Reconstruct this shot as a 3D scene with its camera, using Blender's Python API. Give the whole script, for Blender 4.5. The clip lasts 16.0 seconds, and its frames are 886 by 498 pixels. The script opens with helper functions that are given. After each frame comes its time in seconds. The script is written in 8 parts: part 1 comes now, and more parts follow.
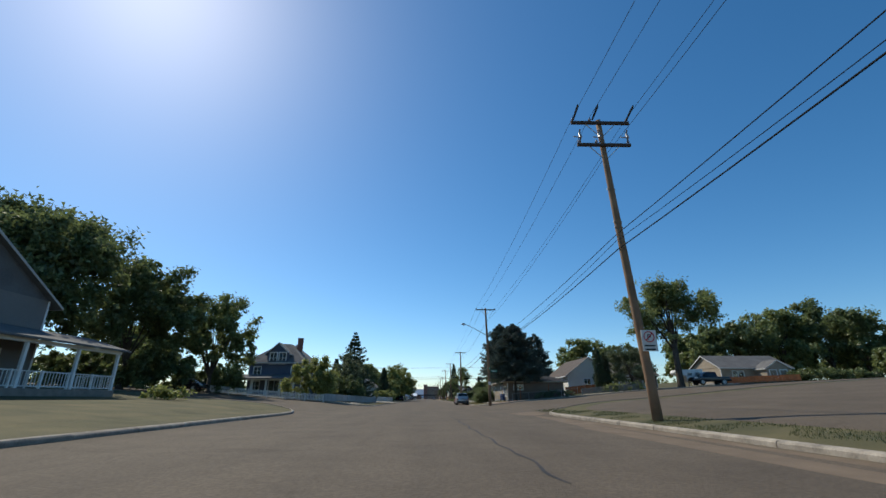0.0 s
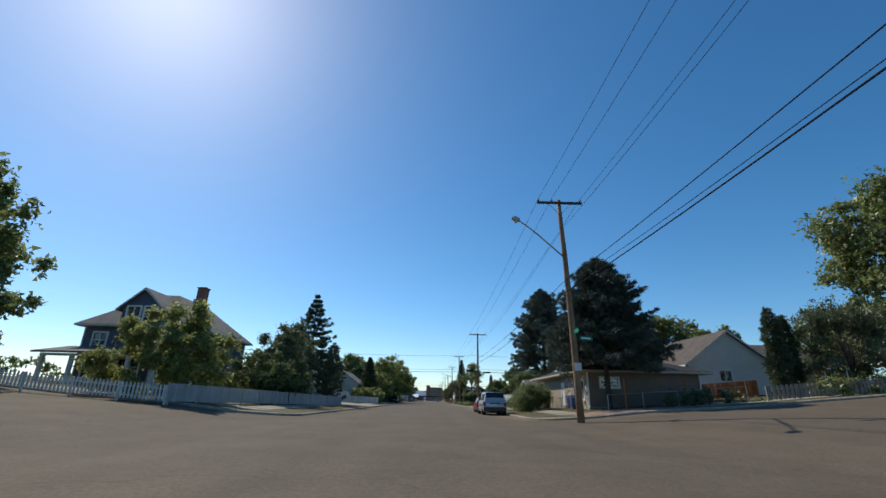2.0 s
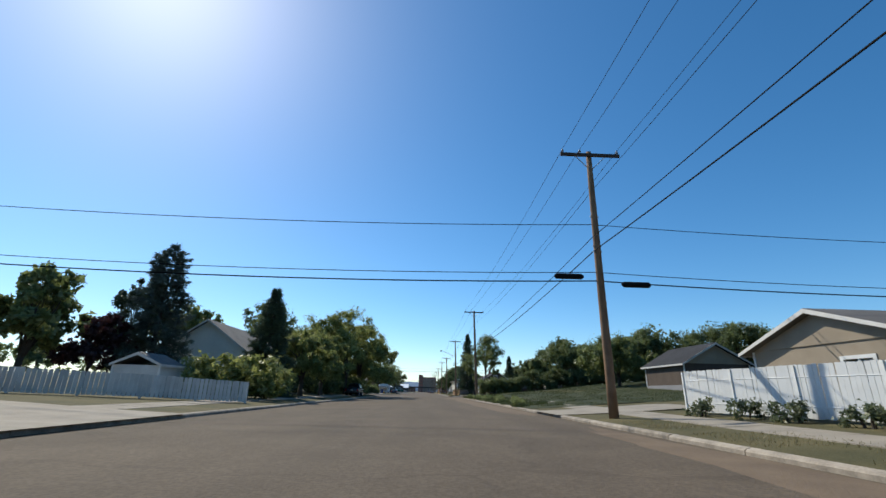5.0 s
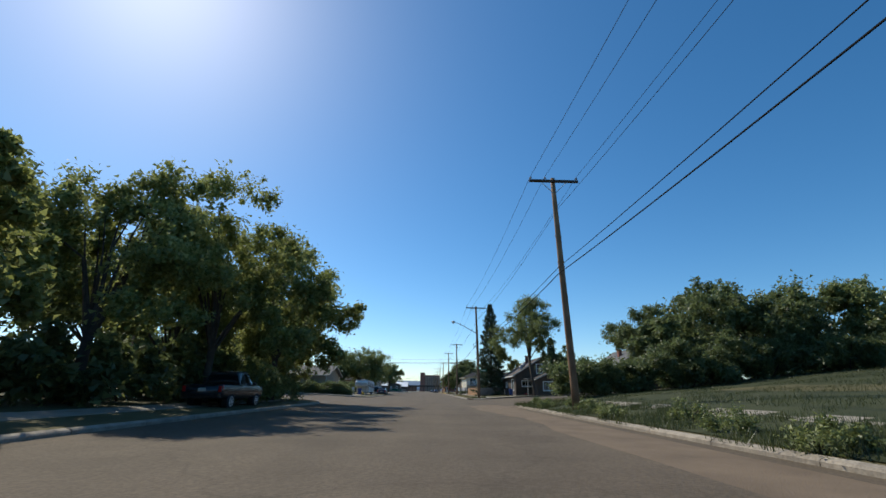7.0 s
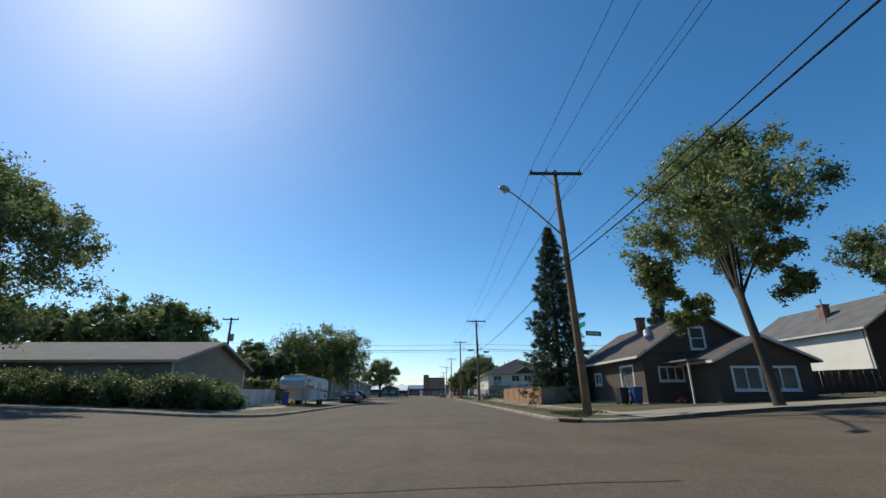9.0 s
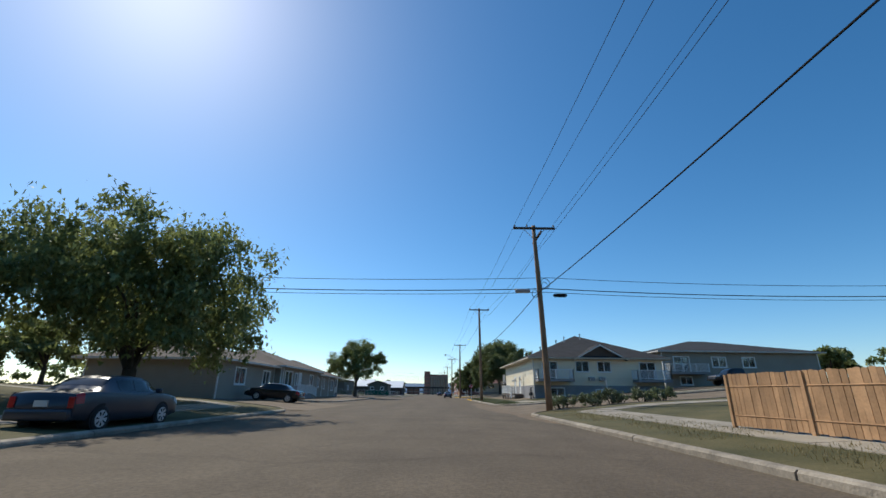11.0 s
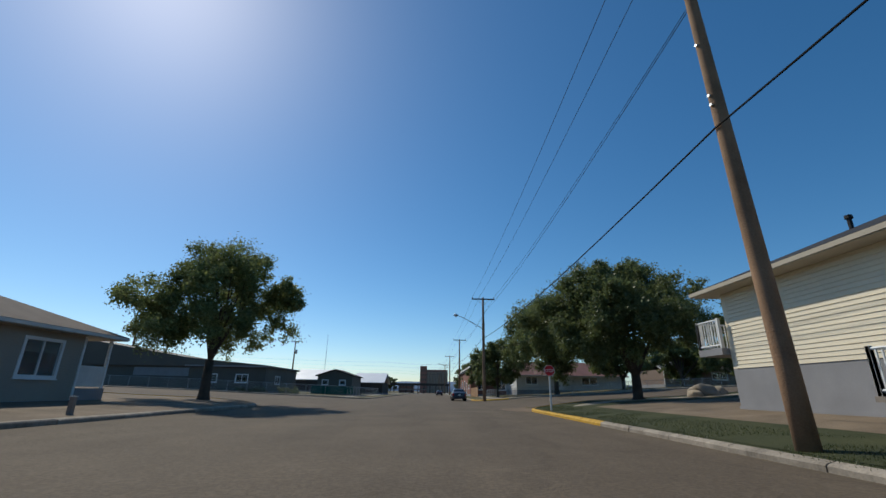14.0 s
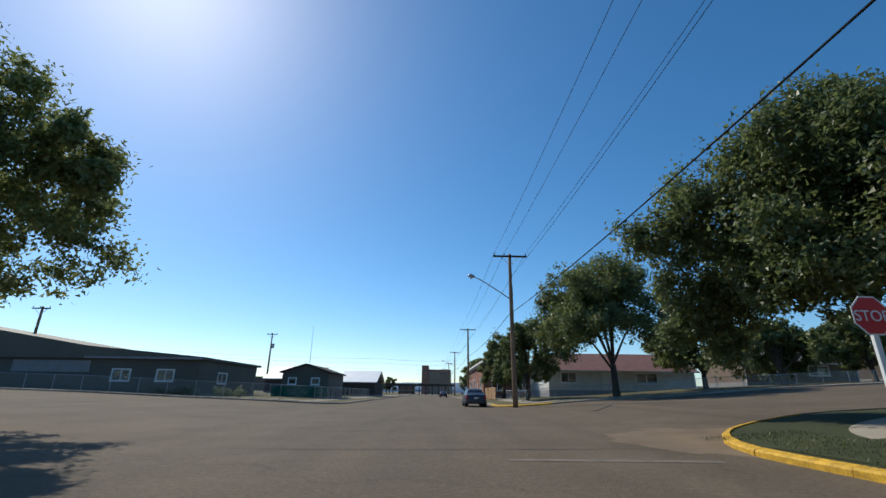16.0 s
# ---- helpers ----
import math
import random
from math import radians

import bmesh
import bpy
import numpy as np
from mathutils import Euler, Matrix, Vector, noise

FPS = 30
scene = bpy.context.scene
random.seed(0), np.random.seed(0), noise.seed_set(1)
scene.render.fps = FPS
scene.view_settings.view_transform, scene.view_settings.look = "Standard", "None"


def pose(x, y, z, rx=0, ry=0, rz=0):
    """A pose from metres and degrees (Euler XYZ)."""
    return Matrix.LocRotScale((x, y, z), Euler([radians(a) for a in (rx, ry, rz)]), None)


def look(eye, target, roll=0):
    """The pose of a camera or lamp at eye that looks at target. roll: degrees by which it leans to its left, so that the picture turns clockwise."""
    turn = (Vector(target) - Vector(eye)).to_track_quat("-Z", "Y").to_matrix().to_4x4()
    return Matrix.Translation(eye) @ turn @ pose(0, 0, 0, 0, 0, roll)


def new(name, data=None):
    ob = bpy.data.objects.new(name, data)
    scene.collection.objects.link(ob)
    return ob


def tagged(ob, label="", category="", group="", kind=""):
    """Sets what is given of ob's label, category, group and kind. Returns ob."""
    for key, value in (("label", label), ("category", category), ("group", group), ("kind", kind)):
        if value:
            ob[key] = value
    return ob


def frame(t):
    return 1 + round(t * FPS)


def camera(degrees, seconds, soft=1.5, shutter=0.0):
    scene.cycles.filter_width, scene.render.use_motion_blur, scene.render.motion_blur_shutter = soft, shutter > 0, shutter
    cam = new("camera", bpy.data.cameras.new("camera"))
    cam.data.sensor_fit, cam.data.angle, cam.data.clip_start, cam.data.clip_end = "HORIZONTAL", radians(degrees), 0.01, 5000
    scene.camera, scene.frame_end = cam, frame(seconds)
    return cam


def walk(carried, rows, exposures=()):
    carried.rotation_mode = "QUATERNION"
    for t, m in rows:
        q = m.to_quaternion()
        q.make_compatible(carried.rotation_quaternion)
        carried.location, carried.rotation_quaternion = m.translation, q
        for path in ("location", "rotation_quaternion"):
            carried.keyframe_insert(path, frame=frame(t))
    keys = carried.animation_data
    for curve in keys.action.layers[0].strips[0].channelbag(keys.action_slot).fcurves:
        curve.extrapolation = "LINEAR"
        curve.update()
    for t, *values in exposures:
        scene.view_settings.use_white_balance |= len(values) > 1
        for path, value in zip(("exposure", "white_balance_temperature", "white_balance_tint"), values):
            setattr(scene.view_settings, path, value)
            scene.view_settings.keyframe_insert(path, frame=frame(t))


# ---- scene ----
cam = camera(92.0, 16.0, soft=1.5)
# seconds, eye, target, roll
PATH = [
    (0, (-0.170, 0.000, 1.106), (0.113, 9.439, 4.397), -0.17),
    (0.5, (-0.118, 9.149, 1.098), (0.170, 18.592, 4.378), -0.38),
    (1, (-0.056, 18.284, 1.092), (0.187, 27.724, 4.380), 0.21),
    (1.5, (-0.005, 27.569, 1.102), (0.220, 37.001, 4.415), 0.35),
    (2, (0.027, 36.788, 1.134), (0.175, 46.216, 4.463), 1.14),
    (2.5, (0.052, 45.564, 1.117), (0.140, 54.998, 4.433), 1.36),
    (3, (0.054, 54.942, 1.114), (0.118, 64.382, 4.413), 1.16),
    (3.5, (-0.015, 64.653, 1.050), (0.047, 74.095, 4.345), 1.18),
    (4, (0.007, 74.537, 1.089), (0.128, 83.996, 4.332), 1.34),
    (4.5, (0.048, 84.729, 1.065), (0.317, 94.206, 4.245), 1.45),
    (7, (0.087, 138.869, 1.111), (0.356, 148.359, 4.250), 0.76),
    (7.5, (0.092, 149.448, 1.085), (0.396, 158.934, 4.235), -0.05),
    (8, (0.106, 160.065, 1.092), (0.411, 169.547, 4.254), -0.81),
    (8.5, (0.126, 170.437, 1.089), (0.396, 179.909, 4.284), -0.62),
    (9, (0.061, 180.419, 1.105), (0.288, 189.885, 4.321), -0.18),
    (9.5, (0.143, 189.909, 1.084), (0.331, 199.384, 4.277), 0.18),
    (12, (0.062, 241.150, 1.126), (0.214, 250.626, 4.318), 0.56),
    (12.5, (-0.025, 250.738, 1.080), (0.146, 260.218, 4.259), 0.45),
    (13, (-0.082, 259.347, 1.090), (0.125, 268.829, 4.259), -0.38),
    (13.5, (-0.070, 267.031, 1.082), (0.102, 276.521, 4.228), 0.26),
    (14, (-0.069, 273.871, 1.081), (0.127, 283.356, 4.242), 0.92),
    (14.5, (-0.077, 279.816, 1.072), (0.104, 289.298, 4.244), 1.36),
    (15, (-0.127, 284.878, 1.108), (0.077, 294.360, 4.281), 1.05),
    (15.5, (-0.152, 288.903, 1.088), (0.046, 298.387, 4.252), 0.88),
    (16, (-0.109, 292.229, 1.100), (0.047, 301.708, 4.281), 0.70),
]
walk(cam, [(t, look(e, g, r)) for t, e, g, r in PATH], exposures=[(0, -0.06, 6500, 6), (3.5, 0.04, 6500, 6), (4.5, 0.16, 6500, 6), (7, 0.02, 6500, 6), (8, 0.24, 6500, 6), (8.5, 0.2, 6500, 6), (9, 0.03, 6500, 6), (11.5, 0.05, 6500, 6), (12.5, -0.18, 6500, 6), (13.5, -0.38, 6500, 6), (14.5, -0.28, 6500, 6), (15.5, -0.08, 6500, 6), (16, 0.0, 6500, 6)])

# ---- world, sun ----
SUN_EL, SUN_AZ = radians(45), radians(-41)      # azimuth from +y towards +x
world = bpy.data.worlds.new("world")
scene.world = world
world.use_nodes = True
wn = world.node_tree.nodes
sky = wn.new("ShaderNodeTexSky")
sky.sky_type = "NISHITA"
sky.sun_disc = False
sky.sun_elevation, sky.sun_rotation = SUN_EL, SUN_AZ
sky.altitude, sky.air_density, sky.dust_density, sky.ozone_density = 0, 0.85, 0.40, 4.0
wn["Background"].inputs["Strength"].default_value = 0.138
tone = wn.new("ShaderNodeHueSaturation")
tone.inputs["Saturation"].default_value = 1.24
tone.inputs["Hue"].default_value = 0.495
world.node_tree.links.new(sky.outputs[0], tone.inputs["Color"])
world.node_tree.links.new(tone.outputs[0], wn["Background"].inputs["Color"])
sun = new("sun", bpy.data.lights.new("sun", "SUN"))
sun.data.energy, sun.data.angle, sun.data.color = 4.2, radians(0.53), (1.0, 0.92, 0.80)
sun_dir = Vector((math.sin(SUN_AZ) * math.cos(SUN_EL), math.cos(SUN_AZ) * math.cos(SUN_EL), math.sin(SUN_EL)))
sun.matrix_world = look(sun_dir * 100, (0, 0, 0))

# ---- materials ----
def material(name, colour, rough=0.8, metal=0.0, vary=0.25, scale=3.0, fine=40.0, bump=0.15, spec=0.3, tint=None, wave=None, island=0.0, obj=0.0):
    """Base colour varied at two scales, with bump; wave=(period m, strength) adds lap lines over z."""
    m = bpy.data.materials.new(name)
    m.use_nodes = True
    nt = m.node_tree
    n, l = nt.nodes, nt.links
    bs = n["Principled BSDF"]
    bs.inputs["Roughness"].default_value = rough
    bs.inputs["Metallic"].default_value = metal
    bs.inputs["Specular IOR Level"].default_value = spec
    geo = n.new("ShaderNodeNewGeometry")
    big = n.new("ShaderNodeTexNoise")
    big.inputs["Scale"].default_value = scale
    big.inputs["Detail"].default_value = 4
    small = n.new("ShaderNodeTexNoise")
    small.inputs["Scale"].default_value = fine
    small.inputs["Detail"].default_value = 3
    for t in (big, small):
        l.new(geo.outputs["Position"], t.inputs["Vector"])
    add = n.new("ShaderNodeMath")
    add.operation = "MULTIPLY_ADD"
    l.new(small.outputs["Fac"], add.inputs[0])
    add.inputs[1].default_value = 0.5
    l.new(big.outputs["Fac"], add.inputs[2])
    ramp = n.new("ShaderNodeMapRange")
    ramp.inputs["From Min"].default_value, ramp.inputs["From Max"].default_value = 0.45, 1.05
    l.new(add.outputs[0], ramp.inputs["Value"])
    mix = n.new("ShaderNodeMix")
    mix.data_type = "RGBA"
    c = Vector(colour)
    dark, light = c * (1 - vary), c * (1 + vary)
    if tint:
        light = Vector(tint)
    mix.inputs["A"].default_value, mix.inputs["B"].default_value = (*dark, 1), (*light, 1)
    l.new(ramp.outputs[0], mix.inputs["Factor"])
    col = mix.outputs["Result"]
    if island or obj:
        hsv = n.new("ShaderNodeHueSaturation")
        mr = n.new("ShaderNodeMapRange")
        k = island or obj
        mr.inputs["To Min"].default_value, mr.inputs["To Max"].default_value = 1 - k, 1 + k
        src = geo.outputs["Random Per Island"] if island else n.new("ShaderNodeObjectInfo").outputs["Random"]
        l.new(src, mr.inputs["Value"])
        l.new(mr.outputs[0], hsv.inputs["Value"])
        l.new(col, hsv.inputs["Color"])
        col = hsv.outputs["Color"]
    l.new(col, bs.inputs["Base Color"])
    bp = n.new("ShaderNodeBump")
    bp.inputs["Strength"].default_value = bump
    bp.inputs["Distance"].default_value = 0.02
    l.new(small.outputs["Fac"], bp.inputs["Height"])
    nrm = bp.outputs["Normal"]
    if wave:
        sep = n.new("ShaderNodeSeparateXYZ")
        l.new(geo.outputs["Position"], sep.inputs[0])
        d = n.new("ShaderNodeMath")
        d.operation = "DIVIDE"
        d.inputs[1].default_value = wave[0]
        l.new(sep.outputs["Z"], d.inputs[0])
        fr = n.new("ShaderNodeMath")
        fr.operation = "FRACT"
        l.new(d.outputs[0], fr.inputs[0])
        b2 = n.new("ShaderNodeBump")
        b2.inputs["Strength"].default_value, b2.inputs["Distance"].default_value = wave[1], wave[0] * 0.3
        b2.invert = True
        l.new(fr.outputs[0], b2.inputs["Height"])
        l.new(nrm, b2.inputs["Normal"])
        nrm = b2.outputs["Normal"]
    l.new(nrm, bs.inputs["Normal"])
    return m


def leaf_material(name, colour, light, island=0.35, trans=0.45):
    m = bpy.data.materials.new(name)
    m.use_nodes = True
    nt = m.node_tree
    n, l = nt.nodes, nt.links
    n.remove(n["Principled BSDF"])
    geo = n.new("ShaderNodeNewGeometry")
    tex = n.new("ShaderNodeTexNoise")
    tex.inputs["Scale"].default_value = 0.6
    l.new(geo.outputs["Position"], tex.inputs["Vector"])
    mm = n.new("ShaderNodeMath")
    mm.operation = "MULTIPLY_ADD"
    l.new(geo.outputs["Random Per Island"], mm.inputs[0])
    mm.inputs[1].default_value = 0.6
    l.new(tex.outputs["Fac"], mm.inputs[2])
    mr = n.new("ShaderNodeMapRange")
    mr.inputs["From Min"].default_value, mr.inputs["From Max"].default_value = 0.35, 1.15
    l.new(mm.outputs[0], mr.inputs["Value"])
    mix = n.new("ShaderNodeMix")
    mix.data_type = "RGBA"
    mix.inputs["A"].default_value, mix.inputs["B"].default_value = (*colour, 1), (*light, 1)
    l.new(mr.outputs[0], mix.inputs["Factor"])
    dif, tra, glo = n.new("ShaderNodeBsdfDiffuse"), n.new("ShaderNodeBsdfTranslucent"), n.new("ShaderNodeBsdfGlossy")
    glo.inputs["Roughness"].default_value = 0.45
    for s in (dif, tra):
        l.new(mix.outputs["Result"], s.inputs["Color"])
    m1, m2 = n.new("ShaderNodeMixShader"), n.new("ShaderNodeMixShader")
    m1.inputs[0].default_value, m2.inputs[0].default_value = trans, 0.04
    l.new(dif.outputs[0], m1.inputs[1])
    l.new(tra.outputs[0], m1.inputs[2])
    l.new(m1.outputs[0], m2.inputs[1])
    l.new(glo.outputs[0], m2.inputs[2])
    l.new(m2.outputs[0], n["Material Output"].inputs["Surface"])
    return m


def glass_material(name, colour=(0.02, 0.025, 0.03), rough=0.06, clear=0.35):
    m = bpy.data.materials.new(name)
    m.use_nodes = True
    bs = m.node_tree.nodes["Principled BSDF"]
    bs.inputs["Base Color"].default_value = (*colour, 1)
    bs.inputs["Roughness"].default_value = rough
    bs.inputs["IOR"].default_value = 1.5
    bs.inputs["Transmission Weight"].default_value = clear
    bs.inputs["Specular IOR Level"].default_value = 0.6
    return m


def road_material():
    """Dusty, patched asphalt: broad stains, darker patches, sealed cracks."""
    m = material("asphalt", (0.104, 0.079, 0.054), 0.92, vary=0.16, scale=0.5, fine=28, bump=0.9)
    nt = m.node_tree
    n, l = nt.nodes, nt.links
    bs = n["Principled BSDF"]
    base = bs.inputs["Base Color"].links[0].from_socket
    geo = n.new("ShaderNodeNewGeometry")
    warp = n.new("ShaderNodeTexNoise")
    warp.inputs["Scale"].default_value, warp.inputs["Detail"].default_value = 0.5, 5
    l.new(geo.outputs["Position"], warp.inputs["Vector"])
    addv = n.new("ShaderNodeVectorMath")
    addv.operation = "MULTIPLY_ADD"
    l.new(warp.outputs["Color"], addv.inputs[0])
    addv.inputs[1].default_value = (3.0, 3.0, 0)
    l.new(geo.outputs["Position"], addv.inputs[2])
    vor = n.new("ShaderNodeTexVoronoi")
    vor.feature = "DISTANCE_TO_EDGE"
    vor.inputs["Scale"].default_value = 0.13
    l.new(addv.outputs[0], vor.inputs["Vector"])
    crack = n.new("ShaderNodeMapRange")
    crack.inputs["From Min"].default_value, crack.inputs["From Max"].default_value = 0.004, 0.011
    crack.inputs["To Min"].default_value, crack.inputs["To Max"].default_value = 0.88, 1.0
    l.new(vor.outputs["Distance"], crack.inputs["Value"])
    stretch = n.new("ShaderNodeMapping")
    stretch.inputs["Scale"].default_value = (0.9, 0.06, 1)
    l.new(geo.outputs["Position"], stretch.inputs["Vector"])
    track = n.new("ShaderNodeTexNoise")
    track.inputs["Scale"].default_value, track.inputs["Detail"].default_value = 0.8, 3
    l.new(stretch.outputs[0], track.inputs["Vector"])
    tr = n.new("ShaderNodeMapRange")
    tr.inputs["From Min"].default_value, tr.inputs["From Max"].default_value = 0.35, 0.65
    tr.inputs["To Min"].default_value, tr.inputs["To Max"].default_value = 0.92, 1.07
    l.new(track.outputs["Fac"], tr.inputs["Value"])
    mu0 = n.new("ShaderNodeMath")
    mu0.operation = "MULTIPLY"
    l.new(crack.outputs[0], mu0.inputs[0])
    l.new(tr.outputs[0], mu0.inputs[1])
    grit = n.new("ShaderNodeTexVoronoi")
    grit.inputs["Scale"].default_value = 16
    l.new(geo.outputs["Position"], grit.inputs["Vector"])
    gr = n.new("ShaderNodeMapRange")
    gr.inputs["From Min"].default_value, gr.inputs["From Max"].default_value = 0.0, 0.8
    gr.inputs["To Min"].default_value, gr.inputs["To Max"].default_value = 0.78, 1.2
    l.new(grit.outputs["Distance"], gr.inputs["Value"])
    blot = n.new("ShaderNodeTexNoise")
    blot.inputs["Scale"].default_value, blot.inputs["Detail"].default_value, blot.inputs["Roughness"].default_value = 0.22, 8, 0.7
    l.new(geo.outputs["Position"], blot.inputs["Vector"])
    br = n.new("ShaderNodeMapRange")
    br.inputs["From Min"].default_value, br.inputs["From Max"].default_value = 0.32, 0.56
    br.inputs["To Min"].default_value, br.inputs["To Max"].default_value = 0.90, 1.04
    l.new(blot.outputs["Fac"], br.inputs["Value"])
    mu1 = n.new("ShaderNodeMath")
    mu1.operation = "MULTIPLY"
    l.new(gr.outputs[0], mu1.inputs[0])
    l.new(br.outputs[0], mu1.inputs[1])
    mu = n.new("ShaderNodeMath")
    mu.operation = "MULTIPLY"
    l.new(mu0.outputs[0], mu.inputs[0])
    l.new(mu1.outputs[0], mu.inputs[1])
    hsv = n.new("ShaderNodeHueSaturation")
    l.new(base, hsv.inputs["Color"])
    l.new(mu.outputs[0], hsv.inputs["Value"])
    l.new(hsv.outputs[0], bs.inputs["Base Color"])
    return m


ASPHALT = road_material()
GROUND = material("dry_earth", (0.14, 0.12, 0.07), 0.95, vary=0.35, scale=0.2, fine=8, bump=0.6)
GRASS = material("lawn_grass", (0.068, 0.072, 0.026), 0.95, vary=0.35, scale=0.5, fine=18, bump=0.9, tint=(0.145, 0.118, 0.052))
GREEN_GRASS = material("green_grass", (0.029, 0.042, 0.013), 0.95, vary=0.35, scale=0.6, fine=18, bump=0.9, tint=(0.058, 0.063, 0.023))
DIRT = material("sandy_gravel", (0.17, 0.13, 0.09), 0.95, vary=0.38, scale=0.7, fine=30, bump=0.8)
CONCRETE = material("concrete", (0.29, 0.255, 0.205), 0.9, vary=0.22, scale=1.2, fine=30, bump=0.35, obj=0.05)
KERB = material("worn_kerb_concrete", (0.29, 0.25, 0.20), 0.9, vary=0.4, scale=2.5, fine=22, bump=0.6, obj=0.15)
YELLOW = material("worn_yellow_paint", (0.52, 0.30, 0.03), 0.7, vary=0.4, scale=6, fine=25, bump=0.4)
BRICK_PAVE = material("red_paving", (0.26, 0.17, 0.13), 0.9, vary=0.25, scale=2, fine=20, bump=0.4)
WOOD_POLE = material("weathered_pole_wood", (0.25, 0.152, 0.09), 0.9, vary=0.35, scale=1.2, fine=30, bump=0.5)
DARK_WOOD = material("dark_timber", (0.075, 0.055, 0.045), 0.9, vary=0.3, scale=3, fine=30, bump=0.4)
CEDAR = material("cedar_boards", (0.40, 0.235, 0.125), 0.85, vary=0.3, scale=2, fine=20, bump=0.3, obj=0.2)
ORANGE_WOOD = material("orange_stained_wood", (0.38, 0.13, 0.05), 0.8, vary=0.25, scale=2, fine=20, bump=0.3, obj=0.15)
WHITE = material("white_paint", (0.74, 0.74, 0.72), 0.6, vary=0.08, scale=2, fine=30, bump=0.08)
OFF_WHITE = material("weathered_white_paint", (0.62, 0.60, 0.56), 0.75, vary=0.15, scale=1.5, fine=20, bump=0.15, obj=0.1)
STEEL = material("galvanised_steel", (0.42, 0.43, 0.44), 0.45, metal=0.8, vary=0.12, scale=6, fine=40, bump=0.05)
BLACK = material("black_rubber", (0.02, 0.02, 0.021), 0.7, vary=0.15, scale=8, fine=60, bump=0.1)
CABLE = material("cable_sheath", (0.012, 0.012, 0.013), 0.9, vary=0.1, spec=0.1)
GLASS = glass_material("window_glass", (0.5, 0.52, 0.52), 0.05, 0.85)
CAR_GLASS = glass_material("tinted_glass", (0.010, 0.012, 0.014), 0.10, 0.0)
ALLOY = material("silver_alloy", (0.62, 0.62, 0.62), 0.35, metal=0.35, vary=0.06, spec=0.5, bump=0.0)
PORCELAIN = material("porcelain", (0.32, 0.30, 0.30), 0.25, vary=0.1, spec=0.5)
BARK = material("tree_bark", (0.08, 0.064, 0.05), 0.95, vary=0.35, scale=3, fine=25, bump=0.8)
LEAF = leaf_material("leaf_mid", (0.095, 0.13, 0.042), (0.29, 0.32, 0.115), trans=0.5)
LEAF_DARK = leaf_material("leaf_dark", (0.072, 0.10, 0.038), (0.21, 0.245, 0.09), trans=0.5)
LEAF_YEL = leaf_material("leaf_yellowish", (0.12, 0.155, 0.036), (0.38, 0.39, 0.13), trans=0.55)
LEAF_GREY = leaf_material("leaf_dusty", (0.06, 0.08, 0.040), (0.17, 0.20, 0.10))
NEEDLE = leaf_material("needle_blue", (0.052, 0.072, 0.058), (0.15, 0.18, 0.14), trans=0.15)
NEEDLE_G = leaf_material("needle_green", (0.044, 0.065, 0.038), (0.13, 0.165, 0.085), trans=0.15)
PURPLE = leaf_material("leaf_purple", (0.030, 0.014, 0.016), (0.07, 0.03, 0.03))
SHINGLE_GREY = material("grey_shingles", (0.135, 0.13, 0.125), 0.95, vary=0.25, scale=1.0, fine=14, bump=0.4, wave=(0.09, 0.5))
SHINGLE_DARK = material("charcoal_shingles", (0.032, 0.032, 0.035), 0.95, vary=0.3, scale=1.0, fine=14, bump=0.4, wave=(0.09, 0.5))
SHINGLE_BROWN = material("brown_shingles", (0.105, 0.085, 0.072), 0.95, vary=0.25, scale=1.0, fine=14, bump=0.4, wave=(0.09, 0.5))
# eave shade is put into this tan; soffits and some gutters use it
SOFFIT = material("shaded_soffit_tan", (0.46, 0.40, 0.31), 0.75, vary=0.1, scale=1.5, fine=20, bump=0.1)
SHINGLE_RED = material("red_roofing", (0.17, 0.085, 0.075), 0.8, vary=0.2, scale=1.0, fine=14, bump=0.3, wave=(0.3, 0.4))
METAL_ROOF = material("white_sheet_roof", (0.75, 0.76, 0.77), 0.45, metal=0.2, vary=0.08, scale=0.5, fine=8, bump=0.1)
SID_WHITE = material("white_siding", (0.68, 0.65, 0.58), 0.7, vary=0.08, scale=0.8, fine=10, bump=0.1, wave=(0.14, 0.7))
SID_CREAM = material("cream_siding", (0.78, 0.69, 0.52), 0.65, vary=0.06, scale=0.8, fine=10, bump=0.08, obj=0.03)
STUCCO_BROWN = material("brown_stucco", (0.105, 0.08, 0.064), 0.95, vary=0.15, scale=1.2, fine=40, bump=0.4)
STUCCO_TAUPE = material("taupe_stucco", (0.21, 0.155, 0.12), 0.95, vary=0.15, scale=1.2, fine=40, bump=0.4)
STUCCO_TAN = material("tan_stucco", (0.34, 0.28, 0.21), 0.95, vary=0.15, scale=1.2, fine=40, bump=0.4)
SID_GREY = material("grey_vinyl_siding", (0.31, 0.275, 0.225), 0.75, vary=0.08, scale=0.8, fine=12, bump=0.1, wave=(0.11, 0.5))
SID_DIM = material("dull_grey_siding", (0.19, 0.175, 0.16), 0.8, vary=0.1, scale=0.8, fine=12, bump=0.1, wave=(0.11, 0.5))
SID_BLUE = material("slate_blue_siding", (0.12, 0.135, 0.18), 0.75, vary=0.12, scale=0.8, fine=12, bump=0.1, wave=(0.12, 0.6))
SID_DARK = material("dark_sheet_siding", (0.125, 0.112, 0.092), 0.7, vary=0.15, scale=0.4, fine=10, bump=0.15)
GREY_WALL = material("grey_parging", (0.27, 0.265, 0.27), 0.9, vary=0.12, scale=1.2, fine=30, bump=0.25)
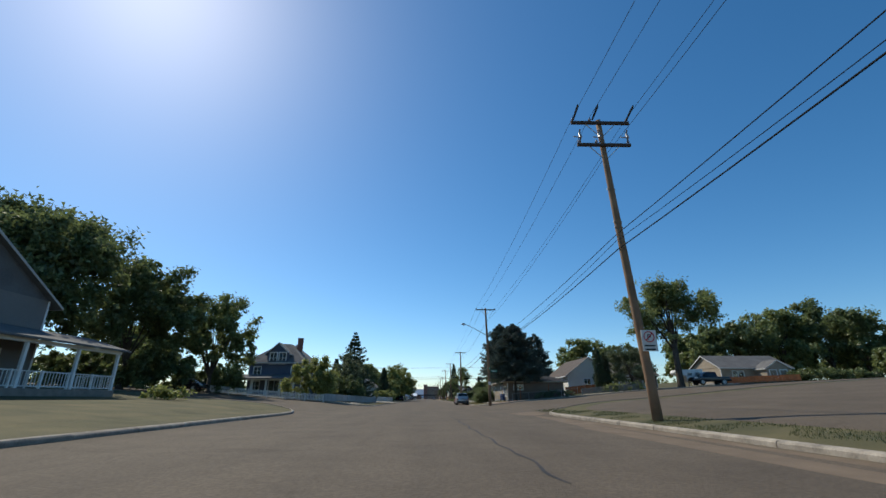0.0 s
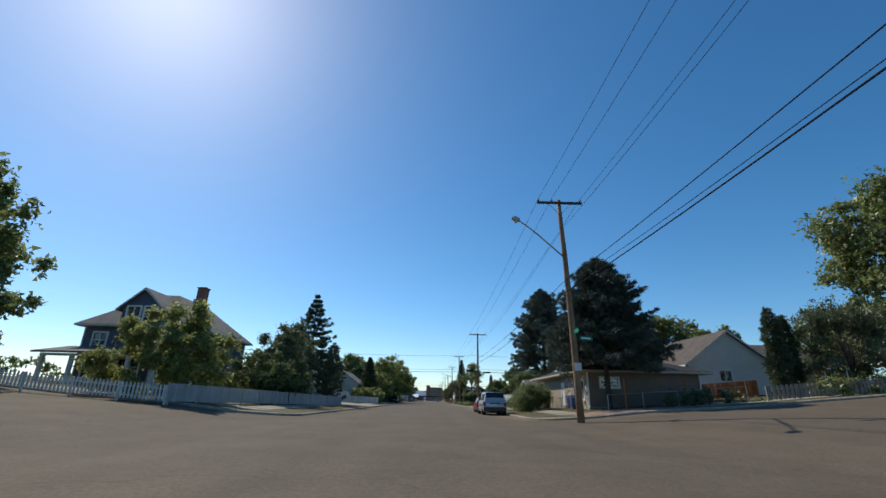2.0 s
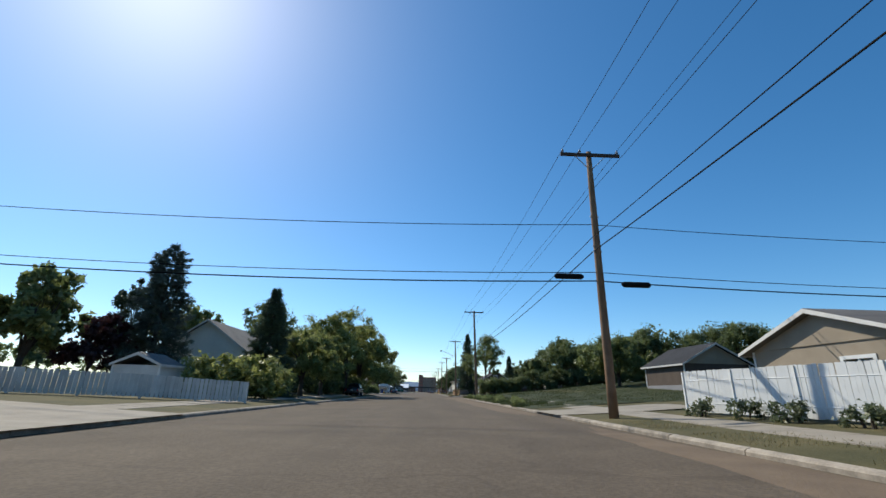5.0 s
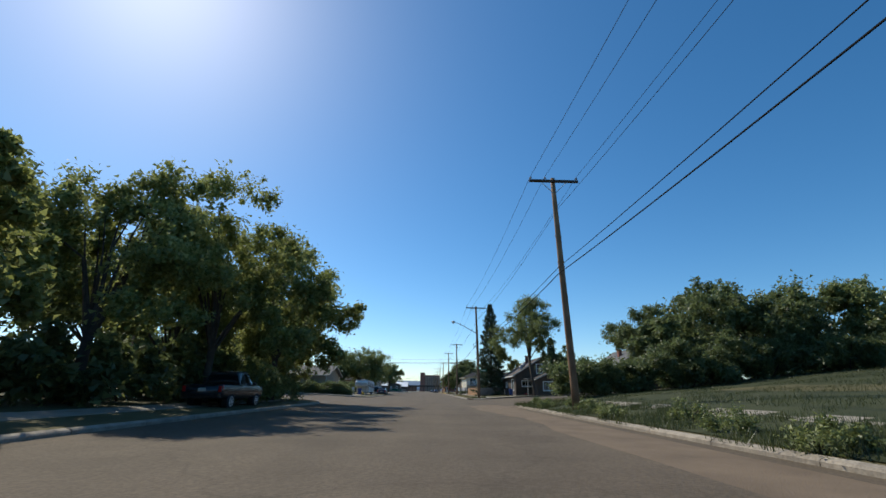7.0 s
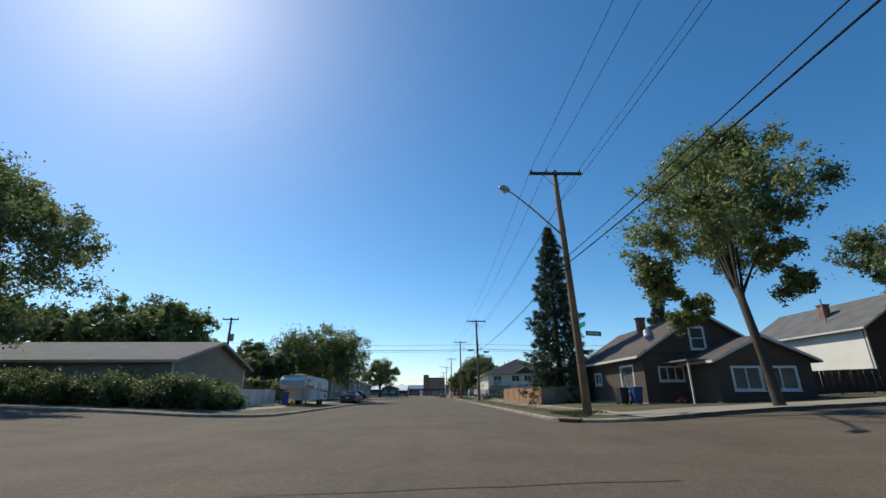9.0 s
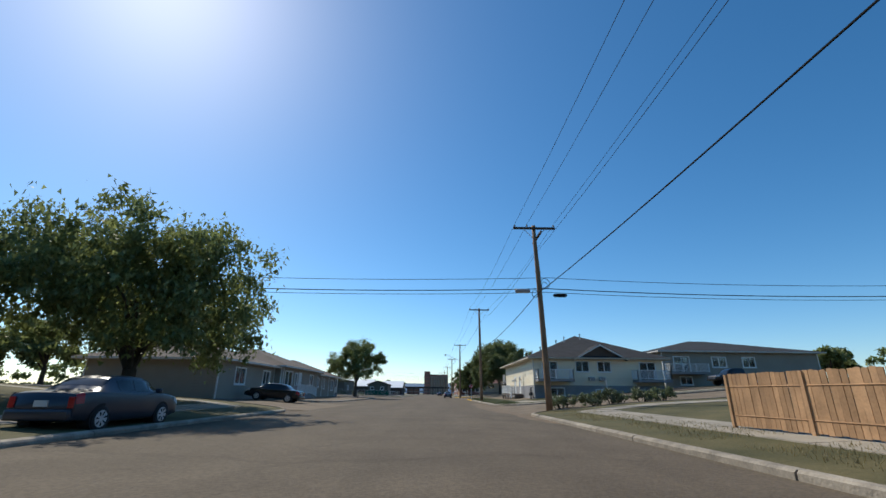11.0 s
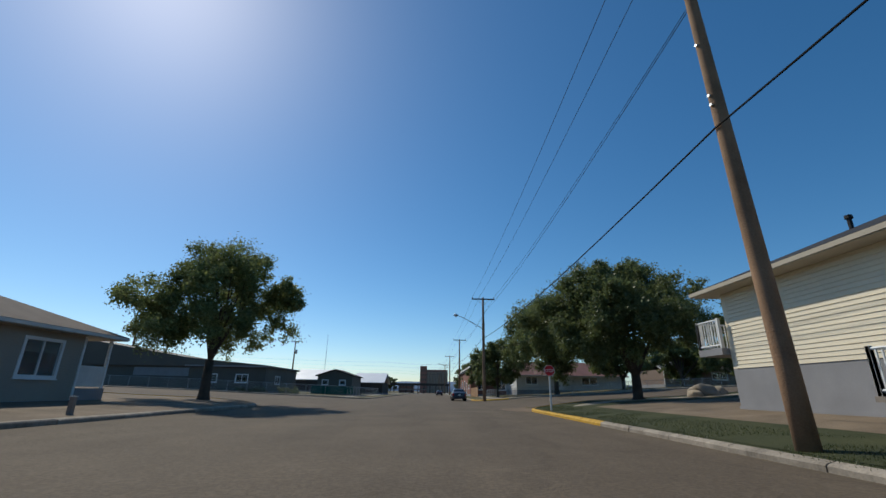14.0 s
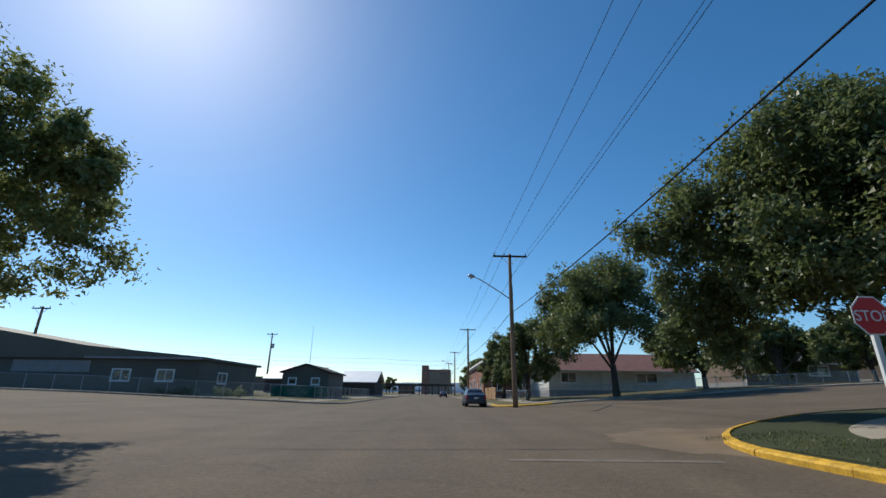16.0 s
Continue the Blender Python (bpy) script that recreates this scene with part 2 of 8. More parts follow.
STONE = material("field_stone", (0.42, 0.34, 0.26), 0.85, vary=0.3, scale=2.5, fine=20, bump=0.5, obj=0.35)
BRICK = material("red_brick", (0.29, 0.13, 0.09), 0.9, vary=0.25, scale=2.0, fine=25, bump=0.4, wave=(0.075, 0.4))
RUST = material("rust_brick", (0.25, 0.115, 0.08), 0.9, vary=0.2, scale=1.0, fine=20, bump=0.3, wave=(0.075, 0.3))
TOWER_CON = material("elevator_concrete", (0.30, 0.23, 0.185), 0.9, vary=0.15, scale=0.15, fine=2, bump=0.2)
TOWER_RED = material("elevator_brick", (0.30, 0.14, 0.11), 0.9, vary=0.15, scale=0.2, fine=3, bump=0.2)
BLUE_BIN = material("blue_plastic", (0.035, 0.075, 0.24), 0.5, vary=0.1, spec=0.4)
DARK_BIN = material("dark_plastic", (0.03, 0.032, 0.035), 0.5, vary=0.1, spec=0.4)
RED_SIGN = material("red_sign_sheeting", (0.55, 0.022, 0.03), 0.45, vary=0.06)
LAMP_RED = material("tail_lamp_red", (0.42, 0.014, 0.016), 0.2, vary=0.1, spec=0.5)
GREEN_SIGN = material("green_sign_sheeting", (0.0, 0.22, 0.13), 0.45, vary=0.06)
GREEN_MESH = material("green_screen_mesh", (0.01, 0.10, 0.075), 0.8, vary=0.2)
INK = material("black_ink", (0.02, 0.02, 0.02), 0.6, vary=0.05)
ROCK = material("boulder", (0.33, 0.28, 0.22), 0.9, vary=0.3, scale=2, fine=18, bump=0.7)
CURTAIN = material("pale_curtain", (0.45, 0.45, 0.43), 0.9, vary=0.15, scale=4, fine=30)
DARK_ROOM = material("unlit_room_tone", (0.05, 0.045, 0.04), 0.95, vary=0.1)
PLANK = material("grey_deck_boards", (0.25, 0.21, 0.175), 0.85, vary=0.25, scale=3, fine=25, bump=0.3)


# ---- mesh helpers ----
def part(name, bm, mat, parent=None, label="", smooth=False):
    me = bpy.data.meshes.new(name)
    bm.normal_update()
    bm.to_mesh(me)
    bm.free()
    for m in (mat if isinstance(mat, (list, tuple)) else [mat]):
        me.materials.append(m)
    if smooth:
        me.shade_smooth()
    ob = new(name, me)
    if parent:
        ob.parent = parent
    if label:
        tagged(ob, label)
    return ob


def raw(name, verts, faces, mat, parent=None, label="", smooth=False):
    me = bpy.data.meshes.new(name)
    verts = np.asarray(verts, np.float32)
    faces = np.asarray(faces, np.int32)
    k = faces.shape[1]
    me.vertices.add(len(verts))
    me.vertices.foreach_set("co", verts.ravel())
    me.loops.add(faces.size)
    me.loops.foreach_set("vertex_index", faces.ravel())
    me.polygons.add(len(faces))
    me.polygons.foreach_set("loop_start", np.arange(len(faces), dtype=np.int32) * k)
    me.update(calc_edges=True)
    me.validate()
    me.materials.append(mat)
    if smooth:
        me.shade_smooth()
    else:
        me.shade_flat()
    ob = new(name, me)
    if parent:
        ob.parent = parent
    if label:
        tagged(ob, label)
    return ob


def shared(name, me, parent, m):
    ob = new(name, me)
    ob.parent = parent
    ob.matrix_basis = m
    return ob


def thing(name, label, category, at=(0, 0, 0), turn=0.0, group="", kind="", size=1.0):
    ob = new(name)
    ob.empty_display_size = 0.2
    ob.matrix_basis = pose(*at, 0, 0, turn) @ Matrix.Diagonal((size, size, size, 1))
    return tagged(ob, label, category, group, kind)


def box(bm, x0, x1, y0, y1, z0, z1, bevel=0.0):
    vs = [bm.verts.new((x, y, z)) for z in (z0, z1) for y in (y0, y1) for x in (x0, x1)]
    fs = [bm.faces.new([vs[i] for i in f]) for f in ((0, 2, 3, 1), (4, 5, 7, 6), (0, 1, 5, 4), (2, 6, 7, 3), (1, 3, 7, 5), (0, 4, 6, 2))]
    if bevel:
        es = list({e for f in fs for e in f.edges})
        bmesh.ops.bevel(bm, geom=es, offset=bevel, segments=2, affect="EDGES", profile=0.7)
    return bm


def boxed(x0, x1, y0, y1, z0, z1, bevel=0.0):
    return box(bmesh.new(), x0, x1, y0, y1, z0, z1, bevel)


def tube(bm, points, radii, sides=8, cap=True):
    """A tube along points with a radius at each."""
    rings = []
    pts = [Vector(p) for p in points]
    for i, p in enumerate(pts):
        d = (pts[min(i + 1, len(pts) - 1)] - pts[max(i - 1, 0)]).normalized()
        a = d.orthogonal().normalized() if abs(d.z) > 0.95 else d.cross(Vector((0, 0, 1))).normalized()
        b = d.cross(a)
        r = radii[i] if isinstance(radii, (list, tuple)) else radii
        rings.append([bm.verts.new(p + (a * math.cos(k * math.tau / sides) + b * math.sin(k * math.tau / sides)) * r) for k in range(sides)])
    for r0, r1 in zip(rings, rings[1:]):
        for k in range(sides):
            bm.faces.new((r0[k], r0[(k + 1) % sides], r1[(k + 1) % sides], r1[k]))
    if cap:
        bm.faces.new(rings[0][::-1])
        bm.faces.new(rings[-1])
    return bm


def prism(bm, outline, axis, a0, a1):
    """Extrudes an outline of (u, z) along x or y from a0 to a1."""
    def at(u, z, a):
        return (a, u, z) if axis == "x" else (u, a, z)
    lo = [bm.verts.new(at(u, z, a0)) for u, z in outline]
    hi = [bm.verts.new(at(u, z, a1)) for u, z in outline]
    n = len(outline)
    bm.faces.new(lo)
    bm.faces.new(hi[::-1])
    for i in range(n):
        bm.faces.new((lo[i], hi[i], hi[(i + 1) % n], lo[(i + 1) % n]))
    bmesh.ops.recalc_face_normals(bm, faces=bm.faces)
    return bm


# ---- ground heights, fitted to the camera's view ----
def kerb_right(y):
    return 6.6 - 0.0045 * (y - 60)


KERB_LEFT = -8.3


def rise(x, y):
    """Height of the ground: the street is level, the side lots are raised to match the camera's lens-bowed view."""
    d = np.maximum(np.where(np.asarray(x) > 0, x - kerb_right(np.asarray(y)), -np.asarray(x) + KERB_LEFT), 0)
    west = np.interp(y, [0, 78, 100, 130, 180, 218, 245, 262, 290, 320, 345, 600], [1, 1, .5, .5, .6, .45, .9, .6, .45, .45, .35, .1])
    east = np.interp(y, [0, 78, 100, 125, 145, 172, 190, 205, 218, 245, 290, 320, 345, 400, 600], [1, 1, .5, .8, 1.3, 1.35, .8, .52, .45, .9, .9, .9, .85, .3, .1])
    f = np.where(np.asarray(x) > 0, east, west)
    return np.interp(d, [0, 3, 6, 12, 22, 40, 80, 200, 500], [0, .25, .6, 1.0, 1.9, 3.0, 4.5, 6.0, 6.0]) * f


def up(x, y, off=0.13):
    return float(rise(x, y)) + off


def sheet(name, xs, ys, mat, off, label="", kind="structure", category=""):
    xs, ys = np.asarray(xs, float), np.asarray(ys, float)
    X, Y = np.meshgrid(xs, ys)
    V = np.stack([X, Y, rise(X, Y) + off], -1).reshape(-1, 3)
    i = np.arange(len(ys) - 1)[:, None] * len(xs) + np.arange(len(xs) - 1)[None]
    F = np.stack([i, i + 1, i + 1 + len(xs), i + len(xs)], -1).reshape(-1, 4)
    ob = raw(name, V, F, mat, smooth=True)
    return tagged(ob, label, category, kind=kind)


def rounded(x0, x1, y0, y1, r, inset, corners, step=1.5):
    """Outline of a rectangle, inset, with given corners rounded; the count of points stays the same for every inset."""
    pts = []
    cs = [("sw", x0, y0, 1, 1, 180), ("se", x1, y0, -1, 1, 270), ("ne", x1, y1, -1, -1, 0), ("nw", x0, y1, 1, -1, 90)]
    ring = []
    for k, cx, cy, sx, sy, a0 in cs:
        rr = r if k in corners else 0.3
        c = (cx + sx * rr, cy + sy * rr)
        q = max(rr - inset, 0.02)
        over = max(inset - rr, 0)
        c = (c[0] + sx * over, c[1] + sy * over)
        ring.append([(c[0] + q * math.cos(radians(a0 + j * 90 / 10)), c[1] + q * math.sin(radians(a0 + j * 90 / 10))) for j in range(11)])
    full = [(x0, y0), (x1, y0), (x1, y1), (x0, y1)]
    for i in range(4):
        pts += ring[i]
        a, b = ring[i][-1], ring[(i + 1) % 4][0]
        n = max(2, int(math.dist(full[i], full[(i + 1) % 4]) / step))
        pts += [(a[0] + (b[0] - a[0]) * j / n, a[1] + (b[1] - a[1]) * j / n) for j in range(1, n)]
    return pts


def band(name, ring_a, ring_b, mat, za, zb, label, category, kind="structure", skirt=0.0):
    n = len(ring_a)
    V = [(x, y, up(x, y, za)) for x, y in ring_a] + [(x, y, up(x, y, zb)) for x, y in ring_b]
    F = [(i, (i + 1) % n, n + (i + 1) % n, n + i) for i in range(n)]
    if skirt:
        V += [(x, y, up(x, y, za - skirt)) for x, y in ring_a]
        F += [(i, 2 * n + i, 2 * n + (i + 1) % n, (i + 1) % n) for i in range(n)]
    return tagged(raw(name, V, F, mat), label, category, kind=kind)


SLABS = []


def block(name, x0, x1, y0, y1, r, corners, yellow=None, verge=GRASS, walk_at=(2.4, 4.0), inner=GRASS, rings=(8, 14, 22, 30), walk_mat=CONCRETE):
    """A city block: kerb pieces, boulevard, pavement and the lots inside."""
    R = lambda d: rounded(x0, x1, y0, y1, r, d, corners)
    base = R(0.16)
    k = thing(name + "_kerb", "worn pale concrete kerb along the street", "kerb", kind="structure")
    out, inn = R(0.0), R(0.16)
    street = [i for i in range(len(out)) if abs(out[i][0]) < 30]
    n = len(out)
    seg = []
    rnd = random.Random(len(name) * 7 + int(y0))
    i = 0
    while i < n:
        j = min(i + 2, n)
        idx = [q % n for q in range(i, j + 1)]
        mid = out[idx[len(idx) // 2]]
        if abs(mid[0]) < 45:
            gap = 0.012
            zo, zi = 0.13 + rnd.uniform(-.012, .012), 0.15
            V, F = [], []
            ox, oy = rnd.uniform(-.012, .012), rnd.uniform(-.012, .012)
            for w, q in enumerate(idx):
                a, b = Vector(out[q]), Vector(inn[q])
                tdir = Vector(out[(q + 1) % n]) - Vector(out[q - 1])
                tdir.normalize()
                sh = tdir * (gap if w == 0 else (-gap if w == len(idx) - 1 else 0))
                a, b = a + sh + Vector((ox, oy)), b + sh
                lip = a.lerp(b, 0.22)
                V += [(*a, up(*a, -0.06)), (*a, up(*a, zo - 0.03 - rnd.random() * 0.012)), (*lip, up(*lip, zo)), (*b, up(*b, zi)), (*b, up(*b, 0.02))]
            m = len(idx)
            for w in range(m - 1):
                for e in range(4):
                    F.append((w * 5 + e, (w + 1) * 5 + e, (w + 1) * 5 + e + 1, w * 5 + e + 1))
            for w in (0, m - 1):
                F.append((w * 5, w * 5 + 1, w * 5 + 2, w * 5 + 3))
            paint = yellow and yellow[0] < mid[1] < yellow[1] and yellow[3] < abs(mid[0]) < yellow[2]
            raw("kerb_piece", V, F, YELLOW if paint else KERB, k, "chipped yellow-painted kerb piece" if paint else "")
        i = j
    a, b = walk_at
    band(name + "_verge", base, R(a), verge, 0.115, 0.12, "dry grass boulevard strip between kerb and pavement", "grass strip", skirt=0.2)
    pv = band(name + "_pavement", R(a), R(b), walk_mat, 0.122, 0.122, "pale concrete pavement with dusty joints", "pavement", skirt=0.1)
    ra, rb = R(a), R(b)
    if walk_mat is CONCRETE:
        SLABS.append((pv, ra, rb, rnd.random()))
    prev = R(b)
    last = prev
    V, F, off = [], [], 0
    rr = [d for d in rings if d < (x1 - x0) / 2 - 1 and d < (y1 - y0) / 2 - 1]
    ringset = [prev] + [R(d) for d in rr]
    n = len(prev)
    for ring in ringset:
        V += [(x, y, up(x, y, 0.12)) for x, y in ring]
    for q in range(len(ringset) - 1):
        F += [(q * n + i, q * n + (i + 1) % n, (q + 1) * n + (i + 1) % n, (q + 1) * n + i) for i in range(n)]
    c = ((x0 + x1) / 2, (y0 + y1) / 2)
    lastring = ringset[-1]
    V.append((*c, up(*c, 0.12)))
    ci = len(V) - 1
    bm = bmesh.new()
    vs = [bm.verts.new(v) for v in V]
    for f in F:
        bm.faces.new([vs[i] for i in f])
    q = (len(ringset) - 1) * n
    for i in range(n):
        bm.faces.new((vs[q + i], vs[q + (i + 1) % n], vs[ci]))
    tagged(part(name + "_yard", bm, inner), "sunlit yard ground inside the block", "lawn", kind="structure")


def patch(name, x0, x1, y0, y1, mat, off, label, category, step=1.5):
    nx, ny = max(2, int((x1 - x0) / step)), max(2, int((y1 - y0) / step))
    return sheet(name, np.linspace(x0, x1, nx + 1), np.linspace(y0, y1, ny + 1), mat, off, label, category=category)


def blotch(name, x, y, rx, ry, mat, off, label, category, seed):
    """A drift of loose ground with a ragged rim, lying on what is below."""
    n, rings = 48, 7
    V, F = [(x, y, up(x, y, off))], []
    for r in range(1, rings + 1):
        for i in range(n):
            a = i * math.tau / n
            w = 1 + 0.35 * noise.noise((math.cos(a) * 1.6, math.sin(a) * 1.6, seed)) + 0.16 * noise.noise((math.cos(a) * 6, math.sin(a) * 6, seed + 3))
            px, py = x + rx * w * math.cos(a) * r / rings, y + ry * w * math.sin(a) * r / rings
            V.append((px, py, up(px, py, off if r < rings else -0.005)))
    F3 = [(0, 1 + i, 1 + (i + 1) % n, 1 + (i + 1) % n) for i in range(n)]
    bm = bmesh.new()
    vs = [bm.verts.new(v) for v in V]
    for i in range(n):
        bm.faces.new((vs[0], vs[1 + i], vs[1 + (i + 1) % n]))
    for r in range(rings - 1):
        for i in range(n):
            a, b = 1 + r * n + i, 1 + r * n + (i + 1) % n
            bm.faces.new((vs[a], vs[a + n], vs[b + n], vs[b]))
    return tagged(part(name, bm, mat, smooth=True), label, category, kind="structure")


# ---- ground, road, blocks ----
xs = np.concatenate([np.linspace(-2500, -300, 12), np.linspace(-220, -40, 19), np.linspace(-36, 36, 37), np.linspace(40, 220, 19), np.linspace(300, 2500, 12)])
ys = np.concatenate([np.linspace(-300, -60, 9), np.linspace(-50, 420, 158), np.linspace(430, 900, 30), np.linspace(1000, 4500, 20)])
sheet("ground", xs, ys, GROUND, -0.06, "dry flat prairie ground reaching the horizon", category="ground")
sheet("road", np.linspace(-11, 9, 27), np.linspace(-60, 700, 381), ASPHALT, 0.0, "wide dusty patched asphalt street", category="road")
for nm, ya, yb in (("first", 34, 66), ("second", 172, 203), ("third", 303, 333)):
    sheet("road_" + nm + "_left", np.linspace(-160, -11, 75), np.linspace(ya, yb, 16), ASPHALT, 0.0, "worn asphalt side street", category="road")
    sheet("road_" + nm + "_right", np.linspace(9, 160, 75), np.linspace(ya, yb, 16), ASPHALT, 0.0, "worn asphalt side street", category="road")

LOT = ASPHALT
DUST = material("sandy_dust", (0.165, 0.120, 0.080), 0.95, vary=0.25, scale=0.9, fine=30, bump=0.8)
block("block_right_a", kerb_right(0) + 0.6, 110, -70, 37, 9, ("nw",), inner=LOT, walk_mat=LOT)
block("block_right_b", kerb_right(110), 110, 64, 174, 4, ("sw", "nw"))
block("block_right_c", kerb_right(220) - 0.7, 110, 197.6, 247.5, 3.5, ("sw", "nw"))
block("block_right_d", kerb_right(280) + 0.25, 110, 259, 306, 6, ("sw", "nw"), yellow=(289, 306, 16, 0), verge=GREEN_GRASS)
block("block_right_e", kerb_right(350), 110, 328, 440, 4, ("sw",), yellow=(320, 334, 9, 0))
block("block_right_f", kerb_right(500), 110, 452, 690, 4, ("sw",))
block("block_left_a", -110, KERB_LEFT - 1.2, -70, 42, 12, ("ne",), walk_mat=GRASS)
block("block_left_b", -110, KERB_LEFT, 63, 178, 4, ("se", "ne"))
block("block_left_c", -110, KERB_LEFT, 202, 250, 4, ("se", "ne"))
block("block_left_d", -110, -10.2, 263.5, 305.5, 6, ("se", "ne"), yellow=(300, 307, 26, 15), inner=DIRT, verge=DIRT, walk_mat=DIRT)
block("block_left_e", -110, KERB_LEFT, 331, 440, 4, ("se",), verge=GRASS)
block("block_left_f", -110, KERB_LEFT, 452, 690, 4, ("se",))
patch("alley_right", kerb_right(250) - 0.5, 90, 246.5, 260, DIRT, 0.010, "sandy gravel back lane", "lane")
patch("alley_left", -90, KERB_LEFT + 0.5, 249, 263.5, DIRT, 0.010, "sandy gravel back lane", "lane")
for q, (bx, by, rx, ry) in enumerate([(6.7, 13, 0.9, 15), (6.0, 150, 2.0, 22), (5.6, 167, 2.4, 9), (5.4, 134, 1.4, 14), (5.2, 256, 1.7, 10), (5.6, 246, 1.3, 9), (4.9, 266, 1.0, 6), (6.9, 33.0, 1.0, 3.2), (4.8, 171, 2.0, 4), (6.9, 303.5, 2.6, 3.0), (5.6, 95, 1.0, 16), (6.2, 70, 1.2, 5)]):
    blotch("gravel_drift", bx, by, rx, ry, DUST, 0.006 + 0.0008 * q, "sandy dust drifted along the kerb", "road shoulder", q)
patch("corner_paving", 9.0, 16.0, 64.3, 67.5, BRICK_PAVE, 0.15, "red paved corner of the pavement", "paving")
patch("driveway", -18.4, KERB_LEFT + 0.1, 100, 111.5, CONCRETE, 0.15, "pale concrete driveway before the garage", "driveway")
patch("lane_apron", kerb_right(118) - 0.1, 14, 116.5, 121, CONCRETE, 0.15, "cracked concrete lane apron", "driveway")
patch("corner_apron", kerb_right(200) + 2.2, 24, 197.4, 201.5, CONCRETE, 0.152, "pale concrete corner pavement", "pavement")
patch("green_lot", 6.75, 60, 124, 171, GREEN_GRASS, 0.14, "green vacant lot of rough grass", "grass")
patch("mown_corner", 6.3, 30, 268, 301, GREEN_GRASS, 0.126, "green strip of grass beside the pale building", "grass")
patch("parking_lot", 13.5, 42, 263.5, 269.0, ASPHALT, 0.152, "worn asphalt parking lot beside the building", "parking lot")
patch("bare_yard", 8.6, 30, 270, 299, DIRT, 0.131, "bare sandy yard beside the building", "yard")
patch("third_far_lot", 12, 60, 334, 380, GRASS, 0.14, "dry grass yard behind a chain-link fence", "grass")
WORN_LINE = material("worn_line_paint", (0.15, 0.125, 0.10), 0.9, vary=0.3, scale=3, fine=20, bump=0.3)
# a faded stop line across the lane
patch("stop_line", 1.2, 5.0, 300.3, 300.55, WORN_LINE, 0.006, "worn white stop line on the asphalt", "road marking", 0.4)

TAR = material("tar_seam", (0.035, 0.03, 0.026), 0.75, vary=0.4, scale=2.0, fine=20, bump=0.4)


def seam(points, width, seed):
    """A ragged tar-filled seam lying on the road."""
    V, F = [], []
    n = 0
    for a, b in zip(points, points[1:]):
        a, b = Vector(a), Vector(b)
        side = (b - a).orthogonal().normalized()
        k = max(4, int((b - a).length / 0.35))
        for i in range(k + 1):
            p = a.lerp(b, i / k) + side * 0.16 * noise.noise((i * 0.23, seed, 0))
            w = width * (0.35 + 0.9 * abs(noise.noise((i * 0.6, seed + 4, 0))))
            for q in (p - side * w, p + side * w):
                V.append((q.x, q.y, float(rise(q.x, q.y)) + 0.0045))
            if i:
                F.append((n - 2, n - 1, n + 1, n))
            n += 2
    return tagged(raw("tar_seam", V, F, TAR), "dark ragged tar seam in the asphalt", "road seam", kind="structure")


for q, (pts, w) in enumerate((([(1.75, 6.5), (1.45, 17), (1.15, 30)], 0.07), ([(-0.6, 28), (-2.4, 33.5)], 0.05), ([(-7.6, 34.5), (6.2, 35.2)], 0.035), ([(-7.4, 64.6), (6.0, 64.2)], 0.03),
                              ([(-2.2, 186), (3.4, 186.8)], 0.05), ([(-5.0, 301.5), (5.8, 302.2)], 0.03), ([(-2.6, 308), (-1.2, 321)], 0.05), ([(3.0, 309), (-3.8, 312.5)], 0.04), ([(12, 188), (26, 188.6)], 0.05))):
    seam(pts, w, q * 3.7)

# distant hills: a low ridge on the horizon, aerial haze painted into its blue
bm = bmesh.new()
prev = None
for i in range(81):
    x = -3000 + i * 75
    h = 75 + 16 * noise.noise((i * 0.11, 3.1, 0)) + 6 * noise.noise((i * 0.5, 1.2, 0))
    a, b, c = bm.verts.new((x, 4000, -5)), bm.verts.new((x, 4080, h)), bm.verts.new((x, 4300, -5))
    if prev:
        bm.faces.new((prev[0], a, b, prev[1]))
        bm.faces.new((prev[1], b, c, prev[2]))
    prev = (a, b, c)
HILL = material("haze_painted_hills", (0.17, 0.24, 0.34), 1.0, vary=0.08, scale=0.004, fine=0.02, bump=0)
tagged(part("backdrop", bm, HILL, smooth=True), "low hills on the horizon with haze painted into their blue", "hills", kind="structure")


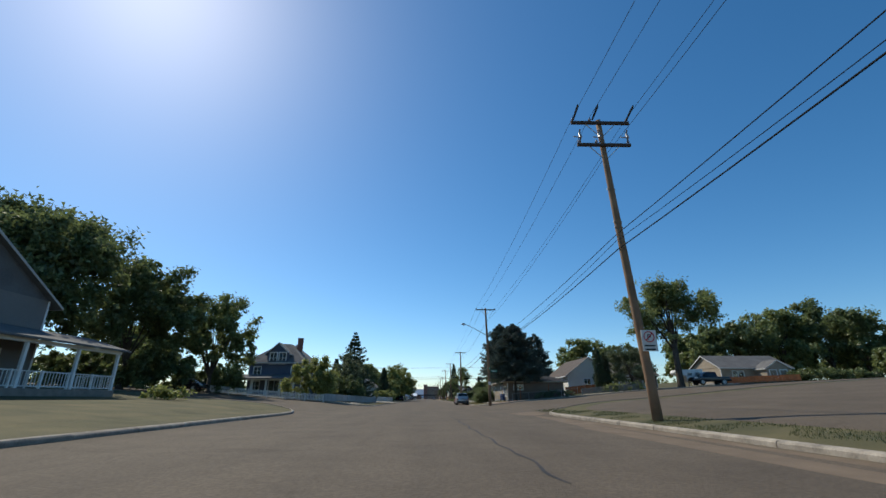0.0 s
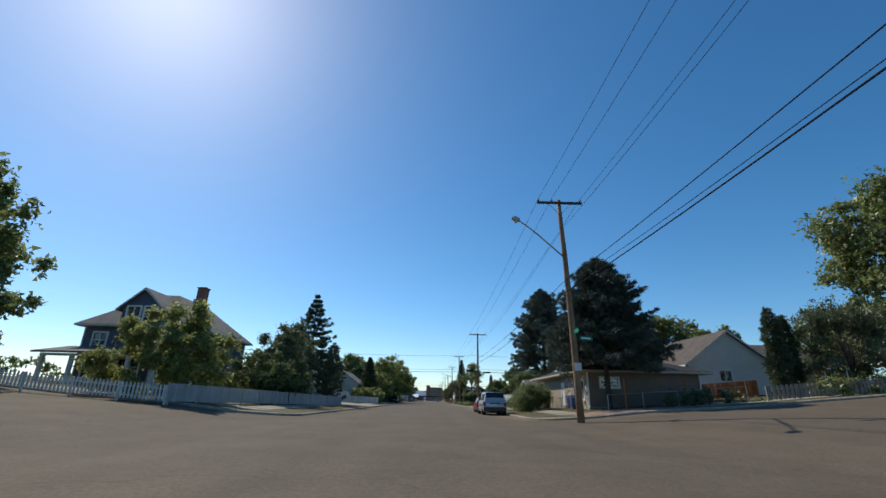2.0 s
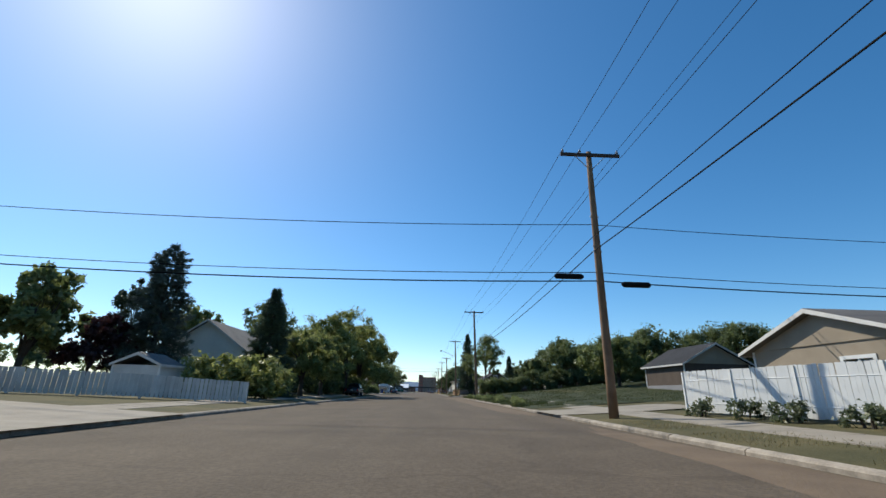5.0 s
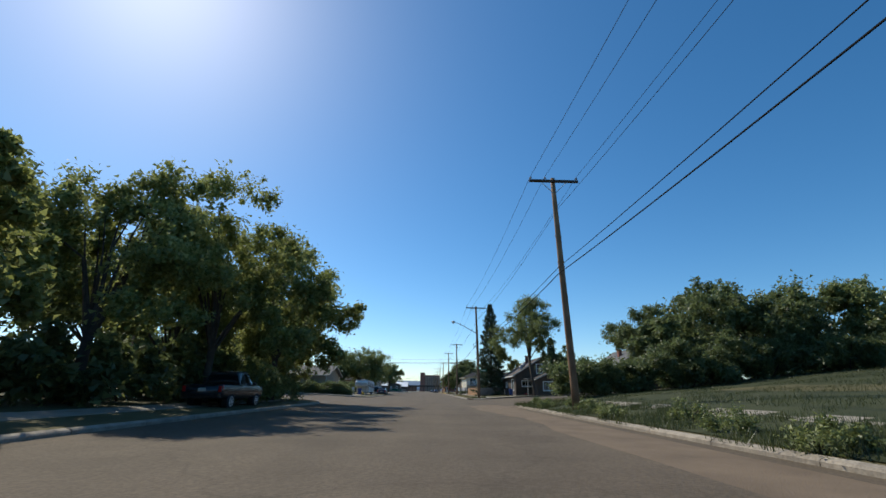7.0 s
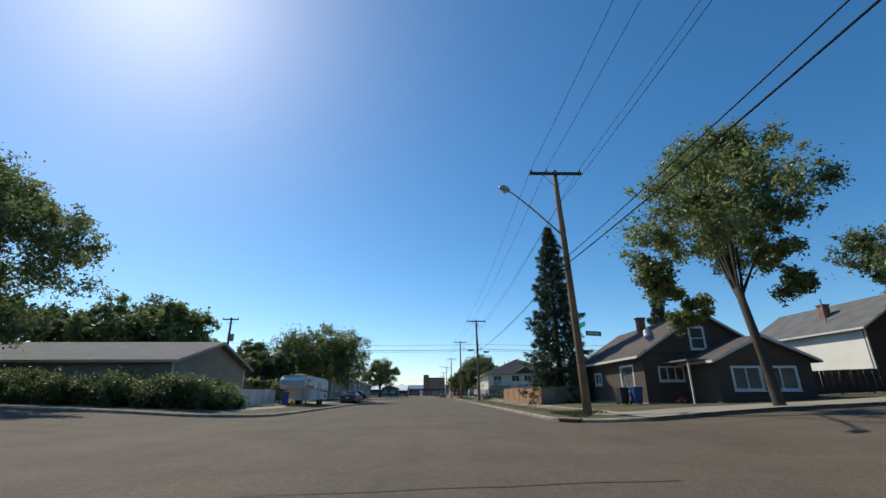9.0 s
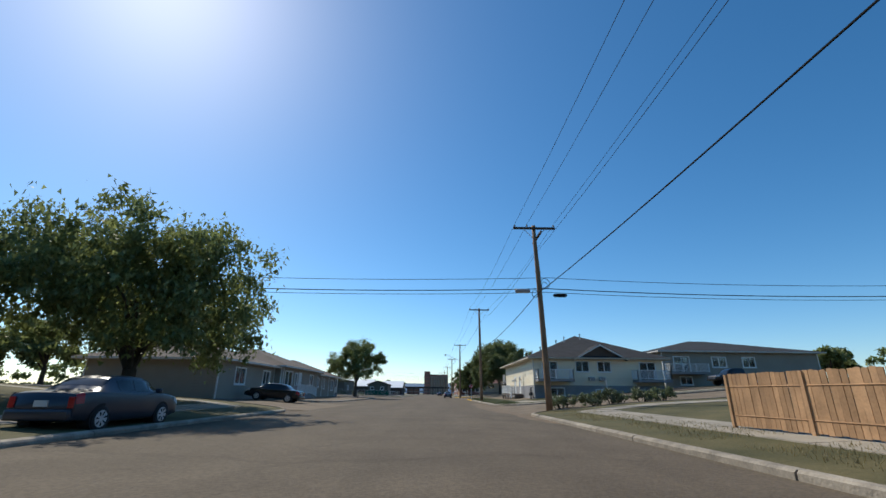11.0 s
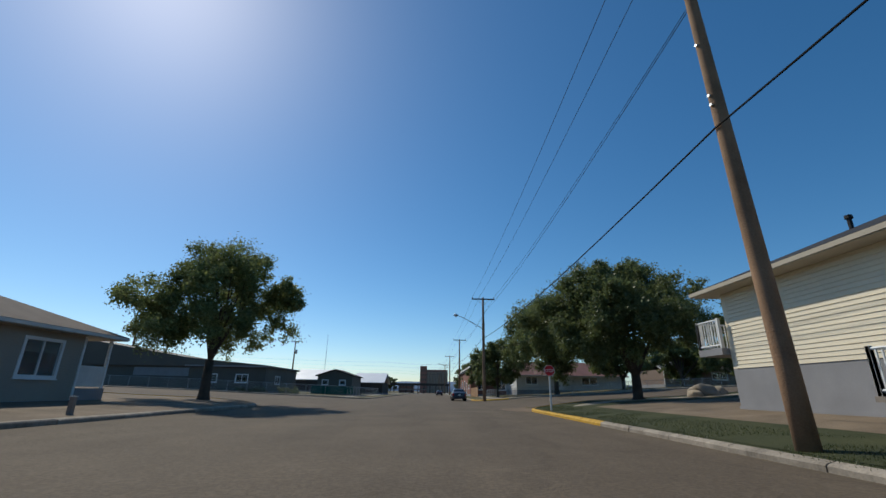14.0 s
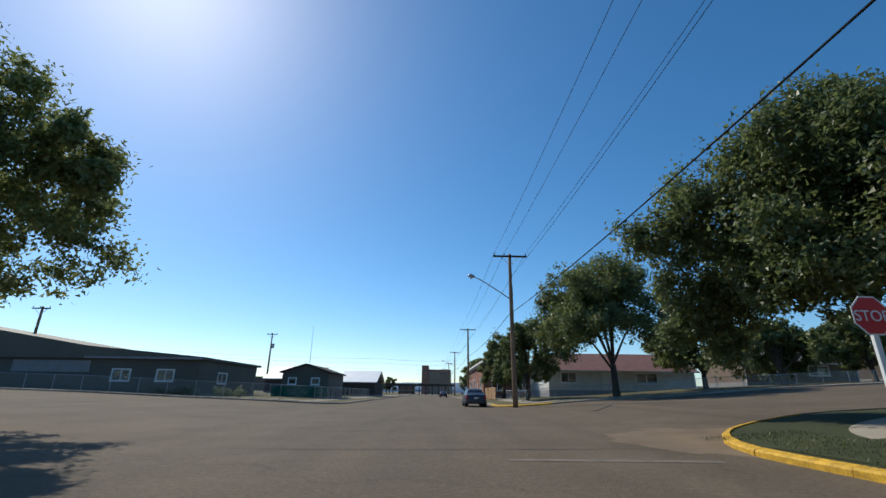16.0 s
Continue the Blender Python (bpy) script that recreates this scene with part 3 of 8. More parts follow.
# ---- kinds of things: plants ----
def leaves(rng, centres, radii, count, size, flat=0.5, droop=0.0):
    """Quads scattered in clumps; returns vertices and faces."""
    n = len(centres) * count
    c = np.repeat(centres, count, 0)
    r = np.repeat(radii, count)
    m = max(9, min(26, count // 6))
    tw = rng.normal(size=(len(centres), m, 3)) + np.array([0, 0, 0.25])
    tw /= np.linalg.norm(tw, axis=2)[..., None]
    tl = rng.uniform(0.5, 1.0, size=(len(centres), m, 1))
    ci = np.repeat(np.arange(len(centres)), count)
    d = (tw * tl)[ci, rng.integers(0, m, n)]
    rad = rng.random(n) ** 0.6
    p = c + d * (rad * r)[:, None] * np.array([1, 1, 0.85]) + rng.normal(size=(n, 3)) * (r * (0.10 + 0.09 * rad))[:, None]
    nrm = d * 0.6 + rng.normal(size=(n, 3)) * 0.7 + np.array([0, 0, flat])
    nrm /= np.linalg.norm(nrm, axis=1)[:, None]
    u = np.cross(nrm, rng.normal(size=(n, 3)))
    u /= np.linalg.norm(u, axis=1)[:, None] + 1e-6
    v = np.cross(nrm, u)
    if droop:
        u = u * (1 - droop) + np.array([0, 0, -1]) * droop
    s = size * rng.uniform(0.6, 1.35, n)[:, None]
    w = s * rng.uniform(0.4, 0.65, n)[:, None]
    V = np.stack([p - u * s * 0.7 - v * w, p + u * s * 1.15 + nrm * s * 0.15, p - u * s * 0.5 + v * w * 1.15], 1).reshape(-1, 3)
    return V, np.arange(n * 3).reshape(n, 3)


def tree(x, y, top, radius, seed, leaf=LEAF, trunk=0.25, clear=0.28, label="", clumps=70, count=110, size=0.24, lean=(0, 0), squash=1.0, name="tree", group="", dense=1.0, zb=None, droop=0.0, fine=None, boughs=()):
    """Trunk, limbs and a crown of leaf clumps: top is the height of the highest leaves above the datum."""
    rng = np.random.default_rng(seed)
    clumps = int(clumps * 1.35)
    zb = up(x, y, 0.1) if zb is None else zb
    H = top - zb
    t = thing(name, label or "leafy street tree with a dark trunk", "tree", (x, y, zb), group=group)
    c0 = H * clear
    cx, cy = lean
    cz = c0 + (H - c0) * 0.5
    ab = np.array([radius, radius * squash, (H - c0) * 0.5])
    # clump centres, uneven shell of an ellipsoid with a few lobes
    d = rng.normal(size=(clumps * 3, 3))
    d /= np.linalg.norm(d, axis=1)[:, None]
    d[:, 2] = np.where(d[:, 2] < -0.8, -d[:, 2], d[:, 2])
    lobes = rng.normal(size=(9, 3))
    lobes /= np.linalg.norm(lobes, axis=1)[:, None]
    lob = np.max(d @ lobes.T, axis=1)
    keep = np.argsort(-lob + rng.random(len(lob)) * 0.5)[:clumps]
    d, lob = d[keep], lob[keep]
    shell = rng.uniform(0.35, 0.92, clumps) * (0.72 + 0.28 * lob)
    cen = d * shell[:, None] * ab + np.array([cx, cy, cz])
    rad = radius * rng.uniform(0.11, 0.25, clumps)
    hi = (cen[:, 2] + rad * 0.8).max()
    cen[:, 2] = c0 + (cen[:, 2] - c0) * (H - c0) / (hi - c0)
    off = np.array([cx, cy])
    wide = np.percentile(np.linalg.norm(cen[:, :2] - off, axis=1) + rad * 0.7, 95)
    cen[:, :2] = off + (cen[:, :2] - off) * radius / wide
    for bx, by, bz, br, bn in boughs:      # spreading lobes beside the main dome
        q = rng.normal(size=(bn, 3))
        q /= np.linalg.norm(q, axis=1)[:, None]
        cen = np.concatenate([cen, np.array([bx, by, bz]) + q * br * rng.uniform(0.2, 0.8, bn)[:, None]])
        rad = np.concatenate([rad, rng.uniform(0.3, 0.5, bn) * br])
    clumps = len(cen)
    bm = bmesh.new()
    fork = Vector((cx * 0.35, cy * 0.35, c0 * 0.8 + H * 0.13))
    tube(bm, [(0, 0, -0.25), (0.02, 0, 0.15), (cx * 0.1, cy * 0.1, c0 * 0.5), fork], [trunk * 1.45, trunk * 1.1, trunk * 0.9, trunk * 0.75], 10)
    part("trunk", bm, BARK, t, smooth=True)
    order = np.argsort(-cen[:, 2] + rng.random(clumps) * H * 0.5)[: min(14, clumps)]
    for j, i in enumerate(order):
        e = Vector(cen[i])
        mid = fork.lerp(e, 0.5) + Vector(rng.normal(size=3) * radius * 0.06) + Vector((0, 0, radius * 0.06))
        s = fork * (0.75 + 0.25 * rng.random()) if j > 4 else fork
        bm = bmesh.new()
        e = fork.lerp(e, 0.86)
        tube(bm, [s, s.lerp(mid, 0.5) + Vector((0, 0, 0.1)), mid, e], [trunk * 0.36, trunk * 0.27, trunk * 0.17, trunk * 0.06], 6)
        part("limb", bm, BARK, t)
    fine = min(fine or (1.1 if abs(x) < 26 else 0.8), 2.2)
    size = size * 0.86 / fine
    dense = dense * fine * fine
    V, F = leaves(rng, cen, rad, int(count * dense * 1.25), size, droop=droop)
    # loose sprays that break the outline
    k = clumps * 2
    dd = rng.normal(size=(k, 3))
    dd /= np.linalg.norm(dd, axis=1)[:, None]
    pick = rng.integers(0, clumps, k)
    c2 = cen[pick] + dd * rad[pick][:, None] * rng.uniform(0.5, 0.95, k)[:, None]
    V2, F2 = leaves(rng, c2, np.full(k, radius * 0.07), max(6, int(count * fine * fine) // 9), size)
    crown = raw("crown", np.concatenate([V, V2]), np.concatenate([F, F2 + len(V)]), leaf, t)
    crown["kind"] = "stuff"
    return t


def spruce(x, y, top, radius, seed, leaf=NEEDLE, skirt=0.08, label="", name="spruce_tree", power=0.85, levels=34, arms=11, dome=0.0, gap=1.0, zb=None, sprays=20, tuft=9):
    """Straight trunk with whorls of drooping boughs covered in short needle sprays."""
    rng = np.random.default_rng(seed)
    zb = up(x, y, 0.1) if zb is None else zb
    H = top - zb
    t = thing(name, label or "dark blue-green spruce with drooping boughs", "conifer", (x, y, zb))
    bm = bmesh.new()
    tube(bm, [(0, 0, -0.25), (0, 0, 0.2), (0, 0, H * 0.5), (0, 0, H * 0.97)], [H * 0.022, H * 0.018, H * 0.011, 0.02], 9)
    part("trunk", bm, BARK, t, smooth=True)
    P, A, S = [], [], []
    bb = bmesh.new()
    for i in range(levels):
        f = i / (levels - 1)
        z = H * (skirt + (1 - skirt) * (f ** 1.05)) - 0.1
        L0 = radius * ((1 - f) ** power * (1 - dome) + dome * math.sqrt(max(0, 1 - f ** 2.2))) + 0.12
        for a in range(arms):
            ang = a / arms * math.tau + i * 1.1 + rng.uniform(-.25, .25)
            L = L0 * rng.uniform(0.68, 1.12) * (1 + 0.22 * math.sin(ang * 2 + seed + i * 0.7))
            dr = Vector((math.cos(ang), math.sin(ang), 0))
            dz = L * (-0.25 - 0.22 * (1 - f)) * rng.uniform(.6, 1.3)
            tip = dr * L + Vector((0, 0, z + dz + L * 0.12))
            root = Vector((0, 0, z))
            if a % 3 == 0 and L > 0.6:
                tube(bb, [root, root.lerp(tip, 0.6) + Vector((0, 0, -0.05 * L)), tip], [0.03, 0.02, 0.008], 4, False)
            k = max(4, int(sprays * 0.68 * min(1.6, (L / radius * 1.4 + 0.3))))
            for s in range(k):
                u = rng.uniform(0.2, 1.0) ** 0.7
                p = root.lerp(tip, u) + Vector((0, 0, -0.18 * L * math.sin(u * 3.0) * gap))
                side = dr.cross(Vector((0, 0, 1))) * rng.uniform(-1, 1) * (0.1 + L * 0.19 * (1.2 - u))
                P.append(p + side + Vector((0, 0, rng.uniform(-.12, .1))))
                A.append(dr + side * 0.7 + Vector((0, 0, 0.05 + rng.normal() * 0.2)))
                S.append(rng.uniform(0.7, 1.35))
    part("bough_core", bb, BARK, t)["kind"] = "stuff"
    P, A, S = np.array(P), np.array(A), np.array(S)
    A /= np.linalg.norm(A, axis=1)[:, None]
    m = tuft
    r0 = (0.13 + radius * 0.026) * (12 / m) ** 0.5
    P, A, S = np.repeat(P, m, 0), np.repeat(A, m, 0), np.repeat(S, m)
    n = len(P)
    D = A * 0.9 + rng.normal(size=(n, 3)) * 0.45 + np.array([0, 0, -0.22])
    D /= np.linalg.norm(D, axis=1)[:, None]
    B = np.cross(D, rng.normal(size=(n, 3)))
    B /= np.linalg.norm(B, axis=1)[:, None] + 1e-6
    le = (r0 * S * rng.uniform(0.7, 1.2, n))[:, None]
    Q = P + D * le * 0.15
    V = np.stack([Q - B * le * 0.13, Q + D * le * 1.35, Q + B * le * 0.13], 1).reshape(-1, 3)
    ob = raw("needles", V, np.arange(n * 3).reshape(n, 3), leaf, t)
    ob["kind"] = "stuff"
    return t


def shrub(x, y, w, d, h, seed, leaf=LEAF, label="", name="shrub", size=0.14, count=90, clumps=None, zb=None, stems=5, category="shrub"):
    rng = np.random.default_rng(seed)
    zb = up(x, y, 0.1) if zb is None else zb
    t = thing(name, label or "leafy green shrub", category, (x, y, zb))
    clumps = clumps or max(12, int(w * d * h * 1.6))
    clumps = min(clumps, 160)
    q = rng.uniform(-1, 1, size=(clumps, 2))
    hh = h * (0.55 + 0.45 * rng.random(clumps)) * (1 - 0.3 * np.max(np.abs(q), axis=1) ** 3)
    z = hh * rng.random(clumps) ** 0.6
    cen = np.stack([q[:, 0] * w / 2, q[:, 1] * d / 2, z], 1)
    rad = np.full(clumps, min(0.75, 0.24 * (w * d * h) ** 0.333 + 0.12)) * rng.uniform(.7, 1.3, clumps)
    cen[:, 2] = np.maximum(cen[:, 2], rad * 0.5)
    bm = bmesh.new()
    for i in range(stems):
        e = cen[rng.integers(clumps)]
        tube(bm, [(e[0] * 0.3, e[1] * 0.3, -0.2), (e[0] * 0.6, e[1] * 0.6, e[2] * 0.5), tuple(e)], [0.05, 0.035, 0.012], 5)
    part("stems", bm, BARK, t)
    V, F = leaves(rng, cen, rad, int(count * 1.25), size)
    ob = raw("foliage", V, F, leaf, t)
    ob["kind"] = "stuff"
    return t


def weeds(name, x0, x1, y0, y1, n, h, seed, mat, label, on=None, off=0.12):
    """Blades standing on the ground: one mass."""
    rng = np.random.default_rng(seed)
    x, y = rng.uniform(x0, x1, n), rng.uniform(y0, y1, n)
    keep = np.array([noise.noise((a * 0.45, b * 0.45, seed)) for a, b in zip(x, y)]) > -0.12
    x, y = x[keep], y[keep]
    n = len(x)
    z = rise(x, y) + off
    a = rng.uniform(0, math.tau, n)
    hh = h * rng.uniform(0.4, 1.3, n)
    w = 0.007 + 0.03 * h * rng.random(n)
    lx, ly = np.cos(a) * w, np.sin(a) * w
    bx, by = rng.normal(size=n) * hh * 0.3, rng.normal(size=n) * hh * 0.3
    V = np.stack([np.stack([x - lx, y - ly, z], 1), np.stack([x + lx, y + ly, z], 1), np.stack([x + bx + lx * 0.2, y + by + ly * 0.2, z + hh], 1), np.stack([x + bx - lx * .2, y + by - ly * .2, z + hh], 1)], 1).reshape(-1, 3)
    return tagged(raw(name, V, np.arange(n * 4).reshape(n, 4), mat), label, "grass", kind="stuff")


# ---- kinds of things: poles and cables ----
def utility_pole(x, y, top, seed, lamp=False, second=False, lean=(0.0, 0.0), arm=2.9, label="", signs=(), zb=None, transformer=False, side_arm=False):
    zb = up(x, y, 0.08) if zb is None else zb
    H = top - zb
    rnd = random.Random(seed)
    t = thing("utility_pole", label or "tall weathered wooden utility pole with a crossarm", "utility pole", (x, y, zb), group="street poles")
    bend = rnd.uniform(-.05, .05)
    at = lambda z: (lean[0] * z / H + bend * math.sin(z / H * 3.1), lean[1] * z / H, z)
    bm = bmesh.new()
    tube(bm, [at(z * H / 8) if z else (0, 0, -0.3) for z in range(9)], [0.2 - 0.075 * z / 8 for z in range(9)], 12)
    part("pole", bm, WOOD_POLE, t, smooth=True)

    def crossarm(z, w, front=-0.16):
        cx, cy, _ = at(z)
        part("crossarm", boxed(cx - w / 2, cx + w / 2, cy + front - 0.06, cy + front + 0.06, z - 0.075, z + 0.075, 0.012), DARK_WOOD, t, "dark timber crossarm")
        for s in (-1, 1):
            bm = bmesh.new()
            tube(bm, [(cx + s * 0.75, cy + front, z - 0.06), (cx + s * 0.06, cy + front * 0.6, z - 0.75)], 0.022, 5)
            part("brace", bm, STEEL, t)
        for dx in (-w / 2 + 0.1, -w / 2 + 0.95, w / 2 - 0.1):
            bm = bmesh.new()
            tube(bm, [(cx + dx, cy + front, z + 0.06), (cx + dx, cy + front, z + 0.14), (cx + dx, cy + front, z + 0.15), (cx + dx, cy + front, z + 0.2), (cx + dx, cy + front, z + 0.21), (cx + dx, cy + front, z + 0.27)], [0.02, 0.02, 0.07, 0.075, 0.045, 0.04], 8)
            part("insulator", bm, PORCELAIN, t, "glazed pin insulator")
    crossarm(H - 0.25, arm)
    if second:
        crossarm(H - 1.55, arm * 0.9)
        lx, ly, _ = at(H - 1)
        for dx in (lx - 1.15, lx - 0.2, lx + 1.15):
            bm = bmesh.new()
            tube(bm, [(dx, ly - 0.2, H - 1.5), (dx, ly - 0.34, H - 1.2), (dx, ly - 0.24, H - 0.95), (dx, ly - 0.36, H - 0.8)], [0.07, 0.075, 0.06, 0.05], 8)
            tube(bm, [(dx - 0.35, ly - 0.34, H - 1.2), (dx, ly - 0.3, H - 1.2)], 0.03, 5)
            part("cutout_switch", bm, PORCELAIN, t, "fused cutout switch")
        for sx in (lx - 1.35, lx - 0.4, lx + 1.3):
            bm = bmesh.new()
            tube(bm, [(sx, ly - 0.2, H - 0.1), (sx - .05, ly - 1.0, H + 0.0), (sx - 0.1, ly - 1.2, H - 0.02)], [0.05, 0.06, 0.03], 6)
            part("strain_insulator", bm, BLACK, t, "dark strain insulator")
    if side_arm:
        cx, cy, _ = at(H - 0.9)
        part("side_crossarm", boxed(cx + 0.12, cx + 0.24, cy - 1.2, cy + 1.2, H - 0.98, H - 0.83, 0.012), DARK_WOOD, t, "dark timber crossarm over the lane")
    if lamp:
        z0 = H - 3.95
        bm = bmesh.new()
        rx, ry, _ = at(z0)
        A = lambda dx, dy, dz: (rx + dx, ry + dy, z0 + dz)
        tube(bm, [A(-0.1, -0.1, 0), A(-0.9, -0.8, 0.32), A(-2.0, -1.8, 0.72), A(-2.9, -2.6, 1.0), A(-3.35, -3.0, 1.08)], [0.045, 0.045, 0.042, 0.04, 0.035], 8)
        arm_ob = part("lamp_arm", bm, STEEL, t, "thin galvanised lamp arm", True)
        bm = bmesh.new()
        tube(bm, [A(-3.3, -2.95, 1.08), A(-3.42, -3.06, 1.11), A(-3.66, -3.28, 1.1), A(-3.85, -3.45, 1.04)], [0.05, 0.13, 0.15, 0.06], 10)
        head = part("lamp_head", bm, STEEL, t, "grey cobra-head street lamp", True)
        bm = bmesh.new()
        tube(bm, [A(-3.55, -3.18, 1.01), A(-3.6, -3.22, 0.94), A(-3.66, -3.28, 0.96)], [0.11, 0.1, 0.03], 10)
        part("lamp_lens", bm, OFF_WHITE, head, "pale lamp lens", True)
    # hardware on the shaft
    for z in (H * 0.72, H * 0.6, H * 0.58):
        cx, cy, _ = at(z)
        bm = bmesh.new()
        tube(bm, [(cx - 0.2, cy - 0.03, z), (cx + 0.2, cy + 0.03, z)], 0.04, 6)
        part("bolt_clamp", bm, STEEL, t)
    bm = bmesh.new()
    tube(bm, [(at(H * f)[0] + 0.19 - 0.06 * f, at(H * f)[1] + 0.02, H * f) for f in (0.02, 0.2, 0.4, 0.6, 0.78)], 0.022, 6)
    part("riser_cable", bm, CABLE, t)
    if transformer:
        bm = bmesh.new()
        tube(bm, [(0.5, -0.15, H - 3.2), (0.5, -0.15, H - 3.15), (0.5, -0.15, H - 2.3), (0.5, -0.15, H - 2.2)], [0.2, 0.26, 0.26, 0.18], 12)
        part("transformer", bm, STEEL, t, "grey transformer can", True)
    for kind, z in signs:
        if kind == "parking":
            s = part("parking_sign", boxed(-0.3, 0.3, -0.27, -0.25, z + 0.1, z + 0.92, 0.004), OFF_WHITE, t, "white parking restriction plate")
            bm = bmesh.new()
            tube(bm, [(0 + 0.2 * math.cos(a), -0.285, z + 0.66 + 0.2 * math.sin(a)) for a in [k * math.tau / 20 for k in range(21)]], 0.018, 5, False)
            tube(bm, [(-0.14, -0.285, z + 0.52), (0.14, -0.285, z + 0.8)], 0.016, 5)
            part("ring_mark", bm, RED_SIGN, s)
            writing("P", (0, -0.275, z + 0.52), 0.34, INK, s)
            for k in range(2):
                part("text_bar", boxed(-0.22, 0.2, -0.276, -0.272, z + 0.14 + k * 0.14, z + 0.2 + k * 0.14), INK, s)
        if kind == "street":
            for k, (a, dz) in enumerate(((0, 0.0), (90, 0.35))):
                s = part("street_name_plate", boxed(0.1, 1.0, -0.012, 0.012, 0, 0.22, 0.004), GREEN_SIGN, t, "green street name plate")
                s.matrix_basis = pose(0.15 if a == 0 else 0, -0.2 if a == 0 else -0.95, z + dz, 0, 0, a if a else 20)
                part("text_bar", boxed(0.2, 0.85, -0.018, -0.013, 0.07, 0.15), WHITE, s)
        if kind == "plate":
            part("notice_plate", boxed(-0.19, 0.19, -0.25, -0.235, z, z + 0.42, 0.004), OFF_WHITE, t, "small white notice plate")
    return t


def writing(text, at, size, mat, parent, turn=0.0):
    cu = bpy.data.curves.new("lettering", "FONT")
    cu.body, cu.size, cu.align_x, cu.extrude = text, size, "CENTER", 0.002
    tmp = bpy.data.objects.new("lettering", cu)
    scene.collection.objects.link(tmp)
    me = bpy.data.meshes.new_from_object(tmp.evaluated_get(bpy.context.evaluated_depsgraph_get()))
    bpy.data.objects.remove(tmp)
    me.materials.clear()
    me.materials.append(mat)
    ob = new("lettering", me)
    ob.parent = parent
    ob.matrix_basis = pose(*at, 90, 0, turn)
    return ob


def cable(points, sag, radius, label, name="power_line", mat=CABLE, steps=14):
    bm = bmesh.new()
    pts = []
    for a, b in zip(points, points[1:]):
        a, b = Vector(a), Vector(b)
        for k in range(steps):
            u = k / steps
            pts.append(a.lerp(b, u) - Vector((0, 0, sag * 4 * u * (1 - u))))
    pts.append(Vector(points[-1]))
    tube(bm, pts, radius, 5)
    return tagged(part(name, bm, mat), label, "cable")


# ---- kinds of things: buildings ----
def wall_panel(bm, axis, a0, a1, plane, thick, z0, z1, holes):
    """A wall of real thickness, one skin, with openings through it; plane is its outer face, thick goes inwards (sign)."""
    us = sorted({a0, a1, *[h[0] for h in holes], *[h[1] for h in holes]})
    zs = sorted({z0, z1, *[h[2] for h in holes], *[h[3] for h in holes]})
    made = {}

    def vert(i, k, s):
        if (i, k, s) not in made:
            p = plane + (thick if s else 0)
            made[i, k, s] = bm.verts.new((us[i], p, zs[k]) if axis == "x" else (p, us[i], zs[k]))
        return made[i, k, s]

    def solid(i, k):
        if not (0 <= i < len(us) - 1 and 0 <= k < len(zs) - 1):
            return False
        u, z = (us[i] + us[i + 1]) / 2, (zs[k] + zs[k + 1]) / 2
        return not any(h[0] < u < h[1] and h[2] < z < h[3] for h in holes)
    for i in range(len(us) - 1):
        for k in range(len(zs) - 1):
            if not solid(i, k):
                continue
            for s in (0, 1):
                bm.faces.new([vert(i, k, s), vert(i + 1, k, s), vert(i + 1, k + 1, s), vert(i, k + 1, s)])
            for di, dk, p, q in ((-1, 0, (i, k), (i, k + 1)), (1, 0, (i + 1, k), (i + 1, k + 1)), (0, -1, (i, k), (i + 1, k)), (0, 1, (i, k + 1), (i + 1, k + 1))):
                if not solid(i + di, k + dk):
                    bm.faces.new([vert(*p, 0), vert(*q, 0), vert(*q, 1), vert(*p, 1)])
    bmesh.ops.recalc_face_normals(bm, faces=bm.faces)
    return bm


def oriented(bm, face, plane, u0, u1, z0, z1, d0, d1, bevel=0.0):
    """A box on a wall face: d is the distance out of the wall."""
    s = {"S": (1, -1), "N": (1, 1), "W": (0, -1), "E": (0, 1)}[face]
    a, b = sorted((plane + s[1] * d0, plane + s[1] * d1))
    return box(bm, u0, u1, a, b, z0, z1, bevel) if s[0] else box(bm, a, b, u0, u1, z0, z1, bevel)


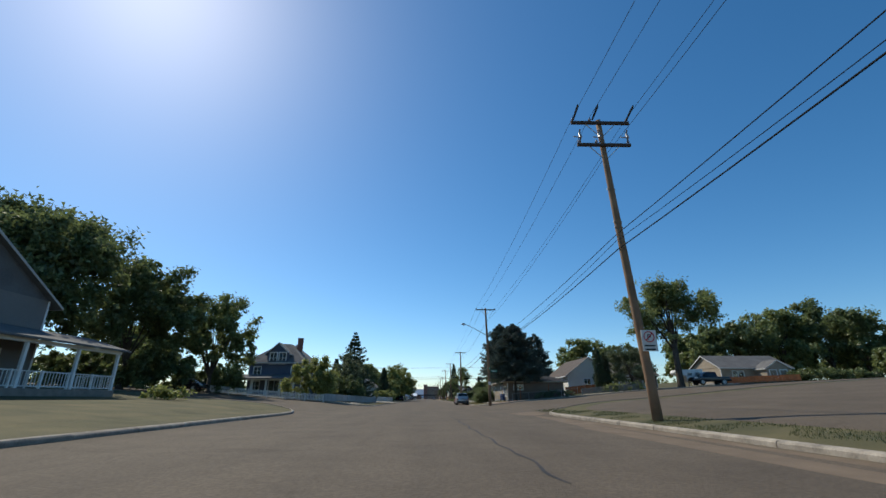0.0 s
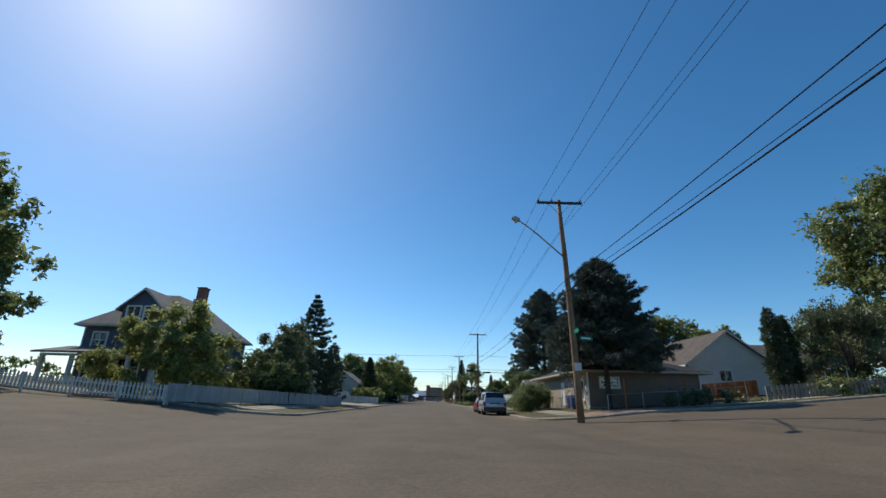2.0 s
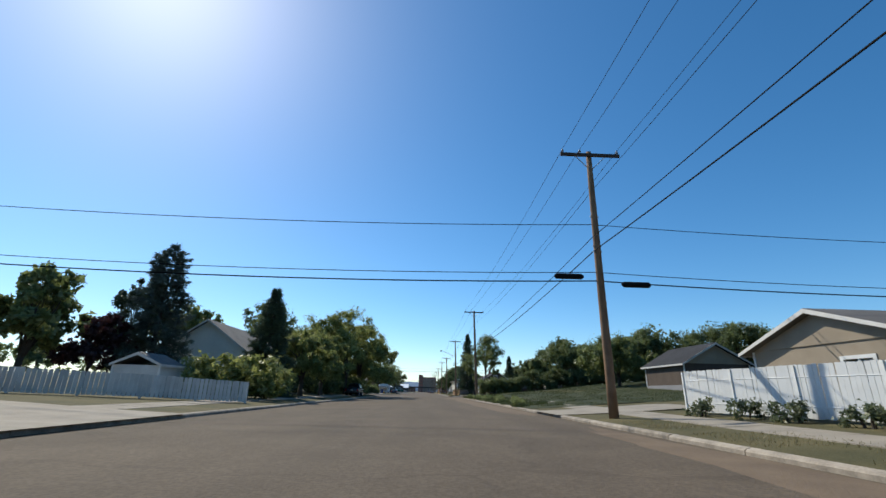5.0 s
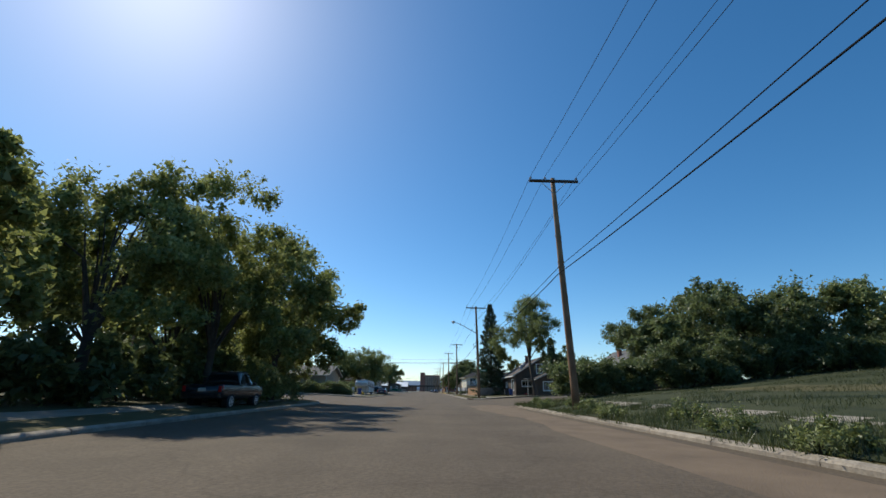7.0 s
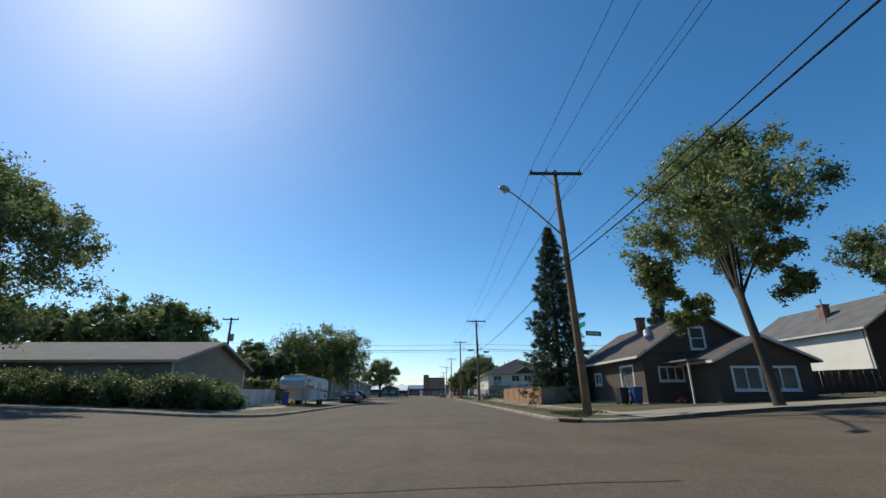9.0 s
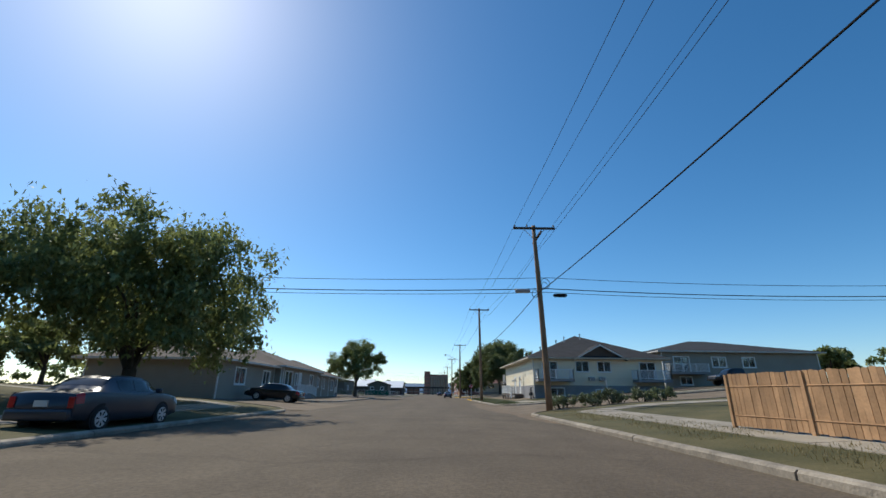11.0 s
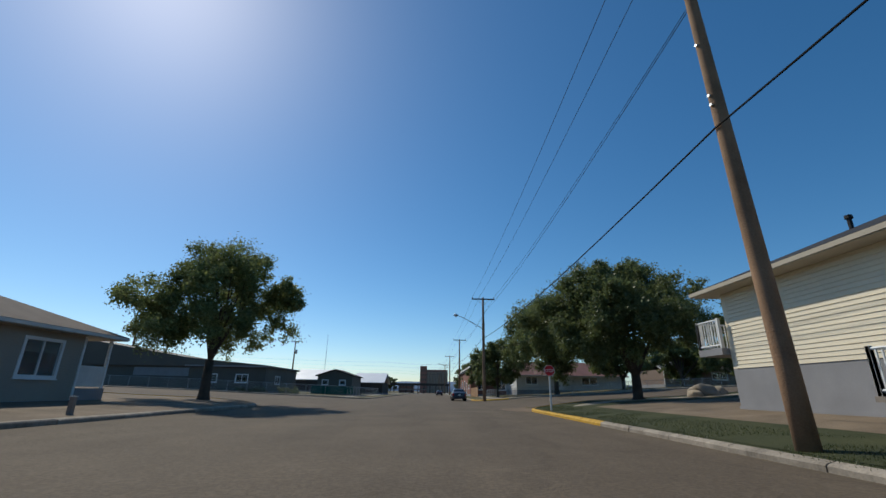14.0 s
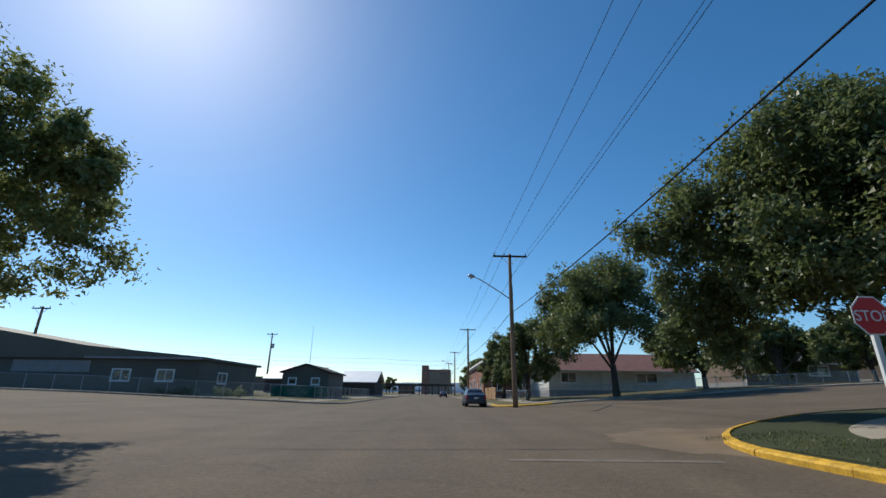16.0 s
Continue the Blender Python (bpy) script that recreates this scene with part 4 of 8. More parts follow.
def opening(house, face, plane, u0, u1, z0, z1, kind, frame_mat=WHITE, f=0.09):
    """Window or door in a wall opening, set a little back."""
    if kind is None:
        return
    if kind.startswith("window") or kind == "slider":
        w = thing("window", "", "", kind="")
        w.parent = house
        bm = bmesh.new()
        for a, b, c, d in ((u0 - f, u0 + 0.04, z0 - f, z1 + f), (u1 - 0.04, u1 + f, z0 - f, z1 + f), (u0 + 0.04, u1 - 0.04, z1 - 0.04, z1 + f), (u0 + 0.04, u1 - 0.04, z0 - f, z0 + 0.04)):
            oriented(bm, face, plane, a, b, c, d, -0.1, 0.035)
        part("window_frame", bm, frame_mat, w)
        n = 2 if (u1 - u0) > 1.0 and kind != "window_one" else 1
        if kind == "window_three":
            n = 3
        for k in range(1, n):
            u = u0 + (u1 - u0) * k / n
            part("mullion", oriented(bmesh.new(), face, plane, u - 0.03, u + 0.03, z0, z1, -0.09, 0.0), frame_mat, w)
        if kind == "window_sash":
            zm = (z0 + z1) / 2
            part("sash_rail", oriented(bmesh.new(), face, plane, u0, u1, zm - 0.03, zm + 0.03, -0.09, 0.0), frame_mat, w)
        for k in range(n):
            a, b = u0 + (u1 - u0) * k / n, u0 + (u1 - u0) * (k + 1) / n
            p = part("pane", oriented(bmesh.new(), face, plane, a + 0.03, b - 0.03, z0 + 0.03, z1 - 0.03, -0.075, -0.06), GLASS, w)
            p.visible_shadow = False
        part("sill", oriented(bmesh.new(), face, plane, u0 - f - 0.03, u1 + f + 0.03, z0 - f - 0.05, z0 - f, -0.05, 0.09), frame_mat, w)
        if kind != "window_bare":
            part("blind", oriented(bmesh.new(), face, plane, u0, u1, z0 if kind == "window_blind" else z1 - (z1 - z0) * 0.35, z1, -0.17, -0.16), CURTAIN, w)
        # dark sheet behind the pane: the room's shade is put into its colour
        part("room_shade_sheet", oriented(bmesh.new(), face, plane, u0 - 0.1, u1 + 0.1, z0 - 0.1, z1 + 0.1, -0.42, -0.40), DARK_ROOM, w)
    else:
        d = thing("door", "", "", kind="")
        d.parent = house
        bm = bmesh.new()
        for a, b, c, e in ((u0 - 0.09, u0 + 0.03, z0, z1 + 0.09), (u1 - 0.03, u1 + 0.09, z0, z1 + 0.09), (u0 + 0.03, u1 - 0.03, z1 - 0.03, z1 + 0.09)):
            oriented(bm, face, plane, a, b, c, e, -0.1, 0.03)
        part("door_frame", bm, WHITE, d)
        leaf = part("door_leaf", oriented(bmesh.new(), face, plane, u0 + 0.03, u1 - 0.03, z0, z1 - 0.03, -0.09, -0.045), WHITE if kind != "garage" else OFF_WHITE, d)
        if kind == "garage":
            for k in range(4):
                zz = z0 + (z1 - z0) * k / 4
                part("door_panel", oriented(bmesh.new(), face, plane, u0 + 0.06, u1 - 0.06, zz + 0.04, zz + (z1 - z0) / 4 - 0.04, -0.045, -0.03, 0.008), OFF_WHITE, d)
        else:
            w = u1 - u0
            for a, b in ((0.14, 0.46), (0.54, 0.86)):
                for c, e in ((0.08, 0.45), (0.55, 0.92)):
                    part("door_panel", oriented(bmesh.new(), face, plane, u0 + w * a, u0 + w * b, z0 + (z1 - z0) * c, z0 + (z1 - z0) * e, -0.045, -0.035, 0.005), WHITE, d)
            part("handle", oriented(bmesh.new(), face, plane, u1 - 0.16, u1 - 0.1, z0 + 0.95, z0 + 1.05, -0.045, 0.0, 0.01), STEEL, d)


def roof_gable(parent, axis, u0, u1, a0, a1, ze, rise_, over, mat, end=0.4, fascia=OFF_WHITE, thick=0.14):
    """Chevron roof: u across, a along the ridge."""
    m, w = (u0 + u1) / 2, (u1 - u0) / 2
    drop = rise_ * over / w
    prof = [(u0 - over, ze - drop), (m, ze + rise_), (u1 + over, ze - drop), (u1 + over, ze - drop + thick), (m, ze + rise_ + thick * 1.3), (u0 - over, ze - drop + thick)]
    part("roof", prism(bmesh.new(), prof, axis, a0 - end, a1 + end), mat, parent)
    for s, u in ((-1, u0 - over), (1, u1 + over)):
        bm = bmesh.new()
        z = ze - drop
        a, b = (u - 0.03, u) if s < 0 else (u, u + 0.03)
        if axis == "x":
            box(bm, a0 - end, a1 + end, a, b, z - 0.02, z + thick - 0.01)
        else:
            box(bm, a, b, a0 - end, a1 + end, z - 0.02, z + thick - 0.01)
        part("gutter", bm, fascia, parent)
    for e in (a0 - end, a1 + end):
        s = -1 if e < a0 else 1
        p2 = [(u0 - over, ze - drop - 0.02), (m, ze + rise_ - 0.02), (u1 + over, ze - drop - 0.02), (u1 + over, ze - drop + thick - 0.02), (m, ze + rise_ + thick * 1.3 - 0.02), (u0 - over, ze - drop + thick - 0.02)]
        part("bargeboard", prism(bmesh.new(), p2, axis, *sorted((e, e + s * 0.03))), fascia, parent)


def roof_hip(parent, x0, x1, y0, y1, ze, rise_, over, mat, fascia=OFF_WHITE, thick=0.16, axis=None, flat=0.0):
    a, b, c, d = x0 - over, x1 + over, y0 - over, y1 + over
    bm = bmesh.new()
    w, l = b - a, d - c
    if (axis or ("x" if w > l else "y")) == "x":
        k = min(l / 2, w / 2 - 0.01) - flat
        r = [(a + k, c + l / 2 - flat), (b - k, c + l / 2 - flat), (b - k, c + l / 2 + flat), (a + k, c + l / 2 + flat)]
    else:
        k = min(w / 2, l / 2 - 0.01) - flat
        r = [(a + w / 2 - flat, c + k), (a + w / 2 + flat, c + k), (a + w / 2 + flat, d - k), (a + w / 2 - flat, d - k)]
    lo = [bm.verts.new((x, y, ze)) for x, y in ((a, c), (b, c), (b, d), (a, d))]
    hi = [bm.verts.new((x, y, ze + thick)) for x, y in ((a, c), (b, c), (b, d), (a, d))]
    rv = [bm.verts.new((x, y, ze + thick + rise_)) for x, y in r]
    bm.faces.new(lo[::-1])
    for i in range(4):
        j = (i + 1) % 4
        bm.faces.new((lo[i], lo[j], hi[j], hi[i]))
        bm.faces.new((hi[i], hi[j], rv[j], rv[i]))
    bm.faces.new(rv)
    bmesh.ops.remove_doubles(bm, verts=bm.verts, dist=0.001)
    part("roof", bm, mat, parent)
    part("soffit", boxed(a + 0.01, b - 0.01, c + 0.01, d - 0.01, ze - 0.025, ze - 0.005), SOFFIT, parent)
    for q in ((a - 0.03, b + 0.03, c - 0.03, c), (a - 0.03, b + 0.03, d, d + 0.03), (a - 0.03, a, c, d), (b, b + 0.03, c, d)):
        part("gutter", boxed(*q, ze, ze + thick - 0.02), fascia, parent)


def house(name, label, x0, x1, y0, y1, zb, h, wall, holes=None, category="house", thick=0.22, found=0.35, trim=True):
    """Four walls with openings on a footing; roofs are added after. Holes: face -> [(u0, u1, z0, z1, kind)], z above zb."""
    t = thing(name, label, category)
    holes = holes or {}
    for face, axis, a0, a1, plane, sgn in (("S", "x", x0, x1, y0, 1), ("N", "x", x0, x1, y1, -1), ("W", "y", y0 + thick, y1 - thick, x0, 1), ("E", "y", y0 + thick, y1 - thick, x1, -1)):
        hs = [(u0, u1, zb + z0, zb + z1) for u0, u1, z0, z1, _ in holes.get(face, [])]
        part("wall", wall_panel(bmesh.new(), axis, a0, a1, plane, sgn * thick, zb + 0.001, zb + h, hs), wall if not isinstance(wall, dict) else wall.get(face, wall["S"]), t)
        for u0, u1, z0, z1, kind in holes.get(face, []):
            opening(t, face, plane, u0, u1, zb + z0, zb + z1, kind)
    part("footing", boxed(x0 - 0.03, x1 + 0.03, y0 - 0.03, y1 + 0.03, zb - 1.2, zb + found * 0.4), GREY_WALL, t)
    part("ceiling_slab", boxed(x0 + thick, x1 - thick, y0 + thick, y1 - thick, zb + h - 0.1, zb + h - 0.02), DARK_ROOM, t)
    if trim:
        for px, py in ((x0, y0), (x1, y0), (x0, y1), (x1, y1)):
            part("corner_trim", boxed(px - 0.05, px + 0.05, py - 0.05, py + 0.05, zb + 0.05, zb + h - 0.01), WHITE, t)
    return t


def gable_end(t, axis, u0, u1, plane, ze, rise_, mat, thick=0.2, holes=()):
    """Triangle of wall under a gable. axis is the axis of the ridge."""
    prof = [(u0 + 0.01, ze), ((u0 + u1) / 2, ze + rise_ - 0.02), (u1 - 0.01, ze)]
    part("gable", prism(bmesh.new(), prof, axis, plane, plane + thick), mat, t)


def chimney(t, x, y, z0, z1, w=0.7, mat=BRICK):
    part("chimney", boxed(x - w / 2, x + w / 2, y - w / 2, y + w / 2, z0, z1, 0.015), mat, t, "red brick chimney")
    part("chimney_cap", boxed(x - w / 2 - 0.06, x + w / 2 + 0.06, y - w / 2 - 0.06, y + w / 2 + 0.06, z1, z1 + 0.12, 0.01), mat, t)


# ---- kinds of things: fences ----
PICKET = {}


def fence(name, label, pts, height, pitch, width, mat, pointed=True, rails=2, posts=2.4, thick=0.02, off=0.12, lift=0.06, post_mat=None):
    """Boards or pickets along a line of points, each its own piece."""
    t = thing(name, label, "fence")
    key = (height, width, mat.name, pointed)
    if key not in PICKET:
        bm = bmesh.new()
        w = width / 2
        prof = [(-w, 0), (w, 0), (w, height - (w if pointed else 0.01)), (0, height), (-w, height - (w if pointed else 0.01))]
        prism(bm, prof, "y", -thick / 2, thick / 2)
        me = bpy.data.meshes.new("picket")
        bm.to_mesh(me)
        bm.free()
        me.materials.append(mat)
        PICKET[key] = me
    me = PICKET[key]
    rnd = random.Random(int(pts[0][0] * 13 + pts[0][1]))
    for a, b in zip(pts, pts[1:]):
        L = math.dist(a, b)
        ang = math.degrees(math.atan2(b[1] - a[1], b[0] - a[0]))
        n = max(1, int(L / pitch))
        for i in range(n):
            u = (i + 0.5) / n
            x, y = a[0] + (b[0] - a[0]) * u, a[1] + (b[1] - a[1]) * u
            shared("picket" if pointed else "board", me, t, pose(x, y, up(x, y, off + lift + rnd.uniform(-.015, .015)), 0, rnd.uniform(-1, 1), ang + rnd.uniform(-1.5, 1.5)))
        m = max(1, round(L / posts))
        for i in range(m + 1):
            u = i / m
            x, y = a[0] + (b[0] - a[0]) * u, a[1] + (b[1] - a[1]) * u
            z = up(x, y, off)
            part("post", boxed(x - 0.05, x + 0.05, y - 0.05 + 0.07, y + 0.05 + 0.07, z - 0.3, z + height + 0.05, 0.008), post_mat or mat, t)
        for r in range(rails):
            f = 0.25 + 0.55 * r / max(1, rails - 1)
            bm = bmesh.new()
            k = max(1, int(L / 3))
            q = [(a[0] + (b[0] - a[0]) * i / k, a[1] + (b[1] - a[1]) * i / k) for i in range(k + 1)]
            tube(bm, [(x, y + 0.04, up(x, y, off + height * f)) for x, y in q], 0.03, 4)
            part("rail", bm, mat, t)
    return t


def chain_link(name, pts, height, label, mesh_mat=STEEL, off=0.12):
    t = thing(name, label, "fence")
    for a, b in zip(pts, pts[1:]):
        L = math.dist(a, b)
        n = max(1, round(L / 2.6))
        q = [(a[0] + (b[0] - a[0]) * i / n, a[1] + (b[1] - a[1]) * i / n) for i in range(n + 1)]
        for x, y in q:
            z = up(x, y, off)
            bm = bmesh.new()
            tube(bm, [(x, y, z - 0.2), (x, y, z + height), (x, y, z + height + 0.05)], [0.03, 0.03, 0.01], 7)
            part("post", bm, STEEL, t)
        bm = bmesh.new()
        tube(bm, [(x, y, up(x, y, off + height)) for x, y in q], 0.02, 5)
        part("top_rail", bm, STEEL, t)
        V, F = [], []
        k = int(L / 0.16)
        for i in range(k):
            for s in (-1, 1):
                u0, u1 = i / k, (i + s * height / 0.16) / k
                if not 0 <= u1 <= 1:
                    continue
                p, r = [(a[0] + (b[0] - a[0]) * u, a[1] + (b[1] - a[1]) * u) for u in (u0, u1)]
                z0, z1 = up(*p, off + 0.03), up(*r, off + height)
                w = 0.006
                j = len(V)
                V += [(p[0], p[1], z0 - w), (p[0], p[1], z0 + w), (r[0], r[1], z1 + w), (r[0], r[1], z1 - w)]
                F.append((j, j + 1, j + 2, j + 3))
        if F:
            ob = raw("wire_mesh", V, F, mesh_mat, t)
            ob["kind"] = "stuff"
    return t


def railing(parent, a, b, z0, z1, mat, pitch=0.13, zb0=None, zb1=None):
    """Posts, rails and balusters between two points; z0 floor, z1 top (ends may differ)."""
    L = math.dist(a, b)
    zb0, zb1 = (z0 if zb0 is None else zb0), (z0 if zb1 is None else zb1)
    h = z1 - z0
    P = lambda u, dz: (a[0] + (b[0] - a[0]) * u, a[1] + (b[1] - a[1]) * u, zb0 + (zb1 - zb0) * u + dz)
    for dz in (0.12, h):
        bm = bmesh.new()
        tube(bm, [P(0, dz), P(1, dz)], 0.035, 6)
        part("rail", bm, mat, parent)
    n = max(1, round(L / 1.8))
    for i in range(n + 1):
        x, y, z = P(i / n, 0)
        part("rail_post", boxed(x - 0.05, x + 0.05, y - 0.05, y + 0.05, z - 0.02, z + h + 0.06, 0.008), mat, parent)
    m = int(L / pitch)
    bmx = bpy.data.meshes.new("baluster")
    bm = boxed(-0.016, 0.016, -0.016, 0.016, 0.12, h)
    bm.to_mesh(bmx)
    bm.free()
    bmx.materials.append(mat)
    for i in range(1, m):
        x, y, z = P(i / m, 0)
        shared("baluster", bmx, parent, pose(x, y, z))


# ---- kinds of things: vehicles ----
def spline(P, u):
    """Catmull-Rom along the first axis of P at parameter values u."""
    n = len(P)
    i = np.clip(np.floor(u).astype(int), 0, n - 2)
    f = (u - i).reshape((-1,) + (1,) * (P.ndim - 1))
    a, b, c, d = P[np.maximum(i - 1, 0)], P[i], P[i + 1], P[np.minimum(i + 2, n - 1)]
    return b + 0.5 * f * (c - a + f * (2 * a - 5 * b + 4 * c - d + f * (3 * (b - c) + d - a)))


def car(name, label, x, y, turn, paint, stations, size=1.0, lights=(0.4, 0.012, 0.015), wheel_at=(0.85, 3.45), wheel_r=0.32, dark_lower=False, zb=None, category="car", half=0.9):
    """Stations from the tail forward: (y, z sill, z belt, z top, half width at belt, half width at top). Top equal to belt means bonnet or boot."""
    t = thing(name, label, category, (x, y, up(x, y, 0.0) if zb is None else zb), turn, size=size)
    P = []
    for (sy, zs, zl, zt, wb, wt) in stations:
        cab = zt > zl + 0.05
        P.append([(0, sy, zs), (wb * 0.8, sy, zs), (wb * 0.97, sy, zs + 0.1), (wb, sy, zs + (zl - zs) * 0.55), (wb * 0.975, sy, zl - 0.04), (wb * 0.93, sy, zl + 0.02)]
                 + ([(wt, sy, zt - 0.085), (wt * 0.82, sy, zt), (0, sy, zt + 0.025)] if cab else [(wb * 0.8, sy, zl + 0.04), (wb * 0.5, sy, zl + 0.06), (0, sy, zl + 0.07)]))
    P = np.array(P, float)
    N = len(P)

    def patch_of(u0, u1, v0, v1, off, nu=9, nv=6, both=False):
        """A piece of the body's skin, lifted a little off it."""
        U, W = np.linspace(u0, u1, nu), np.linspace(v0, v1, nv)
        G = spline(np.moveaxis(spline(P, U), 1, 0), W)
        gu, gw = np.gradient(G, axis=1), np.gradient(G, axis=0)
        nn = np.cross(gu, gw)
        nn /= np.linalg.norm(nn, axis=2)[..., None] + 1e-9
        if (nn[..., 0].sum() if not both else nn[..., 2].sum()) < 0:
            nn = -nn
        G = G + nn * off
        if both:
            G = np.concatenate([G, (G * np.array([-1, 1, 1]))[::-1][1:]])
        h, w = G.shape[:2]
        i = (np.arange(h - 1)[:, None] * w + np.arange(w - 1)[None]).ravel()
        return G.reshape(-1, 3), np.stack([i, i + 1, i + 1 + w, i + w], 1)

    def skin(nm, *a, mat, side=1, lab="", **kw):
        V, F = patch_of(*a, **kw)
        return raw(nm, V * np.array([side, 1, 1]), F if side > 0 else F[:, ::-1], mat, t, lab, True)
    V, F = patch_of(0, N - 1, 0, 8, 0.0, 5 * N, 41, True)
    w = 5 * N
    bm = bmesh.new()
    vs = [bm.verts.new(v) for v in V]
    for f in F:
        bm.faces.new([vs[i] for i in f])
    bmesh.ops.remove_doubles(bm, verts=bm.verts, dist=0.0005)
    bmesh.ops.holes_fill(bm, edges=[e for e in bm.edges if e.is_boundary])
    bmesh.ops.recalc_face_normals(bm, faces=bm.faces)
    part("body", bm, paint, t, smooth=True)
    cab = [i for i, s in enumerate(stations) if s[3] > s[2] + 0.05]
    zmax = max(s[3] for s in stations)
    full = [i for i in cab if stations[i][3] > zmax * 0.95]
    i0, i1 = cab[0], cab[-1]
    r0, r1 = max(i0 - 0.6, 0.2), full[0] - 0.12
    skin("rear_window", r0 if r1 - r0 > 0.3 else full[0] - 0.85, r1, 6.15, 8, 0.006, mat=CAR_GLASS, both=True, lab="dark tinted rear window")
    skin("windscreen", full[-1] + 0.1, i1 + 0.8, 6.15, 8, 0.006, mat=CAR_GLASS, both=True, lab="dark tinted windscreen")
    a, b = i0 + 0.2, i1 + 0.45
    for s in (-1, 1):
        for q in range(3):
            skin("side_window", a + (b - a) * q / 3 + 0.06, a + (b - a) * (q + 1) / 3 - 0.06, 5.12, 5.9, 0.006, mat=CAR_GLASS, side=s)
        if dark_lower:
            skin("side_trim", 1.2, N - 1.6, 3.05, 3.3, 0.008, mat=DARK_BIN, side=s)
    rear, front = stations[0], stations[-1]
    low = DARK_BIN if dark_lower else paint
    part("rear_bumper", boxed(-rear[4] * 0.97, rear[4] * 0.97, rear[0] - 0.1, rear[0] + 0.16, rear[1] + 0.0, rear[1] + 0.27, 0.06), low, t, "rear bumper", True)
    part("front_bumper", boxed(-front[4] * 0.95, front[4] * 0.95, front[0] - 0.12, front[0] + 0.09, front[1] + 0.0, front[1] + 0.25, 0.06), low, t, "", True)
    part("number_plate", boxed(-0.17, 0.17, rear[0] - 0.035, rear[0] + 0.01, rear[2] - 0.27, rear[2] - 0.12, 0.004), OFF_WHITE, t, "pale plate with an unreadable bar")
    ys = [s[0] for s in stations]
    tail_u = float(np.interp(0.24, ys, np.arange(N)))
    head_u = float(np.interp(ys[-1] - 0.4, ys, np.arange(N)))
    for s in (-1, 1):
        V, F = patch_of(0.04, tail_u, 3.25, 4.95, 0.012)
        raw("tail_light", V * np.array([s, 1, 1]), F if s > 0 else F[:, ::-1], LAMP_RED, t, "red tail light", True)
        lamp = part("rear_lamp", boxed(s * rear[4] * 0.89 - 0.075, s * rear[4] * 0.89 + 0.075, rear[0] - 0.025, rear[0] + 0.03, rear[2] - 0.3, rear[2] - 0.03, 0.02), LAMP_RED, t)
        V, F = patch_of(head_u, N - 1.05, 3.5, 4.9, 0.012)
        raw("headlight", V * np.array([s, 1, 1]), F if s > 0 else F[:, ::-1], OFF_WHITE, t, "clear headlight", True)
        m = stations[i1]
        part("wing_mirror", boxed(s * (m[4] + 0.05) - 0.09, s * (m[4] + 0.05) + 0.09, m[0] - 0.06, m[0] + 0.05, m[2] + 0.02, m[2] + 0.16, 0.035), paint, t, "", True)
    for wy in wheel_at:
        for s in (-1, 1):
            w = thing("wheel", "", "")
            w.parent = t
            cx = s * (half - 0.08)
            # uncut body: a black disc stands for the shaded wheel well
            part("wheel_well_shade", tube(bmesh.new(), [(s * (half - 0.3), wy, wheel_r * 1.06), (s * (half + 0.004), wy, wheel_r * 1.06)], wheel_r * 1.14, 28), BLACK, w)
            bm = bmesh.new()
            tube(bm, [(cx - s * 0.1, wy, wheel_r), (cx + s * 0.075, wy, wheel_r), (cx + s * 0.1, wy, wheel_r), (cx + s * 0.112, wy, wheel_r)], [wheel_r, wheel_r, wheel_r * 0.96, wheel_r * 0.8], 28)
            part("tyre", bm, BLACK, w)
            bm = bmesh.new()
            tube(bm, [(cx + s * 0.1, wy, wheel_r), (cx + s * 0.122, wy, wheel_r), (cx + s * 0.118, wy, wheel_r)], [wheel_r * 0.68, wheel_r * 0.66, wheel_r * 0.2], 24)
            rim = part("rim", bm, ALLOY, w, "silver alloy rim")
            # black pieces stand for the shaded gaps between spokes
            for q in range(7):
                g = q * math.tau / 7 + 0.3
                bm = bmesh.new()
                tube(bm, [(cx + s * 0.124, wy + math.cos(g) * wheel_r * 0.26, wheel_r + math.sin(g) * wheel_r * 0.26), (cx + s * 0.127, wy + math.cos(g) * wheel_r * 0.56, wheel_r + math.sin(g) * wheel_r * 0.56)], [wheel_r * 0.035, wheel_r * 0.075], 5)
                part("vent", bm, BLACK, rim)
    return t


